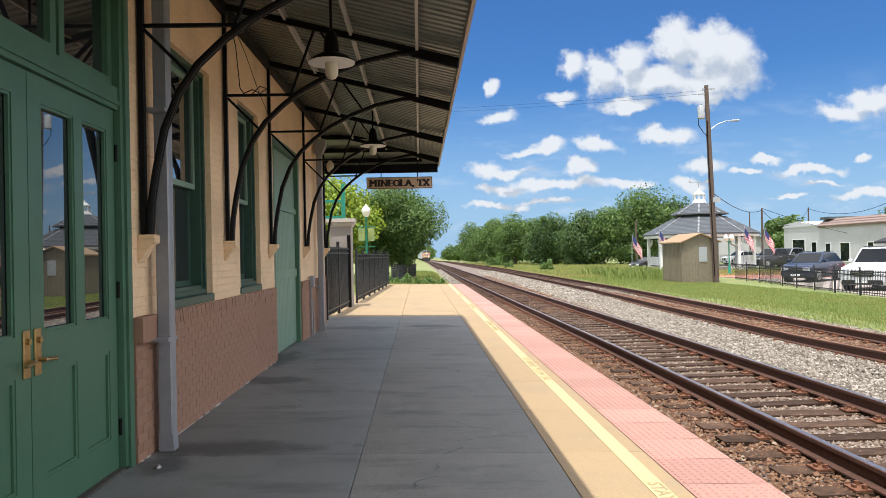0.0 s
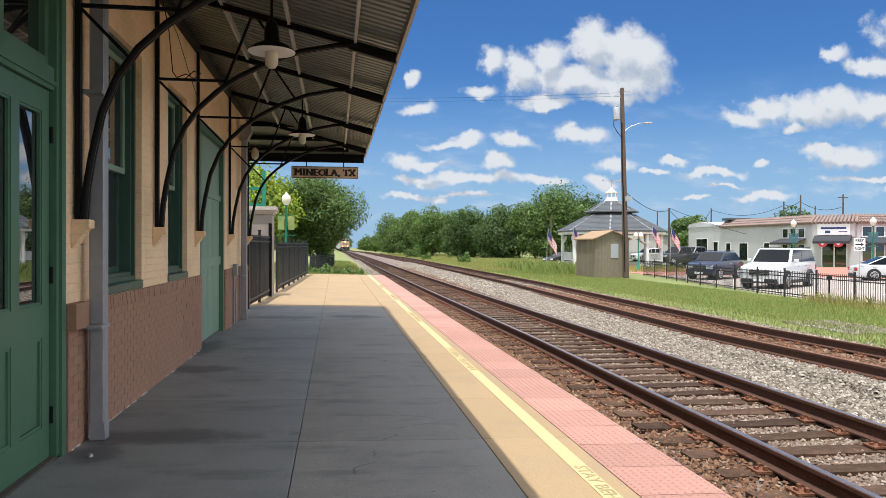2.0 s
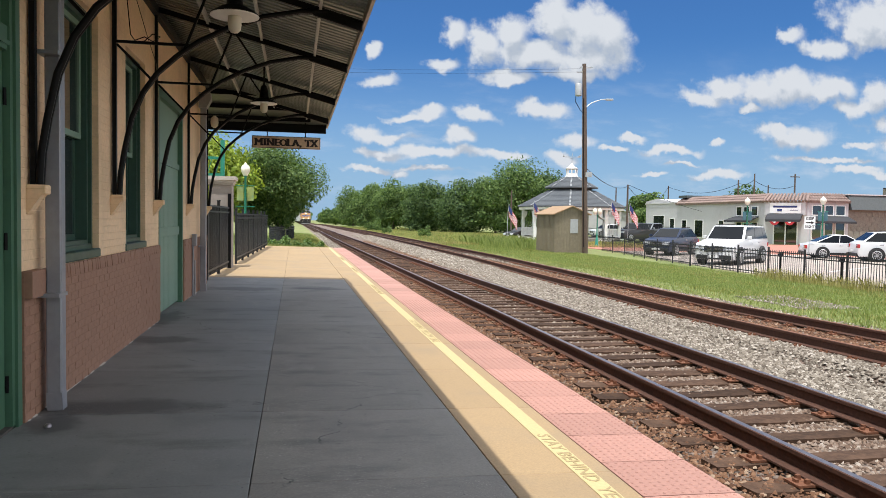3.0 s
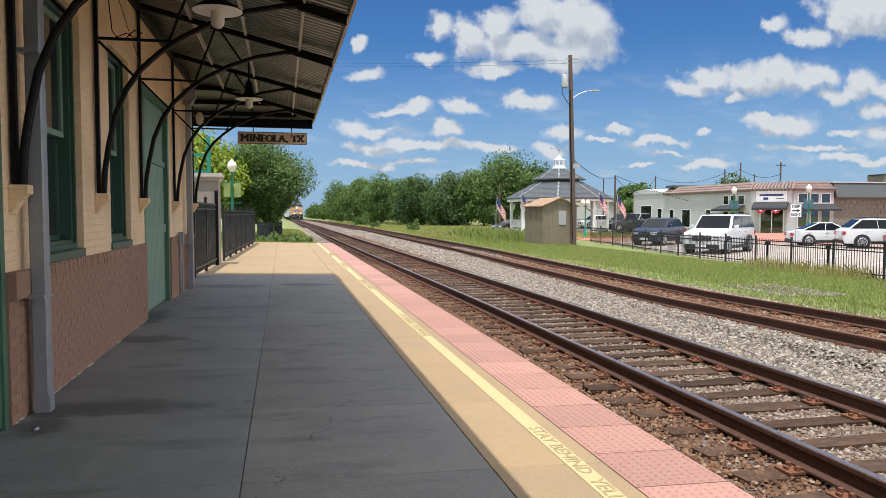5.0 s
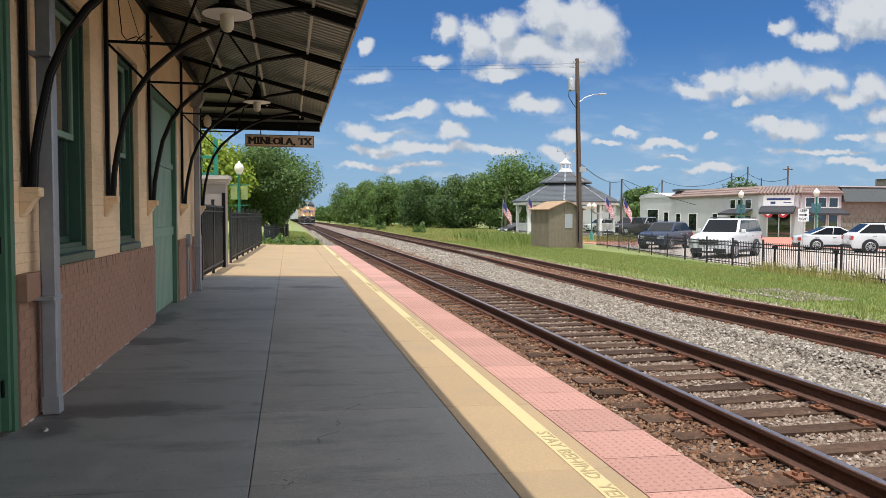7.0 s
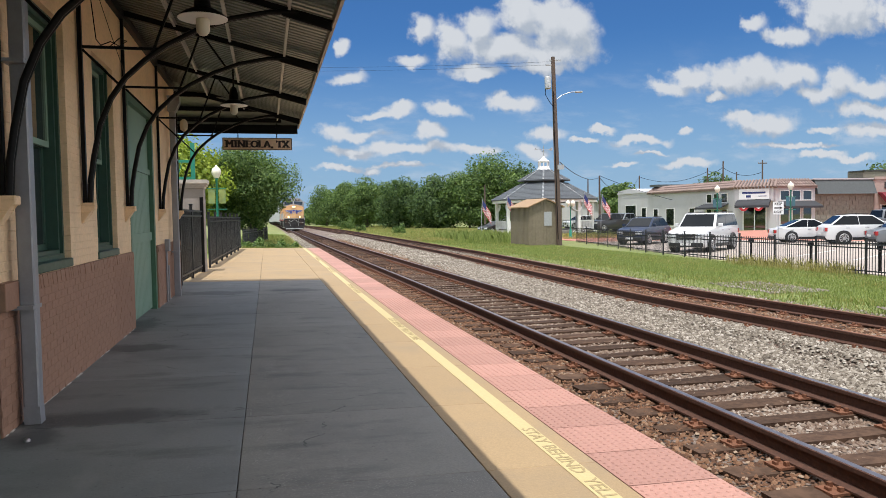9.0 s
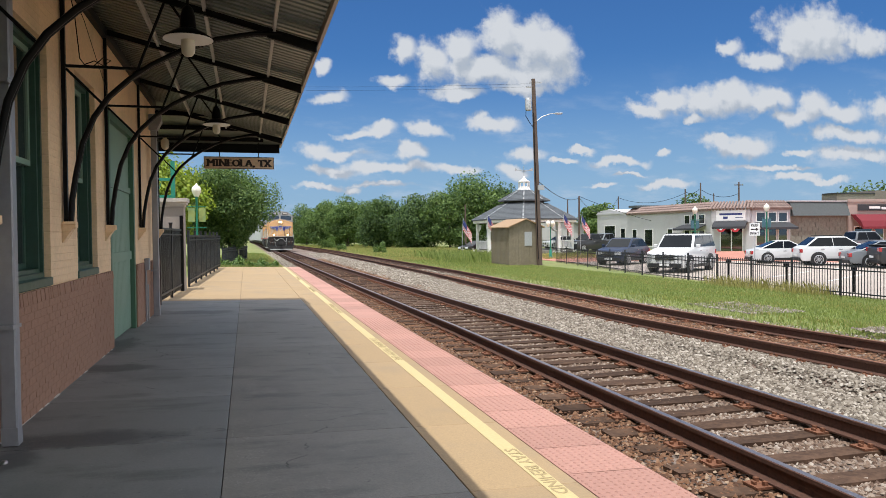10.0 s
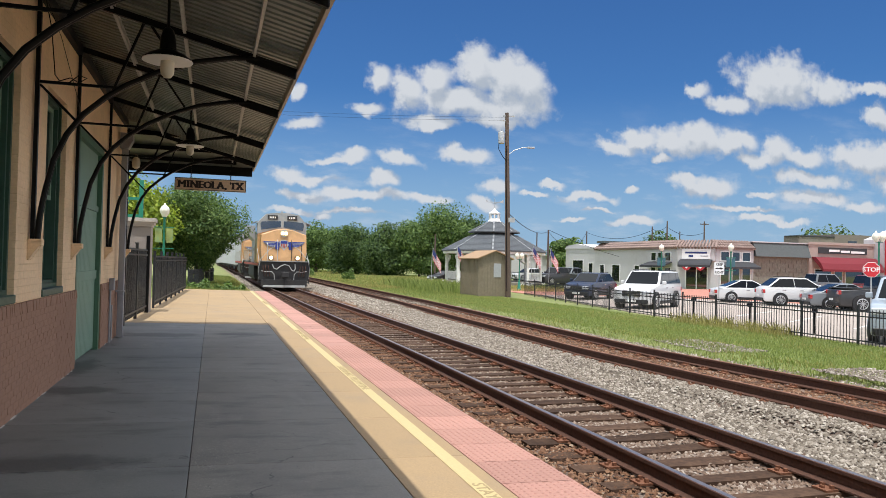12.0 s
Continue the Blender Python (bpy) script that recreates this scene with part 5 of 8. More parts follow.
def stones(name, label, count, x0, x1, y0, y1, size, rng, material, lift=0.0):
    x, y = rng.uniform(x0, x1, count), y0 + (y1 - y0) * rng.uniform(0, 1, count) ** 1.25
    z = np.array([bed_height(a, b) for a, b in zip(x, y)]) + rng.uniform(-0.012, 0.014, count) + lift
    s = size * rng.uniform(0.55, 1.35, count)
    base = np.array([(1, 0, 0), (0, 1, 0), (-1, 0, 0), (0, -1, 0), (0.35, 0.35, 0.72), (-0.35, -0.35, 0.62)], float)
    tri = np.array([(0, 1, 4), (1, 2, 4), (2, 5, 4), (2, 3, 5), (3, 0, 5), (0, 4, 5)])
    v = base[None] * rng.uniform(0.65, 1.25, (count, 6, 3))
    v += rng.uniform(-0.22, 0.22, (count, 6, 3))
    a = rng.uniform(0, 2 * math.pi, count)
    c, t = np.cos(a), np.sin(a)
    vx = v[:, :, 0] * c[:, None] - v[:, :, 1] * t[:, None]
    vy = v[:, :, 0] * t[:, None] + v[:, :, 1] * c[:, None]
    v = np.stack([vx, vy, v[:, :, 2]], axis=2) * s[:, None, None] + np.stack([x, y, z], 1)[:, None, :]
    f = (tri[None] + 6 * np.arange(count)[:, None, None]).reshape(-1)
    me = bpy.data.meshes.new(name)
    me.vertices.add(6 * count)
    me.vertices.foreach_set("co", v.astype(np.float32).ravel())
    me.loops.add(len(f))
    me.loops.foreach_set("vertex_index", f.astype(np.int32))
    me.polygons.add(len(f) // 3)
    me.polygons.foreach_set("loop_start", np.arange(0, len(f), 3, dtype=np.int32))
    me.update(calc_edges=True)
    me.materials.append(material)
    return tagged(new(name, me), label, "ballast", kind="stuff")


srng = np.random.default_rng(9)
stones("track_stones", "rust-stained ballast stones between the ties", 36000, 4.08, 5.56, 3.0, 28, 0.023, srng, PEBBLE_BROWN)
stones("edge_stones", "rust-brown stones and dirt between platform and rail", 22000, 2.99, 4.04, 2.6, 28, 0.021, srng, PEBBLE_RUST, 0.022)
stones("shoulder_stones", "rust-brown stones at the foot of the rail", 10000, 5.6, 6.3, 3.0, 28, 0.025, srng, PEBBLE_BROWN, 0.004)
stones("track_stones_far", "rust-stained ballast stones along the main track", 9000, 3.0, 6.6, 24, 62, 0.042, srng, PEBBLE_RUST)
stones("ballast_stones", "loose pale grey ballast stones between the tracks", 62000, 6.2, 8.0, 4.0, 32, 0.027, srng, PEBBLE_GREY, 0.012)
stones("ballast_stones_far", "loose pale grey ballast stones between the tracks", 14000, 6.3, 8.4, 28, 80, 0.05, srng, PEBBLE_GREY, 0.01)
stones("siding_stones", "brown ballast stones inside the siding", 20000, 7.8, 9.3, 5.0, 34, 0.025, srng, PEBBLE_RUST)
stones("outer_stones", "grey ballast stones at the grassy edge", 15000, 9.3, 11.6, 6.0, 40, 0.028, srng, PEBBLE_GREY)
stones("gravel_path", "grey gravel path beside the main track past the platform", 9000, 1.75, 3.2, 40.6, 90, 0.055, srng, PEBBLE_GREY, 0.06)
stones("gravel_patch", "patch of grey gravel spilled into the grass", 2600, 11.7, 13.2, 15.5, 18.2, 0.028, srng, PEBBLE_GREY, 0.10)
stones("gravel_patch_near", "patch of grey gravel spilled into the grass", 2200, 11.5, 12.9, 10.2, 12.4, 0.028, srng, PEBBLE_GREY, 0.11)

# ---- the town across the tracks ----
PAVING = surface("pale_paving", (0.37, 0.315, 0.272), 0.10, 0.9, grain=25, bump=0.15, stain=(0.28, 0.235, 0.205), stain_scale=0.25, stain_amount=0.6)
STREET_BRICK = surface("street_brick", (0.40, 0.17, 0.12), 0.2, 0.9, grain=18, bump=0.2, stain=(0.32, 0.18, 0.14), stain_scale=0.4, stain_amount=0.5)
MARKING = surface("road_marking", (0.72, 0.70, 0.66), 0.1, 0.7, grain=20, bump=0.0)
SHED_SIDING = surface("weathered_shed_metal", (0.20, 0.168, 0.115), 0.15, 0.75, grain=8, bump=0.1, stain=(0.15, 0.12, 0.08), stain_scale=1.4, stain_amount=0.5)
SHED_ROOF = surface("tan_roof_metal", (0.34, 0.22, 0.12), 0.15, 0.6, grain=8, bump=0.1)
POLE_WOOD = surface("utility_pole_wood", (0.105, 0.073, 0.056), 0.25, 0.9, grain=12, bump=0.3, stain=(0.1, 0.075, 0.06), stain_scale=1.0, stain_amount=0.5)
GALV = surface("galvanised_steel", (0.42, 0.43, 0.43), 0.1, 0.5, 0.5, grain=10, bump=0.03)
SHINGLE = surface("grey_shingles", (0.082, 0.090, 0.098), 0.25, 0.9, grain=10, bump=0.4, stain=(0.055, 0.06, 0.07), stain_scale=0.7, stain_amount=0.5)
HIP_CAP = surface("hip_shingles", (0.30, 0.31, 0.32), 0.15, 0.85, grain=12, bump=0.2)
STORE_WHITE = surface("store_white_paint", (0.50, 0.49, 0.50), 0.05, 0.8, grain=6, bump=0.12, stain=(0.39, 0.375, 0.37), stain_scale=0.35, stain_amount=0.5)
CLAY = surface("clay_roof_tile", (0.23, 0.165, 0.142), 0.25, 0.8, grain=6, bump=0.1, stain=(0.22, 0.14, 0.11), stain_scale=0.8, stain_amount=0.5, spread=0.1)
OLD_STONE = surface("old_tan_masonry", (0.22, 0.20, 0.165), 0.25, 0.9, grain=5, bump=0.4, stain=(0.21, 0.17, 0.14), stain_scale=0.7, stain_amount=0.6)
DARK_METAL = surface("dark_metal_roof", (0.075, 0.085, 0.085), 0.2, 0.6, grain=6, bump=0.1)
PINK_STONE = surface("pinkish_store_front", (0.37, 0.295, 0.26), 0.08, 0.85, grain=8, bump=0.1)
AWNING_RED = surface("red_canvas", (0.16, 0.012, 0.02), 0.1, 0.8, grain=20, bump=0.05)
AWNING_DARK = surface("charcoal_canvas", (0.035, 0.037, 0.042), 0.15, 0.8, grain=20, bump=0.05)
STORE_GLASS = glassy("store_glass", (0.015, 0.018, 0.02), 0.04)
BROWN_BRICK = surface("far_brown_brick", (0.19, 0.165, 0.14), 0.15, 0.9, grain=7, bump=0.2)
FLAG_RED = surface("flag_red", (0.45, 0.03, 0.04), 0.05, 0.8)
FLAG_WHITE = surface("flag_white", (0.75, 0.74, 0.73), 0.03, 0.8)
FLAG_BLUE = surface("flag_blue", (0.03, 0.045, 0.16), 0.05, 0.8)
SIGN_RED = surface("sign_red", (0.50, 0.02, 0.03), 0.04, 0.5)
SIGN_WHITE = surface("sign_white", (0.78, 0.78, 0.77), 0.03, 0.5)
TEAL_CLOTH = surface("teal_cloth", (0.05, 0.13, 0.16), 0.2, 0.8, grain=4, bump=0.0)
PZ = -0.47

bm = bmesh.new()
prism(bm, [(18.4, -25), (36.5, -25), (36.5, 41.0), (30.0, 47.0), (22.3, 49.0), (21.6, 43.5), (20.3, 38.0), (19.2, 31.0), (18.6, 22.0)], "z", PZ - 0.2, PZ)
tagged(part("parking_lot", bm, PAVING), "pale worn concrete parking lot beside the tracks", "parking lot", kind="structure")
tagged(block("brick_street", 24.0, 90.0, 58.002, 66.3, PZ - 0.21, PZ - 0.004, STREET_BRICK), "red brick street in front of the shops", "street", kind="structure")
tagged(block("side_street", 22.5, 90.0, -25, 58.0, PZ - 0.21, PZ - 0.006, STREET_BRICK), "red brick side street round the parking lot", "street", kind="structure")
bm = bmesh.new()
for k in range(9):
    y = 3 + k * 3.2
    bar(bm, (23.0, y, PZ + 0.004), (27.6, y + 3.0, PZ + 0.004), 0.11, 0.004)
for k in range(8):
    y = 14 + k * 3.2
    bar(bm, (30.6, y, PZ + 0.004), (35.0, y + 1.6, PZ + 0.004), 0.11, 0.004)
tagged(part("parking_lines", bm, MARKING), "worn white painted parking bay lines", "road marking", kind="structure")


# ---- the small shed and the pole ----
def build_shed():
    e = thing("shed", "small weathered tan metal shed with gabled roof", "shed", pose(17.75, 47.0, -0.36, 0, 0, 3))
    w, d, h, a = 1.17, 1.55, 2.36, 2.84
    bm = bmesh.new()
    prism(bm, [(-w, -0.2), (w, -0.2), (w, h), (0, a), (-w, h)], "y", -d, d)
    part("wall_shell", bm, SHED_SIDING, e)
    for s in (-1, 1):
        base = None
        for k in range(15):
            y = -d + 0.05 + k * 2 * d / 15
            if base is None:
                bm = bmesh.new()
                box(bm, -0.012, 0.012, 0, 0.05, 0.02, h - 0.02)
                base = part("rib", bm, SHED_SIDING, e)
                base.matrix_basis = pose(s * (w + 0.012), y, 0)
            else:
                twin(base, e, pose(s * (w + 0.012), y, 0))
    base = None
    for k in range(12):
        x = -w + 0.06 + k * 2 * w / 12
        bm = bmesh.new()
        top = h + (a - h) * (1 - abs(x) / w) - 0.05
        box(bm, x, x + 0.045, -d - 0.02, -d, 0.02, top)
        part("rib", bm, SHED_SIDING, e)
    for s in (-1, 1):
        bm = bmesh.new()
        prism(bm, [(s * (w + 0.14), h - 0.05), (0, a + 0.02), (0, a + 0.08), (s * (w + 0.14), h + 0.02)], "y", -d - 0.16, d + 0.16)
        part("roof_slope", bm, SHED_ROOF, e)
    bm = bmesh.new()
    box(bm, -0.1, 0.42, -d - 0.035, -d - 0.021, 1.15, 2.05)
    part("panel", bm, GALV, e, "pale metal panel on the shed front")


build_shed()


def build_utility_pole(x, y, z, h, r, label, gear=False, arms=0, lean=0.0):
    e = thing("utility_pole", label, "utility pole", pose(x, y, z, 0, lean, 0), group="utility poles")
    bm = bmesh.new()
    tube(bm, [(0, 0, -0.5), (0, 0, h * 0.5), (0, 0, h)], [r, r * 0.85, r * 0.65], 12)
    part("shaft", bm, POLE_WOOD, e, smooth=True)
    for k in range(arms):
        bm = bmesh.new()
        box(bm, -0.75, 0.75, -0.05, 0.05, h - 0.5 - 0.7 * k, h - 0.38 - 0.7 * k)
        part("cross_arm", bm, POLE_WOOD, e)
        for s in (-0.65, -0.3, 0.3, 0.65):
            bm = bmesh.new()
            lathe(bm, (s, 0, h - 0.38 - 0.7 * k), [(0.03, 0), (0.05, 0.05), (0.03, 0.12)], 8)
            part("insulator", bm, GALV, e)
    if gear:
        bm = bmesh.new()
        lathe(bm, (-0.42, -0.05, h - 2.05), [(0.16, 0.0), (0.21, 0.04), (0.21, 0.72), (0.17, 0.80), (0.06, 0.84)], 14)
        part("transformer", bm, GALV, e, "grey pole transformer can", smooth=True)
        bm = bmesh.new()
        tube(bm, [(-0.35, 0, h - 1.15), (-0.55, 0, h - 1.6), (-0.60, 0, h - 2.4), (-0.3, 0, h - 2.9), (0.02, -0.1, h - 3.3)], 0.022, 6)
        tube(bm, [(-0.1, -0.12, h - 2.2), (-0.14, -0.12, h - 4.5), (-0.12, -0.14, h * 0.45), (-0.13, -0.15, 0.3)], 0.03, 6)
        part("cable_run", bm, BLACK_IRON, e)
        bm = bmesh.new()
        tube(bm, [(0.1, 0, h - 2.75), (0.5, 0, h - 2.45), (1.1, -0.02, h - 2.25), (1.55, -0.02, h - 2.22)], 0.028, 6)
        part("lamp_arm", bm, GALV, e)
        bm = bmesh.new()
        box(bm, 1.45, 1.95, -0.11, 0.09, h - 2.28, h - 2.17)
        rounded(bm, 0.04, 2)
        part("lamp_head", bm, GALV, e, "grey cobra-head street light")
        bm = bmesh.new()
        box(bm, -0.25, 0.55, -0.04, 0.04, h - 0.25, h - 0.17)
        box(bm, -0.5, 0.1, -0.04, 0.04, h - 0.55, h - 0.48)
        part("top_bracket", bm, GALV, e)
        bm = bmesh.new()
        box(bm, -0.02, 0.42, -0.24, -0.02, h * 0.40, h * 0.40 + 0.3)
        part("junction_box", bm, GALV, e)
    return e


build_utility_pole(18.75, 45.4, -0.4, 12.0, 0.19, "tall wooden utility pole with transformer and street light", gear=True, lean=-1.6)
for x, y, h, a in ((39.1, 82.0, 6.8, 0), (67.0, 98.3, 9.8, 0), (71.2, 94.9, 9.7, 1), (66.2, 101.1, 9.0, 0), (62.3, 115.1, 8.6, 0), (81.2, 115.1, 9.2, 0), (30.5, 101.0, 6.6, 0), (56.0, 122.0, 8.4, 0)):
    build_utility_pole(x, y, -0.8, h, 0.15, "distant weathered wooden utility pole", arms=a)


def sagging(name, a, b, sag, r, label):
    a, b = Vector(a), Vector(b)
    pts = [a.lerp(b, k / 10) - Vector((0, 0, sag * 4 * (k / 10) * (1 - k / 10))) for k in range(11)]
    wire(name, pts, r, label)


sagging("power_line", (18.4, 45.4, 11.3), (-3.5, 62.0, 13.6), 0.2, 0.006, "thin overhead power line from the pole")
sagging("power_line", (18.4, 45.4, 11.1), (-3.5, 62.0, 13.3), 0.2, 0.006, "thin overhead power line from the pole")
sagging("power_line", (39.1, 82.0, 5.8), (18.8, 45.4, 4.9), 0.6, 0.025, "overhead cable sagging between poles")
sagging("power_line", (39.1, 82.0, 5.8), (62.3, 115.1, 7.6), 2.2, 0.03, "overhead cable sagging between poles")
sagging("power_line", (62.3, 115.1, 7.6), (66.2, 101.1, 7.6), 1.2, 0.03, "overhead cable sagging between poles")
sagging("power_line", (39.1, 82.0, 6.0), (50.2, 84.0, 3.0), 0.2, 0.025, "service cable running down to a shop")
sagging("power_line", (67.0, 98.3, 8.0), (71.2, 94.9, 7.2), 0.8, 0.03, "overhead cable sagging between poles")
sagging("power_line", (67.0, 98.3, 8.2), (66.2, 101.1, 7.8), 0.5, 0.03, "overhead cable sagging between poles")


# ---- gazebo pavilion ----
def build_gazebo():
    e = thing("gazebo", "large white octagonal gazebo with grey shingled double roof", "gazebo", pose(28.9, 74.0, -0.55))
    R = 5.35

    def ring(r, z, n=8, turn=22.5):
        return [(r * math.cos(radians(turn + 360 / n * k)), r * math.sin(radians(turn + 360 / n * k)), z) for k in range(n)]

    def skirt(name, r0, z0, r1, z1, thick, material, label=""):
        bm = bmesh.new()
        a, b = ring(r0, z0), ring(r1, z1)
        c, d = ring(r0, z0 - thick), ring(r1, z1 - thick)
        va, vb, vc, vd = [[bm.verts.new(p) for p in q] for q in (a, b, c, d)]
        for k in range(8):
            j = (k + 1) % 8
            bm.faces.new((va[k], va[j], vb[j], vb[k]))
            bm.faces.new((vc[j], vc[k], vd[k], vd[j]))
            bm.faces.new((vc[k], vc[j], va[j], va[k]))
            bm.faces.new((vb[k], vb[j], vd[j], vd[k]))
        return part(name, bm, material, e, label)

    skirt("lower_roof", R + 0.25, 3.62, 2.35, 5.35, 0.12, SHINGLE)
    skirt("fascia_ring", R + 0.12, 3.52, R - 0.05, 3.52, 0.26, WHITE_PAINT)
    skirt("roof_step", 2.1, 5.62, 2.05, 5.62, 0.30, AWNING_DARK)
    skirt("upper_roof", 2.75, 5.62, 0.72, 6.75, 0.10, SHINGLE)
    for r0, z0, r1, z1, n in ((R + 0.25, 3.64, 2.35, 5.37, 12), (2.75, 5.64, 0.72, 6.77, 8)):
        for a, b in zip(ring(r0, z0), ring(r1, z1)):
            bm = bmesh.new()
            for k in range(n):
                p, q = Vector(a).lerp(Vector(b), k / n), Vector(a).lerp(Vector(b), (k + 0.82) / n)
                bar(bm, p + Vector((0, 0, 0.03)), q + Vector((0, 0, 0.0)), 0.16, 0.05)
            part("hip_cap", bm, HIP_CAP, e, "pale lapped hip shingles")
    # courses of shingles stepping up each slope
    for r0, z0, r1, z1, n in ((R + 0.25, 3.62, 2.35, 5.35, 13), (2.75, 5.62, 0.72, 6.75, 8)):
        for k in range(n):
            f0, f1 = k / n, (k + 1) / n
            skirt("shingle_course", r0 + (r1 - r0) * f0, z0 + (z1 - z0) * f0 + 0.028, r0 + (r1 - r0) * f1, z0 + (z1 - z0) * f1 + 0.006, 0.02, SHINGLE)
    cup = new("cupola")
    cup.parent = e
    for k, p in enumerate(ring(0.54, 6.7)):
        bm = bmesh.new()
        box(bm, p[0] - 0.05, p[0] + 0.05, p[1] - 0.05, p[1] + 0.05, 6.6, 7.62)
        part("cupola_post", bm, WHITE_PAINT, cup)
    bm = bmesh.new()
    lathe(bm, (0, 0, 0), [(0.78, 6.55), (0.72, 6.86), (0.58, 6.92), (0.56, 7.12)], 8)
    part("cupola_base", bm, WHITE_PAINT, cup)
    bm = bmesh.new()
    lathe(bm, (0, 0, 0), [(0.64, 7.55), (0.66, 7.66), (0.40, 7.80), (0.16, 8.02), (0.05, 8.2)], 8)
    part("cupola_roof", bm, WHITE_PAINT, cup)
    bm = bmesh.new()
    tube(bm, [(0, 0, 8.2), (0, 0, 9.3)], 0.03, 6)
    bar(bm, (-0.9, 0, 8.85), (0.9, 0, 8.85), 0.05)
    bar(bm, (0, -0.5, 8.7), (0, 0.5, 8.7), 0.04)
    prism(bm, [(0.5, 8.85), (1.0, 8.75), (1.0, 9.15)], "y", -0.015, 0.015)
    prism(bm, [(-1.0, 8.80), (-0.75, 8.85), (-0.95, 9.1)], "y", -0.015, 0.015)
    part("weather_vane", bm, GALV, cup, "grey iron weather vane")
    posts = ring(R - 0.35, 0)
    for k, p in enumerate(posts):
        bm = bmesh.new()
        box(bm, p[0] - 0.13, p[0] + 0.13, p[1] - 0.13, p[1] + 0.13, 0.0, 3.3)
        part("post", bm, WHITE_PAINT, e)
        q = posts[(k + 1) % 8]
        if k not in (5,):
            rail = new("railing")
            rail.parent = e
            bm = bmesh.new()
            for z in (0.62, 1.35):
                bar(bm, (p[0], p[1], z), (q[0], q[1], z), 0.07)
            part("rail", bm, WHITE_PAINT, rail)
            bm = bmesh.new()
            for i in range(1, 18):
                f = i / 18
                x, y = p[0] + (q[0] - p[0]) * f, p[1] + (q[1] - p[1]) * f
                box(bm, x - 0.025, x + 0.025, y - 0.025, y + 0.025, 0.62, 1.35)
            part("balusters", bm, WHITE_PAINT, rail)["kind"] = "stuff"
        # arched brackets
        bm = bmesh.new()
        f = 0.22
        for s0, s1 in ((p, q), (q, p)):
            pts = [(s0[0] + (s1[0] - s0[0]) * f * math.sin(a), s0[1] + (s1[1] - s0[1]) * f * math.sin(a), 2.35 + 0.75 * (1 - math.cos(a))) for a in (0, 0.4, 0.8, 1.2, 1.57)]
            tube(bm, pts, 0.06, 5)
        part("arch_bracket", bm, WHITE_PAINT, e)
    bm = bmesh.new()
    lathe(bm, (0, 0, 0), [(R + 0.1, -0.3), (R + 0.1, 0.42), (R, 0.45)], 8)
    part("floor_deck", bm, OLD_STONE, e)
    # lattice below the rail
    bm = bmesh.new()
    for k in range(8):
        p, q = ring(R + 0.12, 0)[k], ring(R + 0.12, 0)[(k + 1) % 8]
        for i in range(14):
            a = Vector(p).lerp(Vector(q), i / 14)
            b = Vector(p).lerp(Vector(q), (i + 1) / 14)
            bar(bm, (a.x, a.y, 0.0), (b.x, b.y, 0.4), 0.03)
            bar(bm, (b.x, b.y, 0.0), (a.x, a.y, 0.4), 0.03)
    part("lattice", bm, WHITE_PAINT, e)["kind"] = "stuff"


build_gazebo()


def build_flag(x, y, z, h, side, tilt, label):
    e = thing("flag", label, "flag", pose(x, y, z), group="flags")
    top = Vector((math.sin(radians(tilt)) * h * 0.25 * side, 0, h))
    bm = bmesh.new()
    tube(bm, [(0, 0, 0), (top.x * 0.3, 0, h * 0.75), tuple(top)], 0.025, 6)
    part("pole", bm, GALV, e)
    fl = 1.5
    base = top - Vector((0.02 * side, 0, 0.1))
    down = Vector((0.55 * side, 0, -0.84))
    across = Vector((-0.84 * side * 0 + 0.35 * side, 0, -0.55)).normalized()
    drop = Vector((0, 0, -1))
    for k in range(13):
        bm = bmesh.new()
        a = base + drop * 0.075 * k
        for i in range(5):
            u0, u1 = i / 5 * fl, (i + 1) / 5 * fl
            w0, w1 = 0.05 * math.sin(i * 1.3), 0.05 * math.sin((i + 1) * 1.3)
            p = [a + across * u0 + Vector((0, w0, 0)), a + across * u1 + Vector((0, w1, 0))]
            q = [v + drop * 0.075 for v in p]
            f = [bm.verts.new(v) for v in (p[0], p[1], q[1], q[0])]
            g = [bm.verts.new(v + Vector((0, 0.008, 0))) for v in (p[0], p[1], q[1], q[0])]
            bm.faces.new(f)
            bm.faces.new(g[::-1])
            for m in range(4):
                bm.faces.new((f[m], g[m], g[(m + 1) % 4], f[(m + 1) % 4]))
        part("stripe", bm, FLAG_RED if k % 2 == 0 else FLAG_WHITE, e)
    bm = bmesh.new()
    pts = [base + Vector((0, -0.012, 0)), base + across * 0.6 + Vector((0, -0.06, 0)), base + across * 0.6 + drop * 0.52 + Vector((0, -0.06, 0)), base + drop * 0.52 + Vector((0, -0.012, 0))]
    lo = [bm.verts.new(p) for p in pts]
    hi = [bm.verts.new(p + Vector((0, 0.006, 0))) for p in pts]
    bm.faces.new(lo)
    bm.faces.new(hi[::-1])
    for m in range(4):
        bm.faces.new((lo[m], hi[m], hi[(m + 1) % 4], lo[(m + 1) % 4]))
    part("canton", bm, FLAG_BLUE, e)


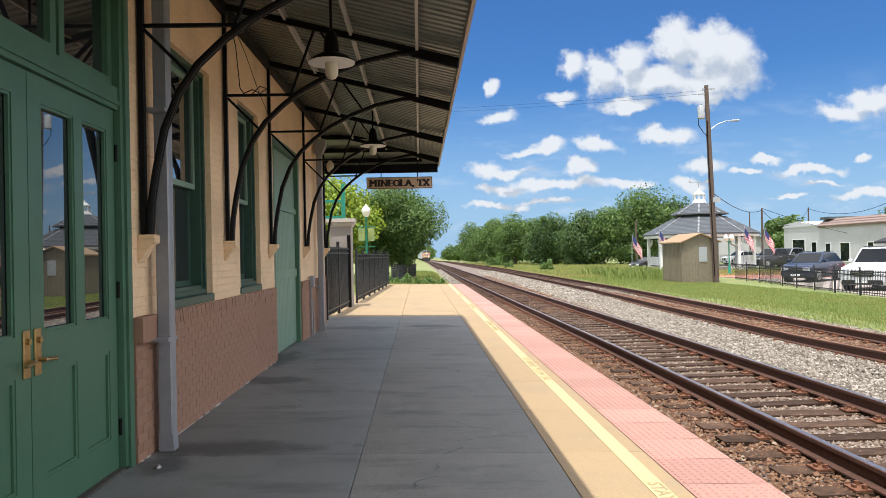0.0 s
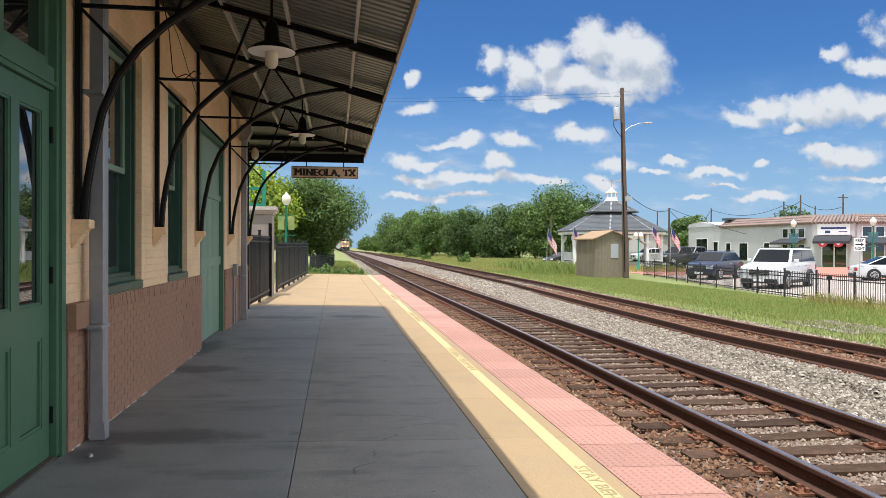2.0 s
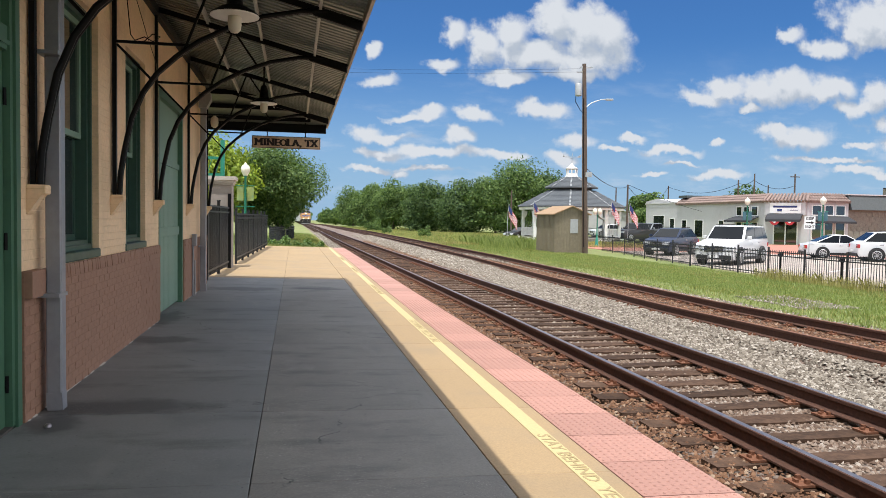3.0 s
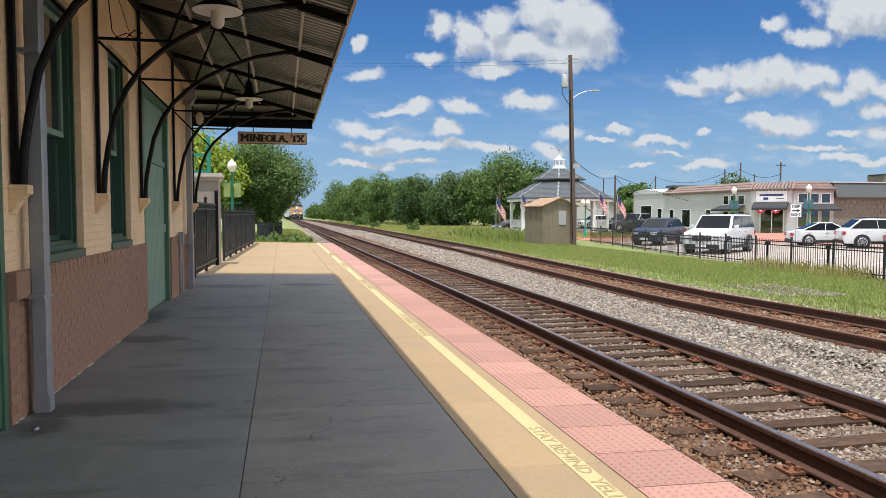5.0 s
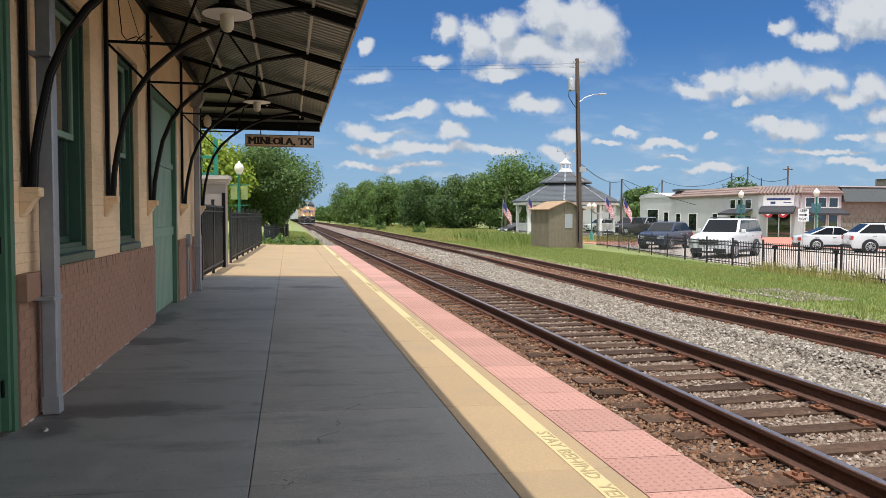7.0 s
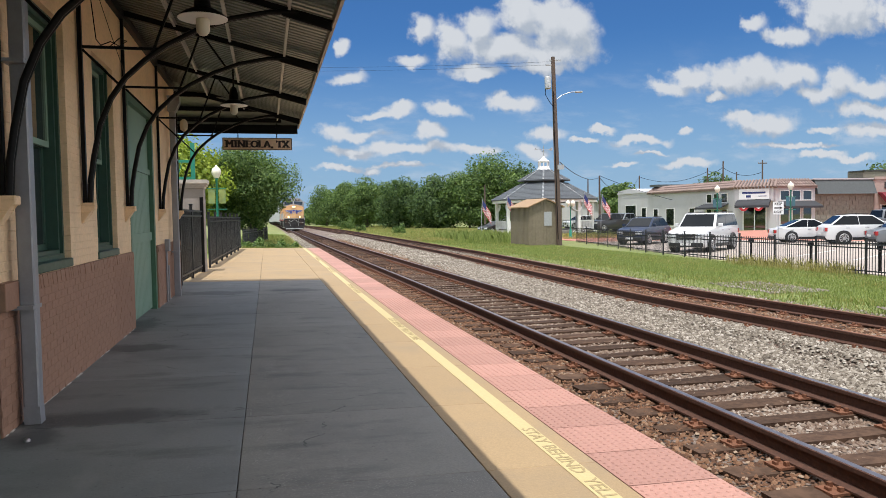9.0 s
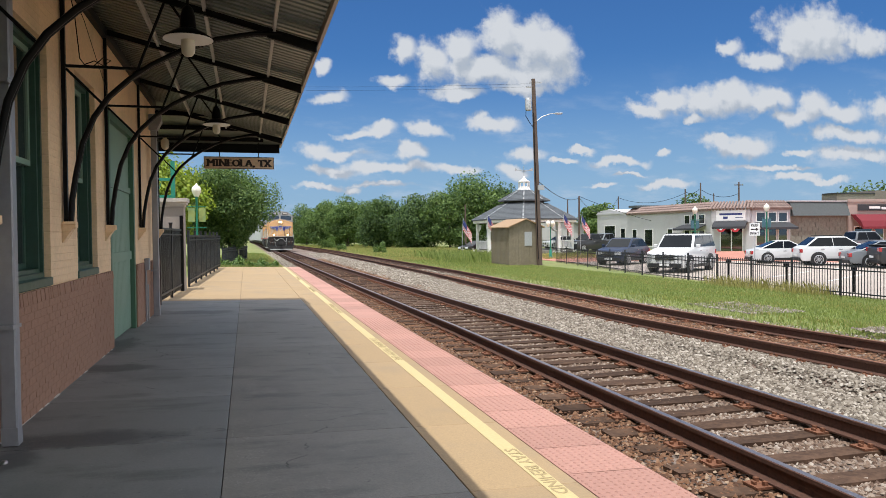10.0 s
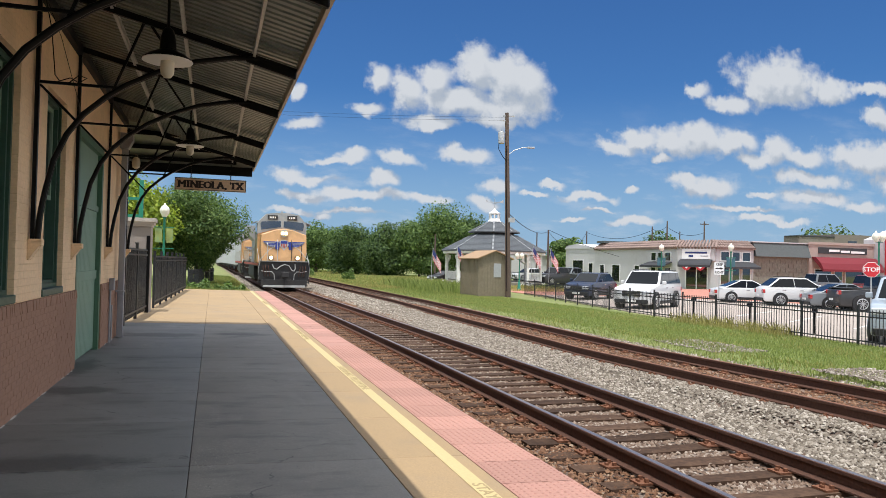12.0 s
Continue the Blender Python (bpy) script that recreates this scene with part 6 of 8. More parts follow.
build_flag(29.0, 64.5, -0.5, 4.0, 1, 12, "striped red, white and blue flag on a slanted pole")
build_flag(30.6, 64.0, -0.5, 3.8, 1, 12, "striped red, white and blue flag on a slanted pole")
build_flag(19.0, 64.0, -0.5, 3.5, 1, 10, "striped flag beside the gazebo")
build_flag(22.0, 66.0, -0.5, 3.9, 1, 10, "striped flag in front of the gazebo")
for x, y, h, tw in ((32.7, 48.9, 3.9, False), (34.8, 43.7, 3.9, False), (34.5, 31.5, 4.3, True), (24.9, 57.8, 3.1, True)):
    build_lamp_post(x, y, PZ, h, "green street lamp with white globe on the pavement", twin_head=tw, arms=not tw, cloth=TEAL_CLOTH)


# ---- shops ----
def shop_window(e, x0, x1, y, z0, z1, facing="-y"):
    """A window in a wall that faces -y, or -x when its x and y are swapped."""
    def bx(bm, a0, a1, d0, d1, c0, c1):
        if facing == "-y":
            box(bm, a0, a1, y + d0, y + d1, c0, c1)
        else:
            box(bm, y + d0, y + d1, a0, a1, c0, c1)
    w = new("shop_window")
    w.parent = e
    bm = bmesh.new()
    f = 0.09
    bx(bm, x0, x0 + f, -0.05, 0.02, z0, z1)
    bx(bm, x1 - f, x1, -0.05, 0.02, z0, z1)
    bx(bm, x0 + f, x1 - f, -0.05, 0.02, z1 - f, z1)
    bx(bm, x0 + f, x1 - f, -0.05, 0.02, z0, z0 + f)
    part("frame", bm, WHITE_PAINT, w)
    bm = bmesh.new()
    bx(bm, x0 + f, x1 - f, -0.02, 0.0, z0 + f, z1 - f)
    part("pane", bm, STORE_GLASS, w)


def tile_roof(e, along, a0, a1, front, z0, z1, depth):
    """A strip of barrel tiles on a sloped parapet; along is 'x' or 'y'."""
    base = None
    n = int((a1 - a0) / 0.34)
    slope = math.degrees(math.atan2(z1 - z0, depth))
    run = math.hypot(z1 - z0, depth)
    for k in range(n):
        a = a0 + (k + 0.5) * (a1 - a0) / n
        if base is None:
            bm = bmesh.new()
            for r in range(3):
                tube(bm, [(0, r * run / 3, -0.01 + 0.03), (0, (r + 1) * run / 3 + 0.05, -0.03)], [0.15, 0.13], 8)
            base = part("roof_tile", bm, CLAY, e, smooth=True)
            o = base
        else:
            o = new("roof_tile", base.data)
            o.parent = e
        o.matrix_basis = pose(a, front, z0, slope, 0, 0) if along == "x" else pose(front, a, z0, 0, 0, -90) @ pose(0, 0, 0, slope, 0, 0)
    bm = bmesh.new()
    if along == "x":
        prism(bm, [(front, z0 - 0.12), (front + depth, z0 - 0.12), (front + depth, z1 - 0.06), (front, z0 - 0.06)], "x", a0, a1)
    else:
        prism(bm, [(front, z0 - 0.12), (front + depth, z0 - 0.12), (front + depth, z1 - 0.06), (front, z0 - 0.06)], "y", a0, a1)
    part("roof_bed", bm, CLAY, e)


def awning(e, x0, x1, y, z0, z1, out_, material, facing="-y", curved=False):
    bm = bmesh.new()
    prof = [(0, z1), (-out_ * 0.35, z1 - 0.08), (-out_ * 0.8, z1 - (z1 - z0) * 0.45), (-out_, z0 + 0.25), (-out_, z0), (-out_ + 0.05, z0)] if curved else [(0, z1), (-out_, z0 + 0.22), (-out_, z0), (-out_ + 0.05, z0)]
    prof = [(y + p, z) for p, z in prof] + [(y, z1 - 0.1)]
    prism(bm, prof, "x" if facing == "-y" else "y", x0, x1)
    return bm


def build_corner_shop():
    e = thing("corner_shop", "white painted corner shop with clay tile parapet roof", "shop building")
    z0 = PZ - 0.1
    bm = bmesh.new()
    prism(bm, [(50.0, 71.5), (52.6, 68.0), (57.4, 68.0), (57.4, 90.0), (50.0, 90.0)], "z", z0, 4.05)
    part("wall_shell", bm, STORE_WHITE, e)
    tile_roof(e, "x", 52.5, 57.5, 67.75, 4.0, 4.85, 1.2)
    tile_roof(e, "y", 71.6, 90.0, 49.75, 4.0, 4.85, 1.2)
    # chamfered entrance corner
    m = pose(51.3, 69.75, 0, 0, 0, -53.4)
    corner = new("entrance")
    corner.parent = e
    corner.matrix_basis = m
    bm = bmesh.new()
    box(bm, -2.0, 2.0, -0.25, 0.0, 2.55, 4.0)
    part("sign_wall", bm, STORE_WHITE, corner)
    for k in range(13):
        bm = bmesh.new()
        tube(bm, [(-2.2 + k * 0.36, -0.45, 4.0), (-2.05 + k * 0.335, 0.8, 4.82)], [0.15, 0.13], 8)
        part("roof_tile", bm, CLAY, corner, smooth=True)
    bm = bmesh.new()
    box(bm, -1.55, 1.55, -0.33, -0.26, 2.75, 3.85)
    board = part("sign_board", bm, SIGN_WHITE, corner, "pale blue and white shop sign board")
    bm = bmesh.new()
    box(bm, -1.2, 1.2, -0.345, -0.331, 3.35, 3.55)
    box(bm, -0.8, -0.3, -0.345, -0.331, 2.95, 3.2)
    box(bm, 0.5, 1.3, -0.345, -0.331, 3.05, 3.12)
    part("sign_bars", bm, FLAG_BLUE, corner)
    part("awning", awning(e, -1.75, 1.75, -0.26, 1.85, 2.7, 0.9, AWNING_DARK, curved=True), AWNING_DARK, corner, "dark rounded entrance awning")
    for s in (-0.75, 0.75):
        bm = bmesh.new()
        prism(bm, [(s - 0.5, 1.85), (s + 0.5, 1.85), (s + 0.25, 1.55), (s, 1.48), (s - 0.25, 1.55)], "y", -1.22, -1.18)
        part("bunting", bm, FLAG_RED, corner, "red and white bunting fan")
        bm = bmesh.new()
        prism(bm, [(s - 0.2, 1.86), (s + 0.2, 1.86), (s, 1.68)], "y", -1.24, -1.221)
        part("bunting_centre", bm, FLAG_WHITE, corner)
    bm = bmesh.new()
    box(bm, -1.2, 1.2, -0.03, 0.02, z0, 2.0)
    part("door_recess", bm, STORE_GLASS, corner)
    bm = bmesh.new()
    for a in (-1.25, -0.06, 1.13):
        box(bm, a, a + 0.12, -0.06, -0.031, z0, 2.05)
    part("door_frame", bm, WHITE_PAINT, corner)
    for x0, x1 in ((53.0, 54.2), (54.5, 55.6), (55.8, 57.0)):
        shop_window(e, x0, x1, 67.98, 2.55, 3.65)
        shop_window(e, x0, x1, 67.98, 0.0, 1.9)
    part("awning", awning(e, 52.8, 57.3, 67.95, 1.75, 2.5, 1.3, AWNING_DARK), AWNING_DARK, e, "dark flat awning")
    for y0, y1 in ((72.6, 73.8), (74.1, 75.2), (75.5, 76.6)):
        shop_window(e, y0, y1, 49.98, 2.45, 3.55, "-x")
        shop_window(e, y0, y1, 49.98, 0.0, 1.8, "-x")
    part("awning", awning(e, 72.4, 77.0, 49.95, 1.75, 2.4, 1.3, AWNING_DARK, "-x"), AWNING_DARK, e, "dark flat awning")
    for y0, y1 in ((79.0, 80.2), (83.5, 85.5), (87.4, 88.6)):
        shop_window(e, y0, y1, 49.98, -0.3, 2.0, "-x")
    # low white shop behind
    f = thing("back_shop", "plain white rendered shop with a low parapet", "shop building")
    bm = bmesh.new()
    box(bm, 50.4, 60.0, 90.01, 99.5, z0, 4.15)
    part("wall_shell", bm, STORE_WHITE, f)
    bm = bmesh.new()
    box(bm, 50.3, 60.0, 90.01, 99.6, 4.151, 4.35)
    part("parapet", bm, STORE_WHITE, f)
    bm = bmesh.new()
    prism(bm, [(92.0, 4.35), (99.5, 4.35), (99.5, 4.6), (96.0, 4.9)], "x", 50.4, 56)
    part("gable_parapet", bm, STORE_WHITE, f)
    for y0, y1, c0, c1 in ((91.2, 92.5, 0.2, 2.2), (94.0, 97.2, -0.5, 2.6)):
        shop_window(f, y0, y1, 50.38, c0, c1, "-x")
    bm = bmesh.new()
    box(bm, 54.0, 57.0, 91.0, 93.4, 4.36, 5.2)
    part("roof_unit", bm, GALV, f)
    bm = bmesh.new()
    box(bm, 50.2, 66, 88.0, 90.0, 4.86, 5.15)
    tagged(part("flat_roof", bm, DARK_METAL), "dark flat roof edge behind the tiles", "roof", kind="structure")


build_corner_shop()


def build_shop_row():
    z0 = PZ - 0.1
    e = thing("stone_shop", "old tan masonry shop with dark sloped metal fascia", "shop building")
    bm = bmesh.new()
    box(bm, 57.42, 65.0, 68.2, 85, z0, 3.25)
    part("wall_shell", bm, OLD_STONE, e)
    bm = bmesh.new()
    prism(bm, [(67.6, 3.2), (68.6, 3.2), (68.6, 4.75), (68.25, 4.8)], "x", 57.5, 65.0)
    part("fascia", bm, DARK_METAL, e, "dark sloped metal fascia")
    bm = bmesh.new()
    box(bm, 57.3, 65.1, 68.1, 85, 4.76, 4.88)
    part("coping", bm, STORE_WHITE, e)
    rng = random.Random(4)
    for k in range(7):
        for j in range(10):
            w = 7.4 / 10
            x = 57.5 + j * w + (w / 2 if k % 2 else 0)
            if x + w * 0.96 < 65.0:
                bm = bmesh.new()
                box(bm, x + 0.02, x + w * 0.96, 68.17 - rng.uniform(0, 0.02), 68.2, z0 + 0.06 + k * 0.5, z0 + 0.52 + k * 0.5)
                part("stone", bm, OLD_STONE, e)
    g = thing("awning_shop", "pinkish brick shop with a rounded red canvas awning", "shop building")
    bm = bmesh.new()
    box(bm, 65.01, 74.5, 68.0, 85, z0, 4.95)
    part("wall_shell", bm, PINK_STONE, g)
    bm = bmesh.new()
    box(bm, 64.95, 74.6, 67.9, 68.0, 4.75, 5.05)
    part("cornice", bm, PINK_STONE, g)
    bm = bmesh.new()
    box(bm, 66.3, 73.4, 67.9, 67.99, 3.75, 4.45)
    part("sign_board", bm, AWNING_DARK, g, "dark shop sign with pale script bars")
    bm = bmesh.new()
    for a, b, z in ((67.8, 69.3, 4.1), (69.5, 70.8, 4.02), (71.0, 73.0, 3.98)):
        box(bm, a, b, 67.87, 67.899, z - 0.13, z + 0.13)
    part("sign_bars", bm, SIGN_WHITE, g)
    part("awning", awning(g, 65.4, 74.2, 67.97, 1.7, 3.35, 1.7, AWNING_RED, curved=True), AWNING_RED, g, "rounded red canvas awning")
    for x0, x1 in ((65.8, 68.3), (68.6, 69.9), (70.2, 73.8)):
        shop_window(g, x0, x1, 67.98, -0.2, 2.0)
    h = thing("red_trim_shop", "white boarded shop with red trim and gable", "shop building")
    bm = bmesh.new()
    prism(bm, [(74.6, z0), (84.0, z0), (84.0, 6.6), (79.5, 7.4), (74.6, 5.6)], "y", 66.5, 69.5)
    part("wall_shell", bm, STORE_WHITE, h)
    bm = bmesh.new()
    bar(bm, (74.5, 66.4, 5.65), (79.5, 66.4, 7.5), 0.3, 0.3)
    bar(bm, (79.5, 66.4, 7.5), (84.0, 66.4, 6.7), 0.3, 0.3)
    box(bm, 74.5, 74.8, 66.35, 66.49, z0, 5.6)
    part("red_trim", bm, SIGN_RED, h, "red painted trim")
    for k in range(12):
        bm = bmesh.new()
        box(bm, 74.85, 84.0, 66.46, 66.499, 2.6 + k * 0.26, 2.6 + k * 0.26 + 0.24)
        part("board", bm, STORE_WHITE, h)
    shop_window(h, 75.4, 77.6, 66.48, 0.2, 2.1)
    shop_window(h, 78.2, 80.6, 66.48, 0.2, 2.1)
    u = thing("upper_block", "two-storey brown brick building behind the shops", "building")
    bm = bmesh.new()
    box(bm, 80.5, 87.0, 86.0, 88.5, z0, 6.7)
    part("rear_wall", bm, OLD_STONE, u)
    bm = bmesh.new()
    box(bm, 80.3, 87.0, 85.9, 88.6, 5.5, 5.7)
    box(bm, 80.3, 87.0, 85.9, 88.6, 6.7, 6.85)
    box(bm, 80.45, 80.9, 85.92, 85.999, z0, 5.5)
    part("cornice", bm, AWNING_DARK, u)
    bm = bmesh.new()
    box(bm, 87.01, 118.0, 86.0, 96, z0, 7.2)
    part("side_wall", bm, BROWN_BRICK, u)
    for k in range(3):
        bm = bmesh.new()
        box(bm, 89.5 + k * 4.0, 91.1 + k * 4.0, 85.95, 86.0, 4.8, 6.3)
        part("window", bm, STORE_GLASS, u)
    w = thing("far_shed", "low white metal building behind the flags", "building")
    bm = bmesh.new()
    prism(bm, [(44.0, -0.7), (62.0, -0.7), (62.0, 3.0), (53.0, 5.6), (44.0, 3.0)], "y", 128, 150)
    part("wall_shell", bm, STORE_WHITE, w)
    bm = bmesh.new()
    prism(bm, [(43.6, 2.95), (53.0, 5.65), (62.4, 2.95), (62.4, 3.15), (53.0, 5.9), (43.6, 3.15)], "y", 127.5, 150)
    part("roof", bm, STORE_WHITE, w)


build_shop_row()
build_tree(pose(92.0, 92.0, -0.6), "round green tree behind the shops", 8.8, 9.0, 2.0, 5000, 0.3, 61, LEAF_DARK, 26)
build_tree(pose(61.5, 121.0, -0.6), "round green tree behind the white shop", 7.6, 6.0, 1.0, 5000, 0.3, 62, LEAF, 26)
build_tree(pose(73.0, 108.0, -0.6), "low green tree behind the tiled roof", 8.0, 9.0, 1.0, 5000, 0.3, 63, LEAF_DARK, 26)


# ---- road signs ----
def build_stop_sign(x, y, h):
    e = thing("stop_sign", "red octagonal stop sign on a steel post", "road sign", pose(x, y, PZ, 0, 0, -46))
    bm = bmesh.new()
    box(bm, -0.03, 0.03, 0.0, 0.05, 0, h)
    part("post", bm, GALV, e)
    oc = [(0.40 * math.cos(radians(22.5 + 45 * k)), h - 0.3 + 0.40 * math.sin(radians(22.5 + 45 * k))) for k in range(8)]
    bm = bmesh.new()
    prism(bm, oc, "y", -0.02, -0.005)
    part("border", bm, SIGN_WHITE, e)
    bm = bmesh.new()
    prism(bm, [(a * 0.93, (b - h + 0.3) * 0.93 + h - 0.3) for a, b in oc], "y", -0.028, -0.021)
    part("face", bm, SIGN_RED, e)
    lettering("sign_letters", "STOP", 0.30, SIGN_WHITE, e, pose(0, -0.031, h - 0.3, 90, 0, 0), 0.001, 0.006)


build_stop_sign(31.35, 29.1, 2.55)


def build_keep_right(x, y, h):
    e = thing("keep_right_sign", "white road sign with two words and black arrow", "road sign", pose(x, y, PZ, 0, 0, -38))
    bm = bmesh.new()
    box(bm, -0.03, 0.03, 0.0, 0.05, 0, h)
    part("post", bm, GALV, e)
    bm = bmesh.new()
    box(bm, -0.30, 0.30, -0.02, -0.005, h - 0.78, h)
    part("face", bm, SIGN_WHITE, e)
    lettering("sign_letters", "KEEP", 0.22, SIGN_INK, e, pose(0, -0.024, h - 0.14, 90, 0, 0), 0.001, 0.006, 0.9)
    lettering("sign_letters", "RIGHT", 0.22, SIGN_INK, e, pose(0, -0.024, h - 0.64, 90, 0, 0), 0.001, 0.006, 0.8)
    bm = bmesh.new()
    box(bm, -0.22, 0.10, -0.026, -0.021, h - 0.42, h - 0.35)
    prism(bm, [(0.08, h - 0.48), (0.24, h - 0.385), (0.08, h - 0.29)], "y", -0.026, -0.021)
    part("arrow", bm, SIGN_INK, e)


build_keep_right(31.1, 40.2, 2.55)


# ---- iron fence along the parking lot ----
def build_lot_fence():
    way = [(17.85, 2.0), (17.95, 12.0), (18.05, 18.0), (18.2, 22.0), (18.45, 27.0), (18.8, 32.0), (19.6, 38.0), (20.7, 43.5), (21.3, 50.0)]
    pts, y = [], 2.0
    while y < 50:
        pts.append((interp(y, [(b, a) for a, b in way]), y))
        y += 2.2
    first = None
    for (x0, y0), (x1, y1) in zip(pts, pts[1:]):
        turn = -math.degrees(math.atan2(x1 - x0, y1 - y0))
        m = pose(x0, y0, PZ - 0.03, 0, 0, turn)
        if first is not None:
            copy_thing(first, m)
            continue
        first = thing("iron_fence", "black iron picket fence panel beside the parking lot", "fence", m, group="parking lot fence panels")
        bm = bmesh.new()
        box(bm, -0.028, 0.028, 0.007, 0.063, -0.1, 1.16)
        box(bm, -0.034, 0.034, 0.001, 0.069, 1.16, 1.18)
        part("post", bm, FENCE_IRON, first)
        for z in (0.16, 0.86, 1.0):
            bm = bmesh.new()
            box(bm, -0.018, 0.018, 0.071, 2.199, z - 0.018, z + 0.018)
            part("fence_rail", bm, FENCE_IRON, first)
        base = None
        for i in range(17):
            if base is None:
                bm = bmesh.new()
                box(bm, -0.008, 0.008, -0.008, 0.008, 0.05, 1.08)
                base = part("picket", bm, FENCE_IRON, first)
                base.matrix_basis = pose(-0.027, 0.19 + i * 0.118, 0)
            else:
                twin(base, first, pose(-0.027, 0.19 + i * 0.118, 0))


build_lot_fence()


def build_verge_fence():
    """Panels of the same pattern past the platform's end."""
    model = [o for o in scene.objects if o.name == "iron_fence"][0]
    for k in range(5):
        y = 44.6 + 2.2 * k
        o = copy_thing(model, pose(-1.05 + 0.13 * 2.2 * k, y, -0.15, 0, 0, -7.4))
        tagged(o, "low black iron fence panel in the verge weeds", "fence", group="verge fence panels")


build_verge_fence()
for y in (16.9, 19.6, 22.8, 26.5, 33.0):
    e = thing("bollard_light", "small black bollard light behind the fence", "lamp", pose(interp(y, [(2, 17.9), (22, 18.2), (32, 18.8), (50, 22.6)]) + 1.4, y + 1.0, PZ), group="bollard lights")
    bm = bmesh.new()
    tube(bm, [(0, 0, 0), (0, 0, 0.7)], 0.03, 8)
    part("post", bm, BLACK_IRON, e)
    bm = bmesh.new()
    box(bm, -0.09, 0.09, -0.07, 0.07, 0.7, 0.86)
    rounded(bm, 0.03, 1)
    part("lamp_head", bm, BLACK_IRON, e)


# ---- vehicles ----
TYRE = surface("tyre_rubber", (0.02, 0.02, 0.02), 0.2, 0.85, grain=20, bump=0.1)
RIM = surface("alloy_rim", (0.55, 0.55, 0.56), 0.08, 0.3, 0.8, grain=10, bump=0.0)
CAR_BLACK = surface("black_trim", (0.015, 0.015, 0.016), 0.2, 0.5, grain=10, bump=0.02)
CAR_GLASS = glassy("car_glass", (0.010, 0.012, 0.014), 0.03, 1.45, 0.0, 0.22)
LAMP_CLEAR = surface("headlamp_plastic", (0.62, 0.64, 0.66), 0.1, 0.12, grain=30, bump=0.02, coat=1.0)
LAMP_RED = surface("tail_lamp_red", (0.35, 0.012, 0.015), 0.1, 0.15, grain=30, bump=0.02, coat=1.0)
CHROME = surface("chrome_trim", (0.65, 0.65, 0.66), 0.05, 0.15, 0.95, grain=10, bump=0.0)


def car_paint(name, colour):
    return surface(name, colour, 0.03, 0.35, grain=3, bump=0.0, coat=0.5)


PAINT = {k: car_paint(k + "_car_paint", c) for k, c in dict(white=(0.64, 0.64, 0.64), blue=(0.004, 0.014, 0.045), grey=(0.16, 0.175, 0.19), silver=(0.33, 0.38, 0.43), black=(0.02, 0.02, 0.022), maroon=(0.22, 0.03, 0.025), red=(0.45, 0.04, 0.03)).items()}
SHAPES = {
    # length, width, beltline, roof, bonnet height, bonnet end, roof start, roof end, tail top, wheel radius
    "large_suv": dict(L=5.35, W=2.03, belt=1.22, roof=1.92, nose=1.06, cowl=-1.28, r0=-0.55, r1=2.35, rear=2.58, wheel=0.41, front=-1.72, back=1.56),
    "crossover": dict(L=4.65, W=1.86, belt=1.10, roof=1.68, nose=0.98, cowl=-1.18, r0=-0.22, r1=1.38, rear=2.16, wheel=0.37, front=-1.42, back=1.34),
    "sedan": dict(L=4.65, W=1.80, belt=0.94, roof=1.44, nose=0.80, cowl=-1.10, r0=-0.05, r1=0.72, rear=1.92, wheel=0.33, front=-1.40, back=1.32),
    "pickup": dict(L=5.85, W=2.03, belt=1.28, roof=1.94, nose=1.20, cowl=-1.25, r0=-0.65, r1=0.75, rear=0.95, wheel=0.42, front=-1.95, back=1.75),
}


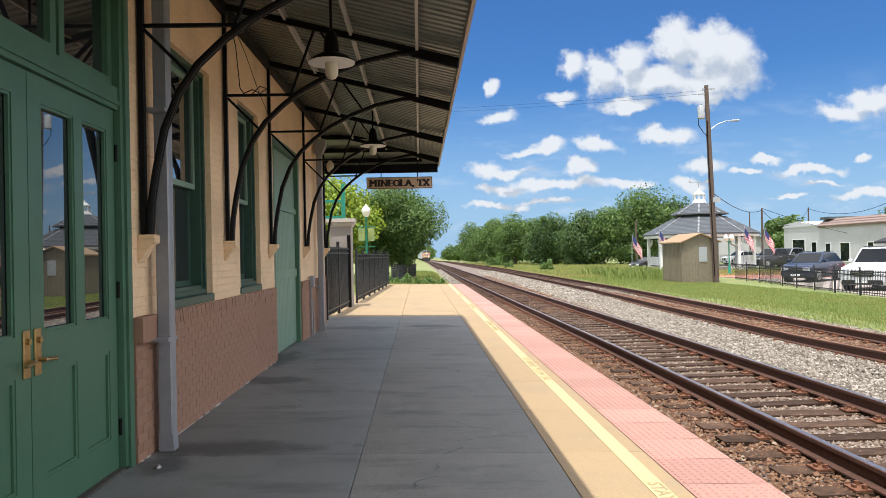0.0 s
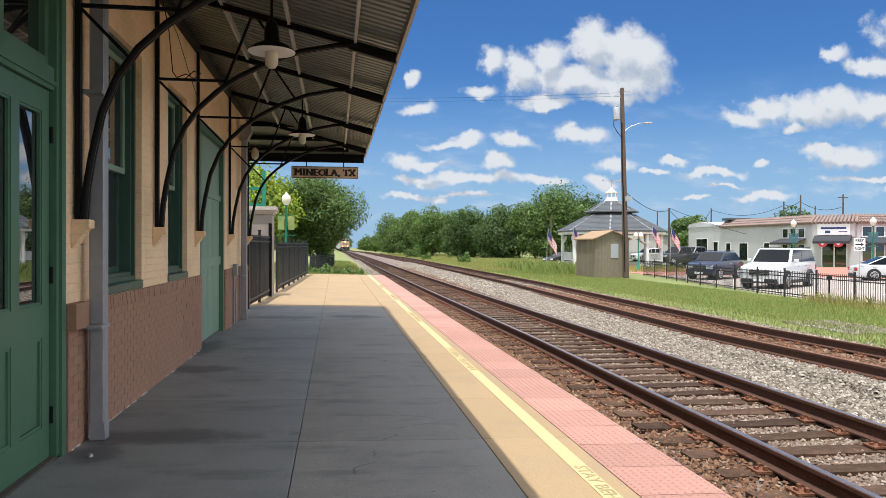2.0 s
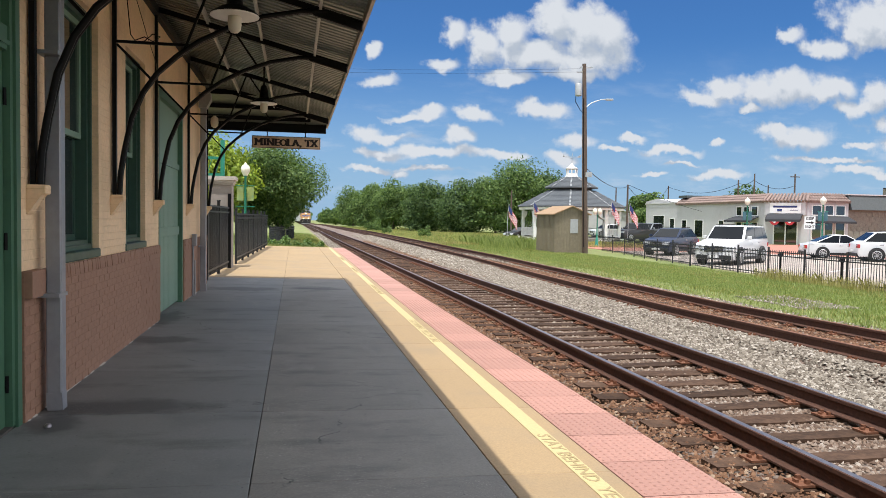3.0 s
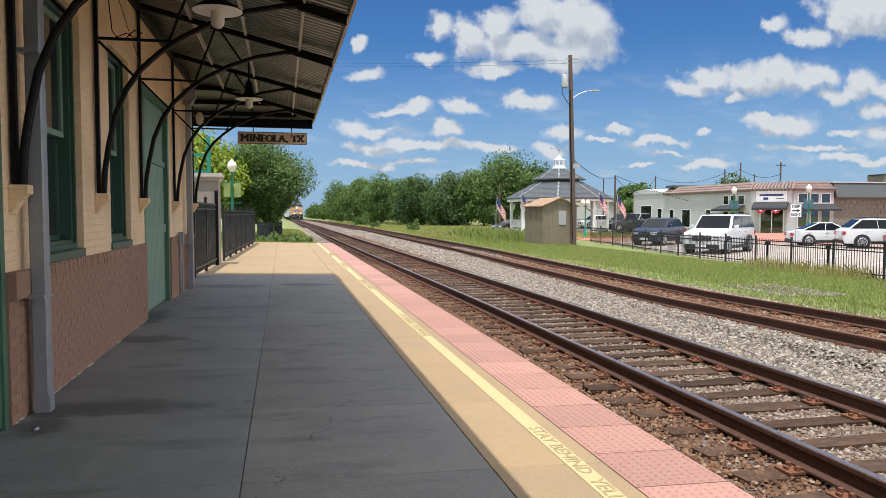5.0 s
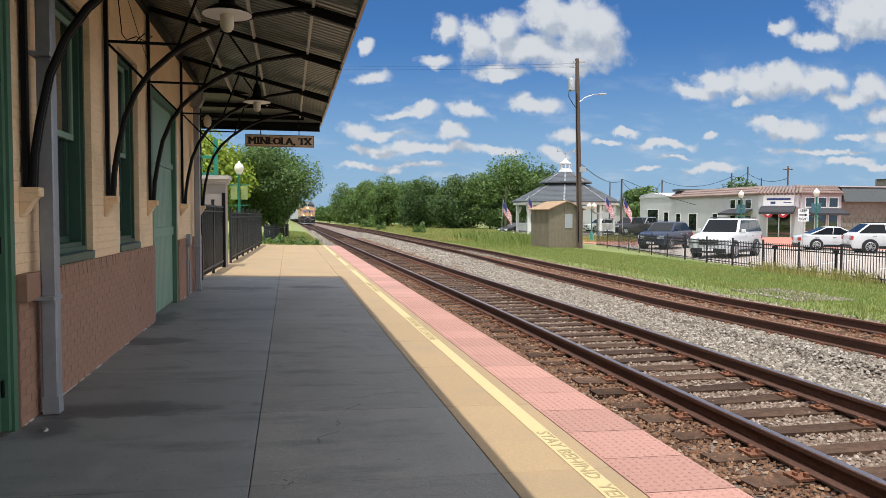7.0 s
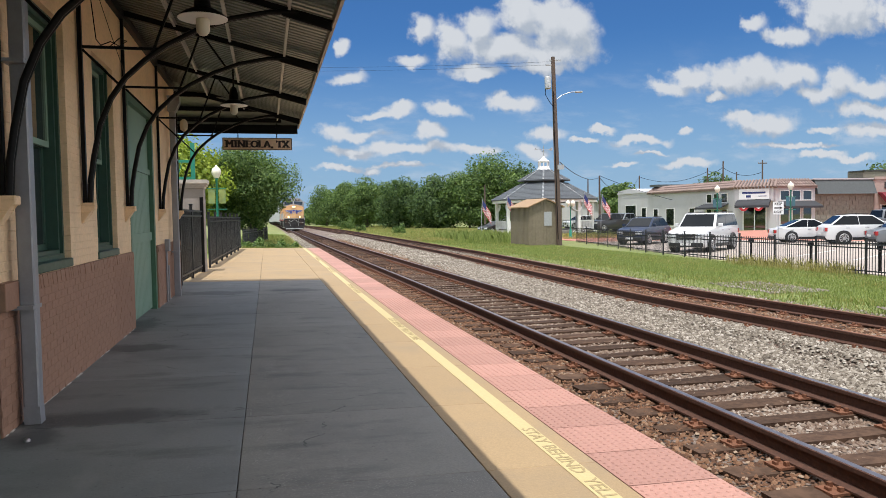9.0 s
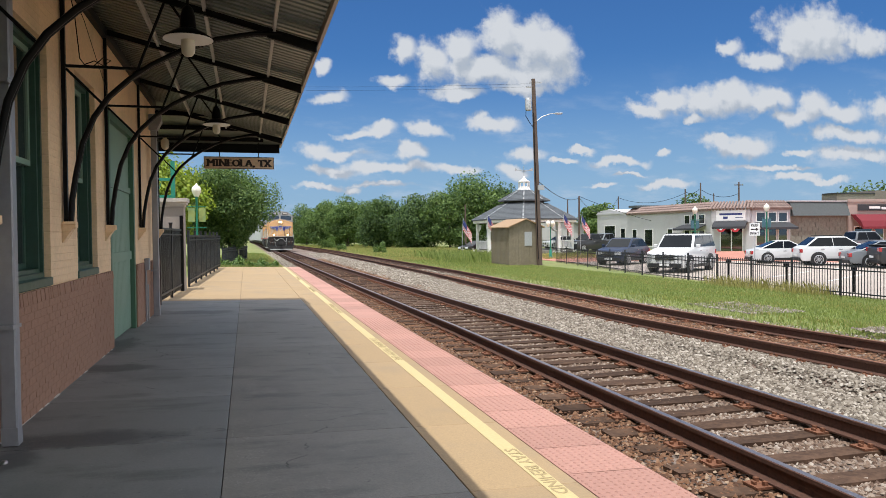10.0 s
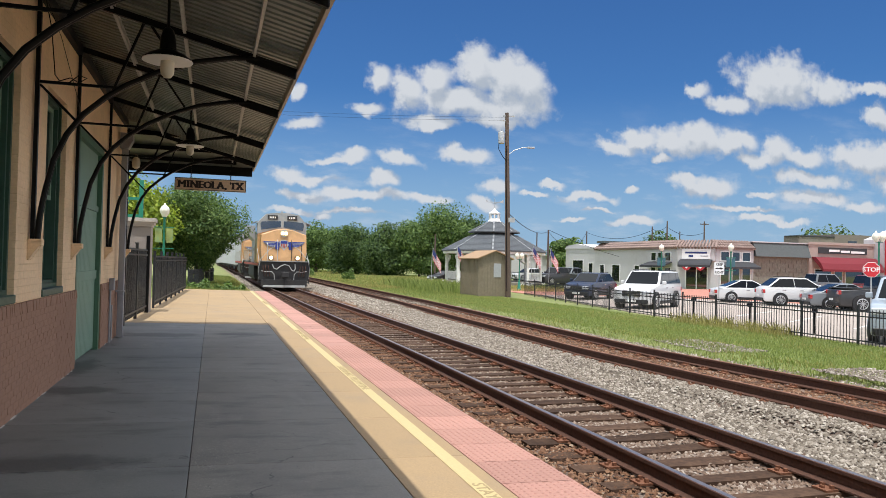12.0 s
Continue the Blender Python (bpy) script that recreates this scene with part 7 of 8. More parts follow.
def build_car(shape, paint, m, label, kind_name="car"):
    s = SHAPES[shape]
    e = thing(kind_name, label, "pickup truck" if shape == "pickup" else "car", m, group="parked vehicles")
    P = PAINT[paint]
    L, W, b = s["L"] / 2, s["W"] / 2, s["belt"]
    low = 0.26 if shape != "sedan" else 0.2
    deck = b if shape in ("large_suv", "crossover") else (b - 0.02 if shape == "sedan" else b - 0.04)
    side = [(-L + 0.10, low), (-L, low + 0.15), (-L + 0.03, s["nose"] - 0.16), (-L + 0.22, s["nose"]), (s["cowl"], b), (s["rear"], deck), (L - 0.06, deck - 0.08), (L, deck * 0.62), (L - 0.04, low + 0.12), (L - 0.14, low)]
    bm = bmesh.new()
    prism(bm, side, "x", -W, W)
    for v in bm.verts:
        k = max(0.0, (abs(v.co.y) - L * 0.72) / (L * 0.28))
        v.co.x *= 1 - 0.10 * k * k
    rounded(bm, 0.085, 3)
    part("body", bm, P, e, smooth=True)
    # cabin
    tw = W - 0.20
    bw = W - 0.05
    pts = [(s["cowl"], b - 0.05, bw), (s["r0"], s["roof"], tw), ((s["r0"] + s["r1"]) / 2, s["roof"] + 0.03, tw), (s["r1"], s["roof"] - 0.02, tw), (s["rear"], b - 0.05, bw)]
    bm = bmesh.new()
    lf = [bm.verts.new((-w, y, z)) for y, z, w in pts]
    rt = [bm.verts.new((w, y, z)) for y, z, w in pts]
    bm.faces.new(lf)
    bm.faces.new(rt[::-1])
    for i in range(5):
        j = (i + 1) % 5
        bm.faces.new((lf[i], rt[i], rt[j], lf[j]))
    bmesh.ops.recalc_face_normals(bm, faces=bm.faces)
    rounded(bm, 0.065, 3)
    part("cabin", bm, P, e, smooth=True)

    def panel(name, corners, material, out_=0.012, label_=""):
        bm2 = bmesh.new()
        c = [Vector(p) for p in corners]
        n = (c[1] - c[0]).cross(c[-1] - c[0]).normalized()
        mid = sum(c, Vector()) / len(c)
        if n.dot(mid - Vector((0, (s["r0"] + s["r1"]) / 2, b))) < 0:
            n = -n
        lo = [bm2.verts.new(p - n * 0.02) for p in c]
        hi = [bm2.verts.new(p + n * out_) for p in c]
        bm2.faces.new(lo)
        bm2.faces.new(hi[::-1])
        for i in range(len(c)):
            bm2.faces.new((lo[i], hi[i], hi[(i + 1) % len(c)], lo[(i + 1) % len(c)]))
        return part(name, bm2, material, e, label_)

    def cab(y, f, sx):
        """A point of the cabin's side at height share f."""
        return (sx * (bw + (tw - bw) * f), y, (b - 0.05) + (s["roof"] - b + 0.05) * f)

    def between(y0, y1, f):
        return y0 + (y1 - y0) * f
    for f0, f1 in ((0.12, 0.94),):
        ya, yb = between(s["cowl"], s["r0"], f0), between(s["cowl"], s["r0"], f1)
        wa, wb = (bw + (tw - bw) * f0) - 0.10, (bw + (tw - bw) * f1) - 0.10
        za, zb = cab(0, f0, 1)[2], cab(0, f1, 1)[2]
        panel("windscreen", [(-wa, ya, za), (wa, ya, za), (wb, yb, zb), (-wb, yb, zb)], CAR_GLASS)
        yc, yd = between(s["rear"], s["r1"], f0 + 0.1), between(s["rear"], s["r1"], f1)
        za2 = cab(0, f0 + 0.1, 1)[2]
        panel("rear_window", [(-wa, yc, za2), (wa, yc, za2), (wb, yd, zb), (-wb, yd, zb)], CAR_GLASS)
        splits = [0.0, 0.42, 0.82, 1.0] if shape == "large_suv" else ([0.0, 0.5, 1.0] if shape != "pickup" else [0.0, 0.55, 1.0])
        for sx in (-1, 1):
            def span(f):
                return between(s["cowl"], s["r0"], f) + 0.10, between(s["rear"], s["r1"], f) - 0.10
            lo0, lo1 = span(0.14)
            hi0, hi1 = span(0.92)
            for q0, q1 in zip(splits, splits[1:]):
                g = 0.018
                c = [cab(between(lo0, lo1, q0) + g, 0.14, sx), cab(between(lo0, lo1, q1) - g, 0.14, sx), cab(between(hi0, hi1, q1) - g, 0.92, sx), cab(between(hi0, hi1, q0) + g, 0.92, sx)]
                panel("side_window", c, CAR_GLASS)
    # wheels in dark arches
    r = s["wheel"]
    for sx in (-1, 1):
        for yw in (s["front"], s["back"]):
            bm = bmesh.new()
            tube(bm, [(sx * (W - 0.24), yw, r + 0.01), (sx * (W + 0.008), yw, r + 0.01)], r * 1.16, 24)
            part("wheel_arch", bm, CAR_BLACK, e)
            wh = new("wheel")
            wh.parent = e
            bm = bmesh.new()
            tube(bm, [(sx * (W - 0.22), yw, r), (sx * (W - 0.01), yw, r), (sx * (W + 0.02), yw, r)], [r, r, r * 0.93], 24)
            part("tyre", bm, TYRE, wh)
            bm = bmesh.new()
            tube(bm, [(sx * (W + 0.0), yw, r), (sx * (W + 0.028), yw, r)], [r * 0.70, r * 0.66], 18)
            part("rim", bm, CAR_BLACK, wh)
            bm = bmesh.new()
            for k in range(10):
                a = radians(36 * k + 10)
                bar(bm, (sx * (W + 0.032), yw, r), (sx * (W + 0.032), yw + math.cos(a) * r * 0.66, r + math.sin(a) * r * 0.66), 0.03, 0.052, (sx, 0, 0))
            hoop = [(sx * (W + 0.032), yw + math.cos(radians(20 * k)) * r * 0.66, r + math.sin(radians(20 * k)) * r * 0.66) for k in range(19)]
            tube(bm, hoop, 0.022, 5)
            part("spokes", bm, RIM, wh)
        # lamps and mirrors
        bm = bmesh.new()
        box(bm, min(sx * (W - 0.52), sx * (W - 0.10)), max(sx * (W - 0.52), sx * (W - 0.10)), -L - 0.012, -L + 0.12, s["nose"] - 0.32, s["nose"] - 0.13)
        rounded(bm, 0.02, 1)
        part("headlight", bm, LAMP_CLEAR, e, "clear headlight")
        bm = bmesh.new()
        box(bm, min(sx * (W - 0.34), sx * (W - 0.05)), max(sx * (W - 0.34), sx * (W - 0.05)), L - 0.14, L + 0.012, deck - 0.34, deck - 0.12)
        rounded(bm, 0.02, 1)
        part("tail_light", bm, LAMP_RED, e, "red tail light")
        bm = bmesh.new()
        box(bm, min(sx * W, sx * (W + 0.20)), max(sx * W, sx * (W + 0.20)), s["cowl"] + 0.32, s["cowl"] + 0.44, b + 0.02, b + 0.20)
        rounded(bm, 0.03, 2)
        part("wing_mirror", bm, P, e)
        for yd in (s["r0"] + 0.25, s["r0"] + 1.25):
            bm = bmesh.new()
            box(bm, sx * (W + 0.008) - 0.012, sx * (W + 0.008) + 0.012, yd, yd + 0.2, b - 0.17, b - 0.13)
            part("door_handle", bm, CHROME, e)
        bm = bmesh.new()
        box(bm, sx * (W + 0.002) - 0.006, sx * (W + 0.002) + 0.006, s["front"] + r * 1.2, s["back"] - r * 1.2, low + 0.0, low + 0.16)
        part("sill_trim", bm, CAR_BLACK, e)
    bm = bmesh.new()
    box(bm, -W + 0.54, W - 0.54, -L - 0.014, -L + 0.1, s["nose"] - 0.42, s["nose"] - 0.14)
    rounded(bm, 0.02, 1)
    grille = part("grille", bm, CAR_BLACK, e)
    bm = bmesh.new()
    for k in range(4):
        z = s["nose"] - 0.39 + k * 0.07
        box(bm, -W + 0.56, W - 0.56, -L - 0.022, -L - 0.013, z, z + 0.022)
    part("grille_bars", bm, CHROME, grille)
    bm = bmesh.new()
    box(bm, -W + 0.16, W - 0.16, -L - 0.02, -L + 0.2, low + 0.02, low + 0.24)
    rounded(bm, 0.03, 1)
    part("front_bumper", bm, CAR_BLACK, e)
    bm = bmesh.new()
    box(bm, -W + 0.16, W - 0.16, L - 0.2, L + 0.02, low + 0.02, low + 0.22)
    rounded(bm, 0.03, 1)
    part("rear_bumper", bm, CAR_BLACK, e)
    bm = bmesh.new()
    box(bm, -0.26, 0.26, -L - 0.03, -L - 0.021, low + 0.10, low + 0.22)
    part("number_plate", bm, SIGN_WHITE, e)
    bm = bmesh.new()
    box(bm, -0.26, 0.26, L + 0.021, L + 0.03, low + 0.30, low + 0.42)
    part("number_plate", bm, SIGN_WHITE, e)
    if shape in ("large_suv", "crossover"):
        for sx in (-1, 1):
            bm = bmesh.new()
            bar(bm, (sx * (tw - 0.08), s["r0"] + 0.2, s["roof"] + 0.07), (sx * (tw - 0.08), s["r1"] - 0.1, s["roof"] + 0.06), 0.035)
            part("roof_rail", bm, CAR_BLACK, e)
    if shape == "pickup":
        bm = bmesh.new()
        box(bm, -W + 0.1, W - 0.1, s["rear"] + 0.1, L - 0.12, deck - 0.01, deck + 0.02)
        part("bed_cover", bm, CAR_BLACK, e)
    return e


CZ = PZ
build_car("large_suv", "white", pose(22.5, 34.9, CZ, 0, 0, -52), "large white sport utility vehicle parked nose to the fence")
build_car("crossover", "blue", pose(24.0, 43.9, CZ, 0, 0, -52), "dark blue crossover parked behind the iron fence")
build_car("sedan", "white", pose(33.5, 40.3, CZ, 0, 0, 66), "white sedan parked in the lot")
build_car("crossover", "white", pose(34.0, 36.6, CZ, 0, 0, 66), "white crossover parked beside a sedan")
build_car("sedan", "grey", pose(34.6, 33.6, CZ, 0, 0, 66), "grey sedan parked between larger vehicles")
build_car("pickup", "black", pose(35.3, 31.6, CZ, 0, 0, 66), "black pickup truck with red tail lights", "pickup_truck")
build_car("pickup", "silver", pose(21.35, 18.5, CZ, 0, 0, -52), "silver blue pickup truck parked nose to the fence", "pickup_truck")
build_car("pickup", "black", pose(36.5, 74.0, CZ, 0, 0, -70), "dark pickup truck parked on the street", "pickup_truck")
build_car("pickup", "grey", pose(40.0, 77.5, CZ, 0, 0, -70), "grey pickup truck parked on the street", "pickup_truck")
build_car("crossover", "white", pose(41.0, 92.0, CZ, 0, 0, -80), "distant white crossover on the street")
build_car("pickup", "grey", pose(45.0, 46.0, CZ, 0, 0, 75), "grey pickup truck parked before the shops", "pickup_truck")
build_car("pickup", "maroon", pose(43.5, 40.0, CZ, 0, 0, 70), "dark red pickup truck behind the black one", "pickup_truck")
build_car("sedan", "black", pose(28.6, 90.5, -0.75, 0, 0, -60), "dark sedan parked under the trees")
build_car("crossover", "red", pose(31.5, 89.0, -0.6, 0, 0, -60), "red crossover parked behind the gazebo")

# ---- train ----
TRAIN_YELLOW = surface("armour_yellow", (0.56, 0.315, 0.135), 0.08, 0.45, grain=4, bump=0.02, stain=(0.30, 0.18, 0.08), stain_scale=1.1, stain_amount=0.6, coat=0.2)
TRAIN_GREY = surface("harbour_grey", (0.30, 0.31, 0.31), 0.08, 0.5, grain=4, bump=0.03, stain=(0.2, 0.19, 0.18), stain_scale=0.9, stain_amount=0.4)
TRAIN_BLACK = surface("underframe_black", (0.022, 0.021, 0.021), 0.3, 0.6, grain=8, bump=0.1, stain=(0.06, 0.045, 0.035), stain_scale=2.0, stain_amount=0.5)
TRAIN_BLUE = surface("wing_blue", (0.03, 0.05, 0.26), 0.1, 0.5, grain=6, bump=0.0)
TRAIN_RED = surface("sill_red", (0.42, 0.05, 0.04), 0.1, 0.5, grain=6, bump=0.0)
PIPE_PALE = surface("pale_hose", (0.42, 0.42, 0.40), 0.1, 0.5, grain=6, bump=0.0)
CAB_GLASS = glassy("cab_glass", (0.02, 0.028, 0.05), 0.05, 1.9, 0.6)
HEADLAMP = glow("headlamp_glow", (1.0, 0.64, 0.24), 4.0)
LENS_GLOW = glow("ditch_lamp_glow", (1.0, 0.66, 0.28), 4.0)


def build_locomotive(lights):
    """Nose towards -y; origin on the rail head under the coupler."""
    e = thing("locomotive", "yellow and grey freight locomotive with lit headlights" if lights else "second yellow and grey freight locomotive with hood", "locomotive", group="train")
    bm = bmesh.new()
    box(bm, -1.45, 1.45, 1.0, 21.6, 1.30, 1.52)
    part("underframe", bm, TRAIN_BLACK, e)
    # nose, with a peaked top and sloped sides
    bm = bmesh.new()
    prism(bm, [(-1.30, 1.52), (1.30, 1.52), (1.38, 2.2), (1.38, 3.30), (0.55, 3.60), (0.0, 3.68), (-0.55, 3.60), (-1.38, 3.30), (-1.38, 2.2)], "y", 1.35, 3.1)
    for v in bm.verts:
        if v.co.y < 1.4 and v.co.z > 2.0:
            v.co.y += (v.co.z - 2.0) * 0.16
    rounded(bm, 0.05, 2)
    part("nose", bm, TRAIN_YELLOW, e)
    # cab
    bm = bmesh.new()
    prism(bm, [(-1.52, 1.52), (1.52, 1.52), (1.52, 4.05), (1.02, 4.62), (0.35, 4.72), (-0.35, 4.72), (-1.02, 4.62), (-1.52, 4.05)], "y", 2.95, 5.4)
    rounded(bm, 0.03, 1)
    part("cab", bm, TRAIN_YELLOW, e)
    bm = bmesh.new()
    prism(bm, [(-1.525, 3.36), (-0.55, 3.665), (0.0, 3.745), (0.55, 3.665), (1.525, 3.36), (1.525, 4.06), (1.025, 4.63), (0.35, 4.73), (-0.35, 4.73), (-1.025, 4.63), (-1.525, 4.06)], "y", 2.90, 5.45)
    part("cab_top", bm, TRAIN_GREY, e, "grey painted cab roof and brow")
    for s in (-1, 1):
        bm = bmesh.new()
        o = [(s * 0.09, 3.82), (s * 1.30, 3.62), (s * 1.36, 4.02), (s * 1.28, 4.14), (s * 0.09, 4.20)]
        prism(bm, o, "y", 2.87, 2.905)
        part("windscreen", bm, CAB_GLASS, e, "dark glass windscreen")
        bm = bmesh.new()
        box(bm, min(s * 0.30, s * 0.92), max(s * 0.30, s * 0.92), 2.84, 2.91, 4.28, 4.56)
        nb = part("number_board", bm, TRAIN_BLACK, e, "black number board with pale bars")
        bm = bmesh.new()
        for q in range(4):
            xq = s * 0.61 - 0.19 + q * 0.105
            box(bm, xq, xq + 0.06, 2.832, 2.84, 4.36, 4.48)
        part("number_bar", bm, ENAMEL, nb)
        bm = bmesh.new()
        box(bm, s * 1.53 - 0.01, s * 1.53 + 0.01, 3.3, 4.0, 3.45, 4.0)
        box(bm, s * 1.53 - 0.01, s * 1.53 + 0.01, 4.1, 4.9, 3.45, 4.0)
        part("side_window", bm, CAB_GLASS, e)
        # ditch lamp
        bm = bmesh.new()
        tube(bm, [(s * 0.80, 0.98, 1.86), (s * 0.80, 1.30, 1.86)], 0.16, 14)
        lamp = part("ditch_light", bm, TRAIN_BLACK, e)
        bm = bmesh.new()
        tube(bm, [(s * 0.80, 0.955, 1.86), (s * 0.80, 0.978, 1.86)], 0.115, 14)
        part("lens", bm, LENS_GLOW if lights else PIPE_PALE, lamp, "glowing lens")
        # painted wing
        for k, a in enumerate((1.27, 1.22, 1.10, 0.94)):
            z = 2.86 - 0.085 * k
            yy = 1.34 + (z - 2.0) * 0.16
            bm = bmesh.new()
            prism(bm, [(s * 0.24, z - 0.075), (s * 0.24, z + 0.012), (s * (a + 0.02), z + 0.012), (s * (a - 0.09), z - 0.075)], "y", yy - 0.020, yy + 0.02)
            feather = part("wing_feather", bm, PIPE_PALE, e, "white edged blue wing stripe")
            bm = bmesh.new()
            prism(bm, [(s * 0.24, z - 0.052), (s * 0.24, z), (s * a, z), (s * (a - 0.07), z - 0.052)], "y", yy - 0.030, yy - 0.021)
            part("feather_paint", bm, TRAIN_BLUE, feather)
        bm = bmesh.new()
        yy = 1.34 + 0.6 * 0.16
        prism(bm, [(s * 0.30, 2.36), (s * 0.52, 2.38), (s * 0.52, 2.84), (s * 0.30, 2.86)], "y", yy - 0.06, yy + 0.02)
        part("door_patch", bm, TRAIN_BLUE, e)
        # upright grab rails on the front walkway, and the visor over the cab's side window
        bm = bmesh.new()
        for xr, top in ((0.42, 2.95), (1.02, 2.75)):
            tube(bm, [(s * xr, 1.0, 1.62), (s * xr, 0.98, top - 0.1), (s * xr, 1.3, top)], 0.022, 6)
        part("grab_rail", bm, TRAIN_BLACK if s > 0 else PIPE_PALE, e)
        bm = bmesh.new()
        prism(bm, [(s * 1.50, 4.16), (s * 1.86, 4.02), (s * 1.86, 4.05), (s * 1.50, 4.20)], "y", 3.15, 5.1)
        part("sun_visor", bm, TRAIN_GREY, e)
        bm = bmesh.new()
        for xq in (0.95, 1.12, 1.27):
            tube(bm, [(s * xq, 0.93, 1.40), (s * xq, 0.82, 1.25), (s * (xq - 0.06), 0.80, 0.95), (s * (xq - 0.1), 0.88, 0.72)], 0.024, 6)
        part("brake_hose", bm, RAIL_SIDE, e, "dark rubber brake hoses")
        # steps and handrails
        bm = bmesh.new()
        for q in range(4):
            box(bm, min(s * 1.05, s * 1.52), max(s * 1.05, s * 1.52), 0.95, 1.35, 0.35 + q * 0.30, 0.39 + q * 0.30)
        box(bm, min(s * 1.50, s * 1.53), max(s * 1.50, s * 1.53), 0.93, 1.37, 0.3, 1.5)
        box(bm, min(s * 1.03, s * 1.06), max(s * 1.03, s * 1.06), 0.95, 1.37, 0.3, 1.3)
        part("steps", bm, TRAIN_BLACK, e)
        bm = bmesh.new()
        tube(bm, [(s * 0.58, 0.95, 2.55), (s * 0.9, 0.95, 2.35), (s * 1.42, 0.95, 1.75), (s * 1.50, 0.95, 1.35)], 0.02, 6)
        tube(bm, [(s * 1.50, 0.95, 0.6), (s * 1.54, 0.95, 1.1), (s * 1.50, 0.95, 1.55), (s * 1.50, 2.9, 2.4)], 0.02, 6)
        part("handrail", bm, PIPE_PALE, e, "pale steel handrail")
        # long hood rails
        bm = bmesh.new()
        tube(bm, [(s * 1.47, 5.6, 2.5), (s * 1.47, 21.2, 2.5)], 0.022, 6)
        for q in range(9):
            tube(bm, [(s * 1.47, 5.8 + q * 1.9, 1.52), (s * 1.47, 5.8 + q * 1.9, 2.5)], 0.02, 5)
        part("side_rail", bm, PIPE_PALE, e)
        bm = bmesh.new()
        box(bm, min(s * 1.452, s * 1.47), max(s * 1.452, s * 1.47), 1.0, 21.6, 1.36, 1.50)
        part("sill_stripe", bm, TRAIN_RED, e)
    # shield on the nose
    bm = bmesh.new()
    yy = 1.34 + 0.85 * 0.16
    prism(bm, [(-0.23, 2.92), (-0.25, 2.60), (0.0, 2.30), (0.25, 2.60), (0.23, 2.92), (0.0, 2.98)], "y", yy - 0.045, yy + 0.02)
    part("shield", bm, PIPE_PALE, e)
    bm = bmesh.new()
    box(bm, -0.20, 0.20, yy - 0.054, yy - 0.046, 2.74, 2.90)
    part("shield_band", bm, TRAIN_BLUE, e)
    for k in range(4):
        bm = bmesh.new()
        x = -0.18 + k * 0.10
        box(bm, x, x + 0.05, yy - 0.054, yy - 0.046, 2.56 - 0.10 * (k in (1, 2)), 2.73)
        part("shield_stripe", bm, TRAIN_RED, e)
    # walkway and step edges scuffed to pale metal
    bm = bmesh.new()
    box(bm, -1.49, 1.49, 0.80, 1.32, 1.625, 1.67)
    part("front_walkway", bm, TRAIN_GREY, e)
    bm = bmesh.new()
    tube(bm, [(0, 1.45, 3.38), (0, 1.72, 3.38)], 0.24, 16)
    hl = part("headlight", bm, TRAIN_GREY, e)
    for s in (-0.10, 0.10):
        bm = bmesh.new()
        tube(bm, [(s, 1.415, 3.38), (s, 1.45, 3.38)], 0.115, 12)
        part("lens", bm, HEADLAMP if lights else PIPE_PALE, hl, "glowing lens")
    # pilot, plough, coupler, hoses
    bm = bmesh.new()
    box(bm, -1.48, 1.48, 0.95, 1.25, 0.50, 1.62)
    part("pilot", bm, TRAIN_BLACK, e)
    bm = bmesh.new()
    prism(bm, [(-1.38, 0.95), (-1.38, 0.80), (0, 0.45), (1.38, 0.80), (1.38, 0.95)], "z", 0.12, 0.52)
    part("plough", bm, TRAIN_BLACK, e)
    bm = bmesh.new()
    prism(bm, [(-1.25, 0.90), (-1.25, 0.76), (0, 0.41), (1.25, 0.76), (1.25, 0.90)], "z", 0.07, 0.20)
    part("plough_edge", bm, PIPE_PALE, e, "scuffed pale plough edge")
    bm = bmesh.new()
    box(bm, -0.12, 0.12, 0.3, 0.96, 0.72, 0.98)
    box(bm, -0.22, 0.2, 0.0, 0.32, 0.68, 1.02)
    rounded(bm, 0.04, 2)
    part("coupler", bm, TRAIN_BLACK, e)
    bm = bmesh.new()
    tube(bm, [(-0.72, 0.90, 1.46), (-0.62, 0.84, 1.22), (-0.45, 0.8, 1.16), (-0.26, 0.8, 1.34), (0.0, 0.8, 1.46), (0.28, 0.8, 1.38), (0.44, 0.82, 1.12), (0.58, 0.86, 1.06), (0.66, 0.9, 1.2), (0.64, 0.92, 1.5)], 0.028, 6)
    part("air_hose", bm, PIPE_PALE, e, "looped pale air hose")
    for s in (-1, 1):
        bm = bmesh.new()
        tube(bm, [(s * 1.35, 0.92, 1.05), (s * 1.1, 0.85, 1.0), (s * 0.75, 0.85, 1.02), (s * 0.6, 0.86, 0.85), (s * 0.58, 0.84, 0.45)], 0.02, 6)
        part("cut_lever", bm, PIPE_PALE, e)
    # hood, radiator wings, roof gear
    bm = bmesh.new()
    prism(bm, [(-0.85, 1.52), (0.85, 1.52), (0.85, 4.05), (0.6, 4.45), (-0.6, 4.45), (-0.85, 4.05)], "y", 5.45, 17.2)
    part("hood", bm, TRAIN_YELLOW, e)
    bm = bmesh.new()
    prism(bm, [(-0.86, 1.52), (0.86, 1.52), (0.86, 3.3), (1.5, 3.9), (1.5, 4.5), (-1.5, 4.5), (-1.5, 3.9), (-0.86, 3.3)], "y", 17.2, 21.2)
    part("radiator", bm, TRAIN_GREY, e, "grey flared radiator wings")
    bm = bmesh.new()
    prism(bm, [(-0.87, 4.06), (-0.62, 4.47), (0.62, 4.47), (0.87, 4.06)], "y", 5.46, 17.19)
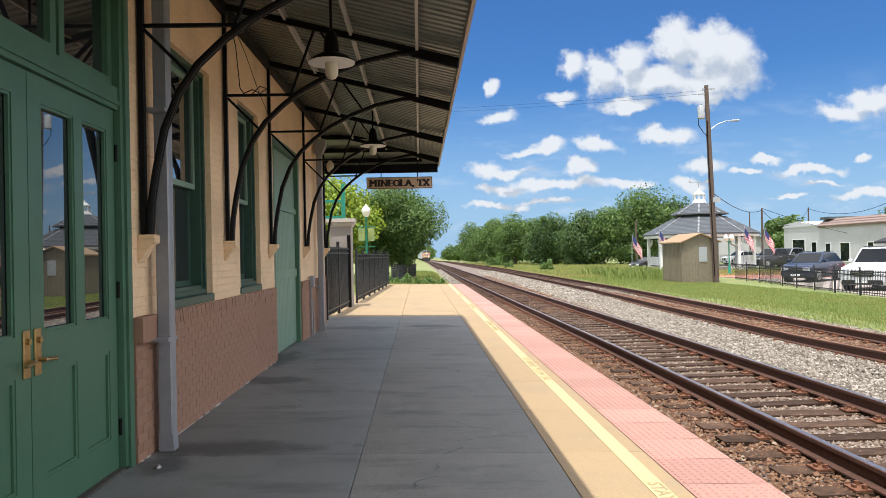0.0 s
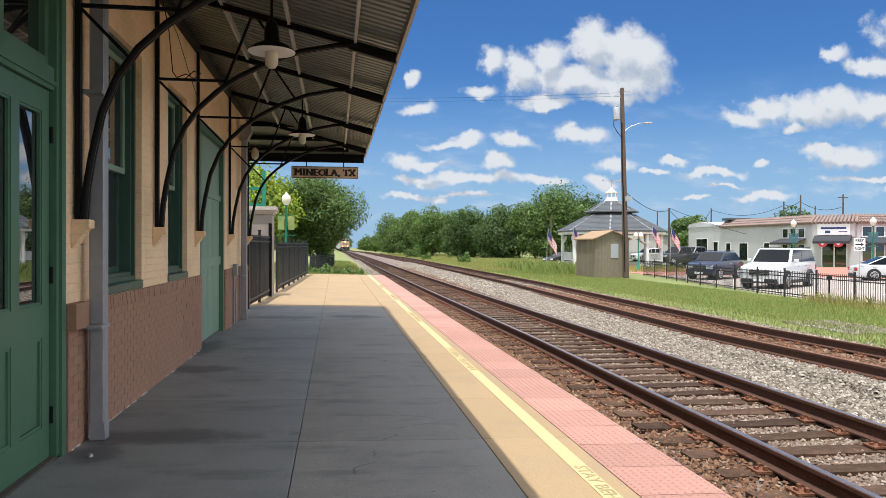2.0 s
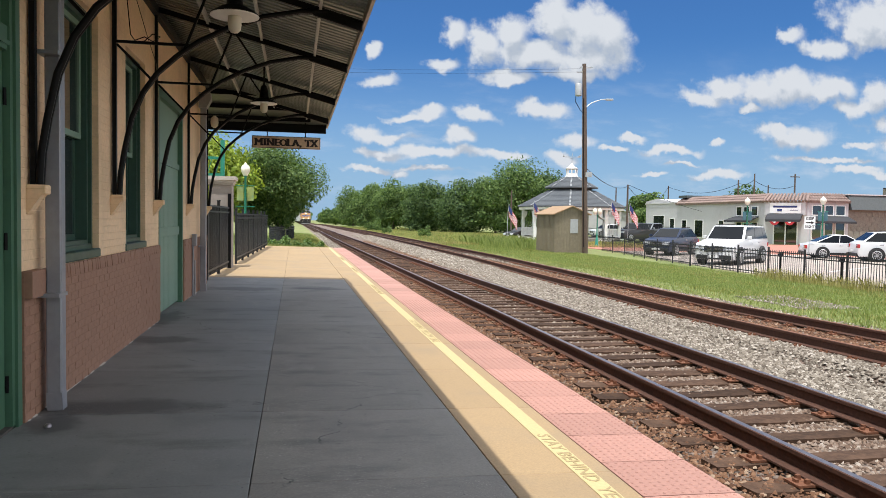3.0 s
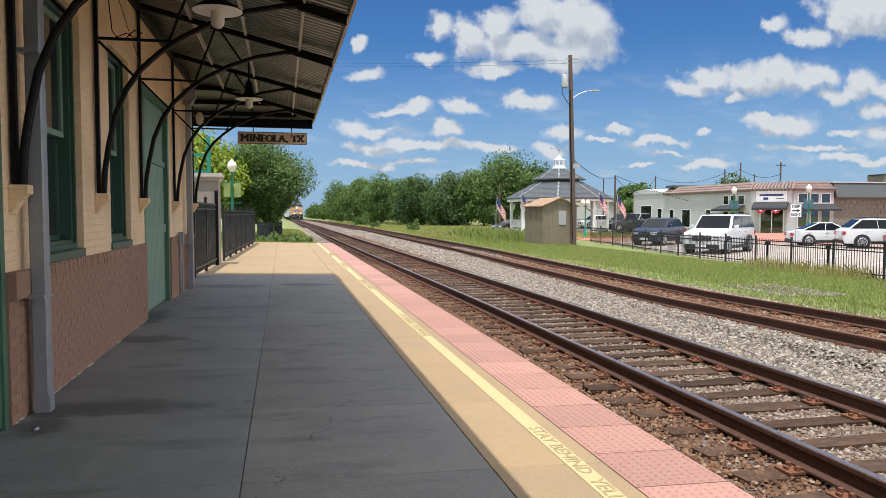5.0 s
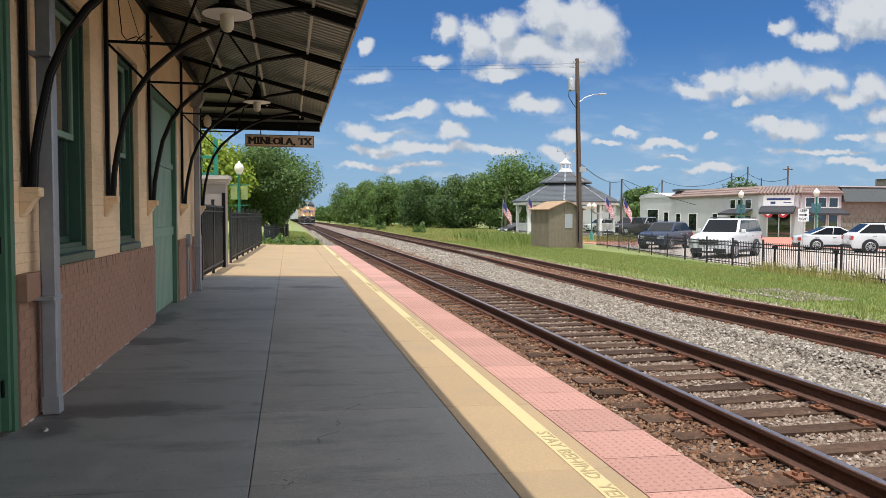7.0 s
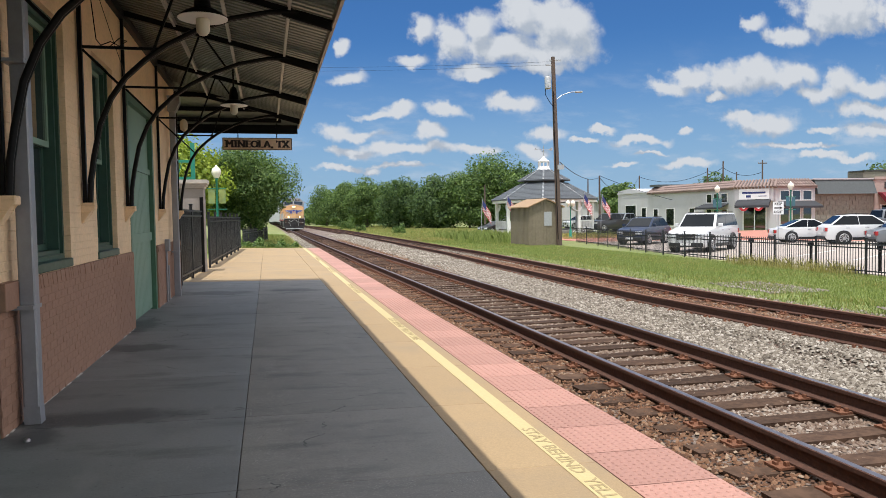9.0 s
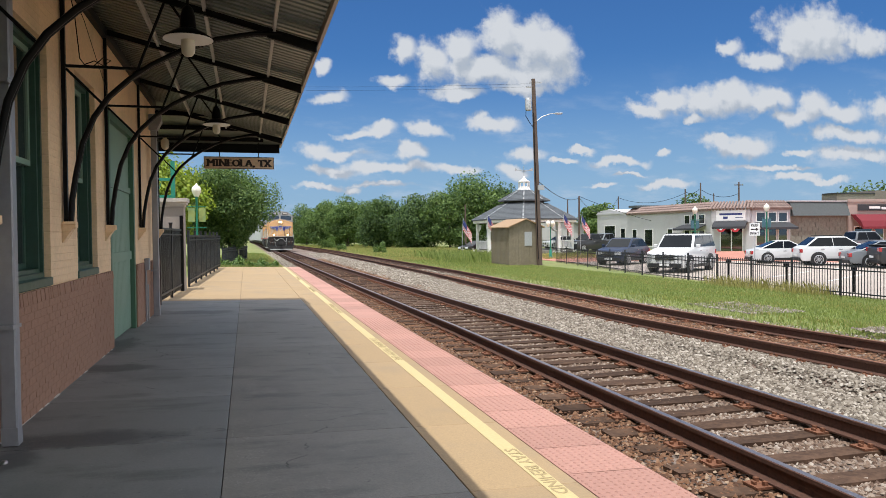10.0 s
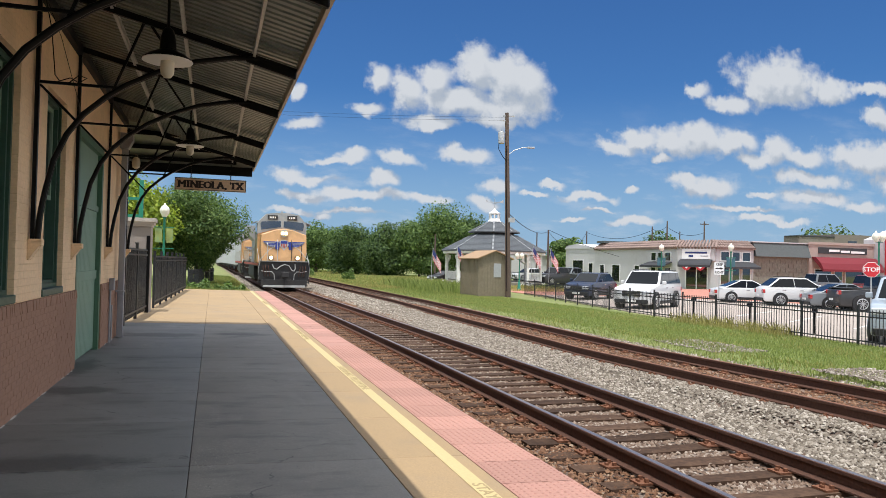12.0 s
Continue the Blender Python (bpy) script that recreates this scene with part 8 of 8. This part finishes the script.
    part("hood_top", bm, TRAIN_GREY, e)
    bm = bmesh.new()
    box(bm, -0.5, 0.5, 8.5, 10.0, 4.47, 4.75)
    box(bm, -0.35, 0.35, 12.0, 14.5, 4.47, 4.7)
    box(bm, -0.06, 0.06, 3.3, 3.5, 4.73, 4.85)
    part("roof_gear", bm, TRAIN_GREY, e)
    bm = bmesh.new()
    prism(bm, [(-1.3, 0.35), (1.3, 0.35), (1.42, 0.6), (1.42, 1.29), (-1.42, 1.29), (-1.42, 0.6)], "y", 7.6, 14.4)
    part("fuel_tank", bm, TRAIN_BLACK, e)
    build_bogies(e, (3.9, 18.2), 3, 1.85, 0.53)
    return e


def build_bogies(e, centres, axles, pitch, radius):
    for yc in centres:
        b = new("bogie")
        b.parent = e
        b.matrix_basis = pose(0, yc, 0)
        for s in (-1, 1):
            bm = bmesh.new()
            reach = (axles - 1) / 2 * pitch + 0.55
            prism(bm, [(-reach, 0.42), (reach, 0.42), (reach, 0.70), (reach * 0.6, 1.0), (-reach * 0.6, 1.0), (-reach, 0.70)], "x", s * 1.02 - 0.06, s * 1.02 + 0.06)
            part("side_frame", bm, TRAIN_BLACK, b)
            for k in range(axles):
                bm = bmesh.new()
                yy = (k - (axles - 1) / 2) * pitch
                tube(bm, [(s * 0.69, yy, radius), (s * 0.83, yy, radius)], radius, 20)
                part("wheel", bm, RAIL_SIDE, b)


CONTAINER_PALE = surface("pale_container", (0.50, 0.52, 0.52), 0.06, 0.6, grain=3, bump=0.05, stain=(0.36, 0.36, 0.35), stain_scale=0.6, stain_amount=0.5)


def build_wagon(length=18.5):
    e = thing("freight_wagon", "pale grey boxy covered freight wagon on black bogies", "wagon", group="train")
    bm = bmesh.new()
    box(bm, -1.48, 1.48, 0.5, length - 0.5, 1.05, 4.55)
    rounded(bm, 0.06, 1)
    part("body", bm, CONTAINER_PALE, e)
    for s in (-1, 1):
        bm = bmesh.new()
        for k in range(14):
            y = 0.9 + k * (length - 1.8) / 13
            box(bm, s * 1.482 - 0.03, s * 1.482 + 0.03, y - 0.05, y + 0.05, 1.1, 4.5)
        part("side_ribs", bm, CONTAINER_PALE, e)
    bm = bmesh.new()
    box(bm, -1.3, 1.3, 0.0, length, 0.85, 1.05)
    part("underframe", bm, TRAIN_BLACK, e)
    build_bogies(e, (2.2, length - 2.2), 2, 1.78, 0.45)
    return e


lead_loco = build_locomotive(True)
second_loco = build_locomotive(False)
TRAIN = [(lead_loco, 0.0), (second_loco, 22.4)]
wagon = build_wagon()
TRAIN.append((wagon, 45.0))
for k in range(1, 14):
    TRAIN.append((copy_thing(wagon, pose(0, 0, 0)), 45.0 + 19.3 * k))


def train_y(t):
    return 45.6 + 21.6 * (12.0 - t)


def motions():
    times = [0.0, 1.0, 2.0, 3.0, 4.0, 5.0, 6.0, 7.0, 8.0, 9.0, 10.0, 11.0, 12.0]
    for body, behind in TRAIN:
        rows = []
        for t in times:
            y = train_y(t) + behind
            a, b = y + 3.5, y + 18.0
            turn = -math.degrees(math.atan2(main_x(b) - main_x(a), b - a))
            tilt = math.degrees(math.atan2(main_z(b) - main_z(a), b - a))
            x = main_x(a) - 3.5 * (main_x(b) - main_x(a)) / (b - a)
            rows.append((t, pose(x, y, main_z(y), tilt, 0, turn)))
        walk(body, rows)

# ---- brick wainscot, piece by piece ----
def build_bricks():
    rng = random.Random(11)
    shapes = []
    for k in range(4):
        bm = bmesh.new()
        w = 0.196
        box(bm, -0.045, -0.003, 0, w, 0, 0.062)
        for v in bm.verts:
            if v.co.x > -0.01:
                v.co += Vector((rng.uniform(-0.002, 0.002), rng.uniform(-0.002, 0.002), rng.uniform(-0.002, 0.002)))
        bmesh.ops.recalc_face_normals(bm, faces=bm.faces)
        me = bpy.data.meshes.new("brick")
        bm.to_mesh(me)
        bm.free()
        me.materials.append(BRICK)
        shapes.append(me)
    rest_v, rest_f = [], []
    made = 0

    def free(y0, y1):
        return all(y1 < a + 0.001 or y0 > b - 0.001 for a, b, c, d in OPENINGS if c < 0.5)
    for row in range(14):
        z = 0.03 + row * 0.070
        y = 6.63 + (0.103 if row % 2 else 0.0)
        while y < END_Y - 0.2:
            if free(y, y + 0.196):
                if y < 10.6 and made < 298:
                    o = new("brick", rng.choice(shapes))
                    o.parent = wall_east
                    o.matrix_basis = pose(WALL_X, y, z)
                    made += 1
                else:
                    b = len(rest_v)
                    x0, x1 = WALL_X - 0.04, WALL_X - 0.003 + rng.uniform(-0.002, 0.002)
                    rest_v += [(x0, y, z), (x1, y, z), (x1, y + 0.196, z), (x0, y + 0.196, z), (x0, y, z + 0.06), (x1, y, z + 0.06), (x1, y + 0.196, z + 0.06), (x0, y + 0.196, z + 0.06)]
                    rest_f += [tuple(b + i for i in f) for f in ((3, 2, 1, 0), (4, 5, 6, 7), (0, 1, 5, 4), (1, 2, 6, 5), (2, 3, 7, 6), (3, 0, 4, 7))]
            y += 0.206
    ob = mesh_from("far_bricks", rest_v, rest_f, BRICK, wall_east)
    ob["kind"] = "stuff"
    # a rowlock course on top
    v, f = [], []
    y = 6.64
    while y < END_Y - 0.07:
        if free(y, y + 0.062):
            b = len(v)
            x0, x1 = WALL_X - 0.05, WALL_X + 0.012 + rng.uniform(-0.003, 0.003)
            z0, z1 = 1.012, BRICK_TOP
            v += [(x0, y, z0), (x1, y, z0), (x1, y + 0.062, z0), (x0, y + 0.062, z0), (x0, y, z1), (x1 - 0.01, y, z1), (x1 - 0.01, y + 0.062, z1), (x0, y + 0.062, z1)]
            f += [tuple(b + i for i in q) for q in ((3, 2, 1, 0), (4, 5, 6, 7), (0, 1, 5, 4), (1, 2, 6, 5), (2, 3, 7, 6), (3, 0, 4, 7))]
        y += 0.070
    ob = mesh_from("rowlock_course", v, f, BRICK, wall_east)
    ob["kind"] = "stuff"
    block("corner_cap", WALL_X - 0.03, WALL_X + 0.05, 6.625, 6.92, 0.93, 1.13, BRICK, wall_east, 0.006, "brick-red stone cap block")


build_bricks()


def build_wall_foot():
    """A broken line of pale mortar where the wall meets the platform."""
    rng = random.Random(31)
    y = 6.66
    bm = bmesh.new()
    while y < END_Y - 0.1:
        run = rng.uniform(0.05, 0.5)
        if not 12.0 < y < 14.5 and rng.random() < 0.72:
            w = rng.uniform(0.004, 0.014)
            z = 0.03
            lo = [bm.verts.new((WALL_X - 0.01, y, z)), bm.verts.new((WALL_X + w, y + 0.02, z - 0.002)), bm.verts.new((WALL_X + w * rng.uniform(0.5, 1.2), y + run, z - 0.002)), bm.verts.new((WALL_X - 0.01, y + run, z))]
            hi = [bm.verts.new((v.co.x - 0.004, v.co.y, z + (0.014 if v.co.x < WALL_X else 0.003))) for v in lo]
            bm.faces.new(lo[::-1])
            bm.faces.new(hi)
            for k in range(4):
                bm.faces.new((lo[k], lo[(k + 1) % 4], hi[(k + 1) % 4], hi[k]))
        y += run + rng.uniform(0.01, 0.25)
    part("foot_mortar", bm, PIER_CAP, wall_east, "broken pale mortar fillet")["kind"] = "stuff"


build_wall_foot()

motions()
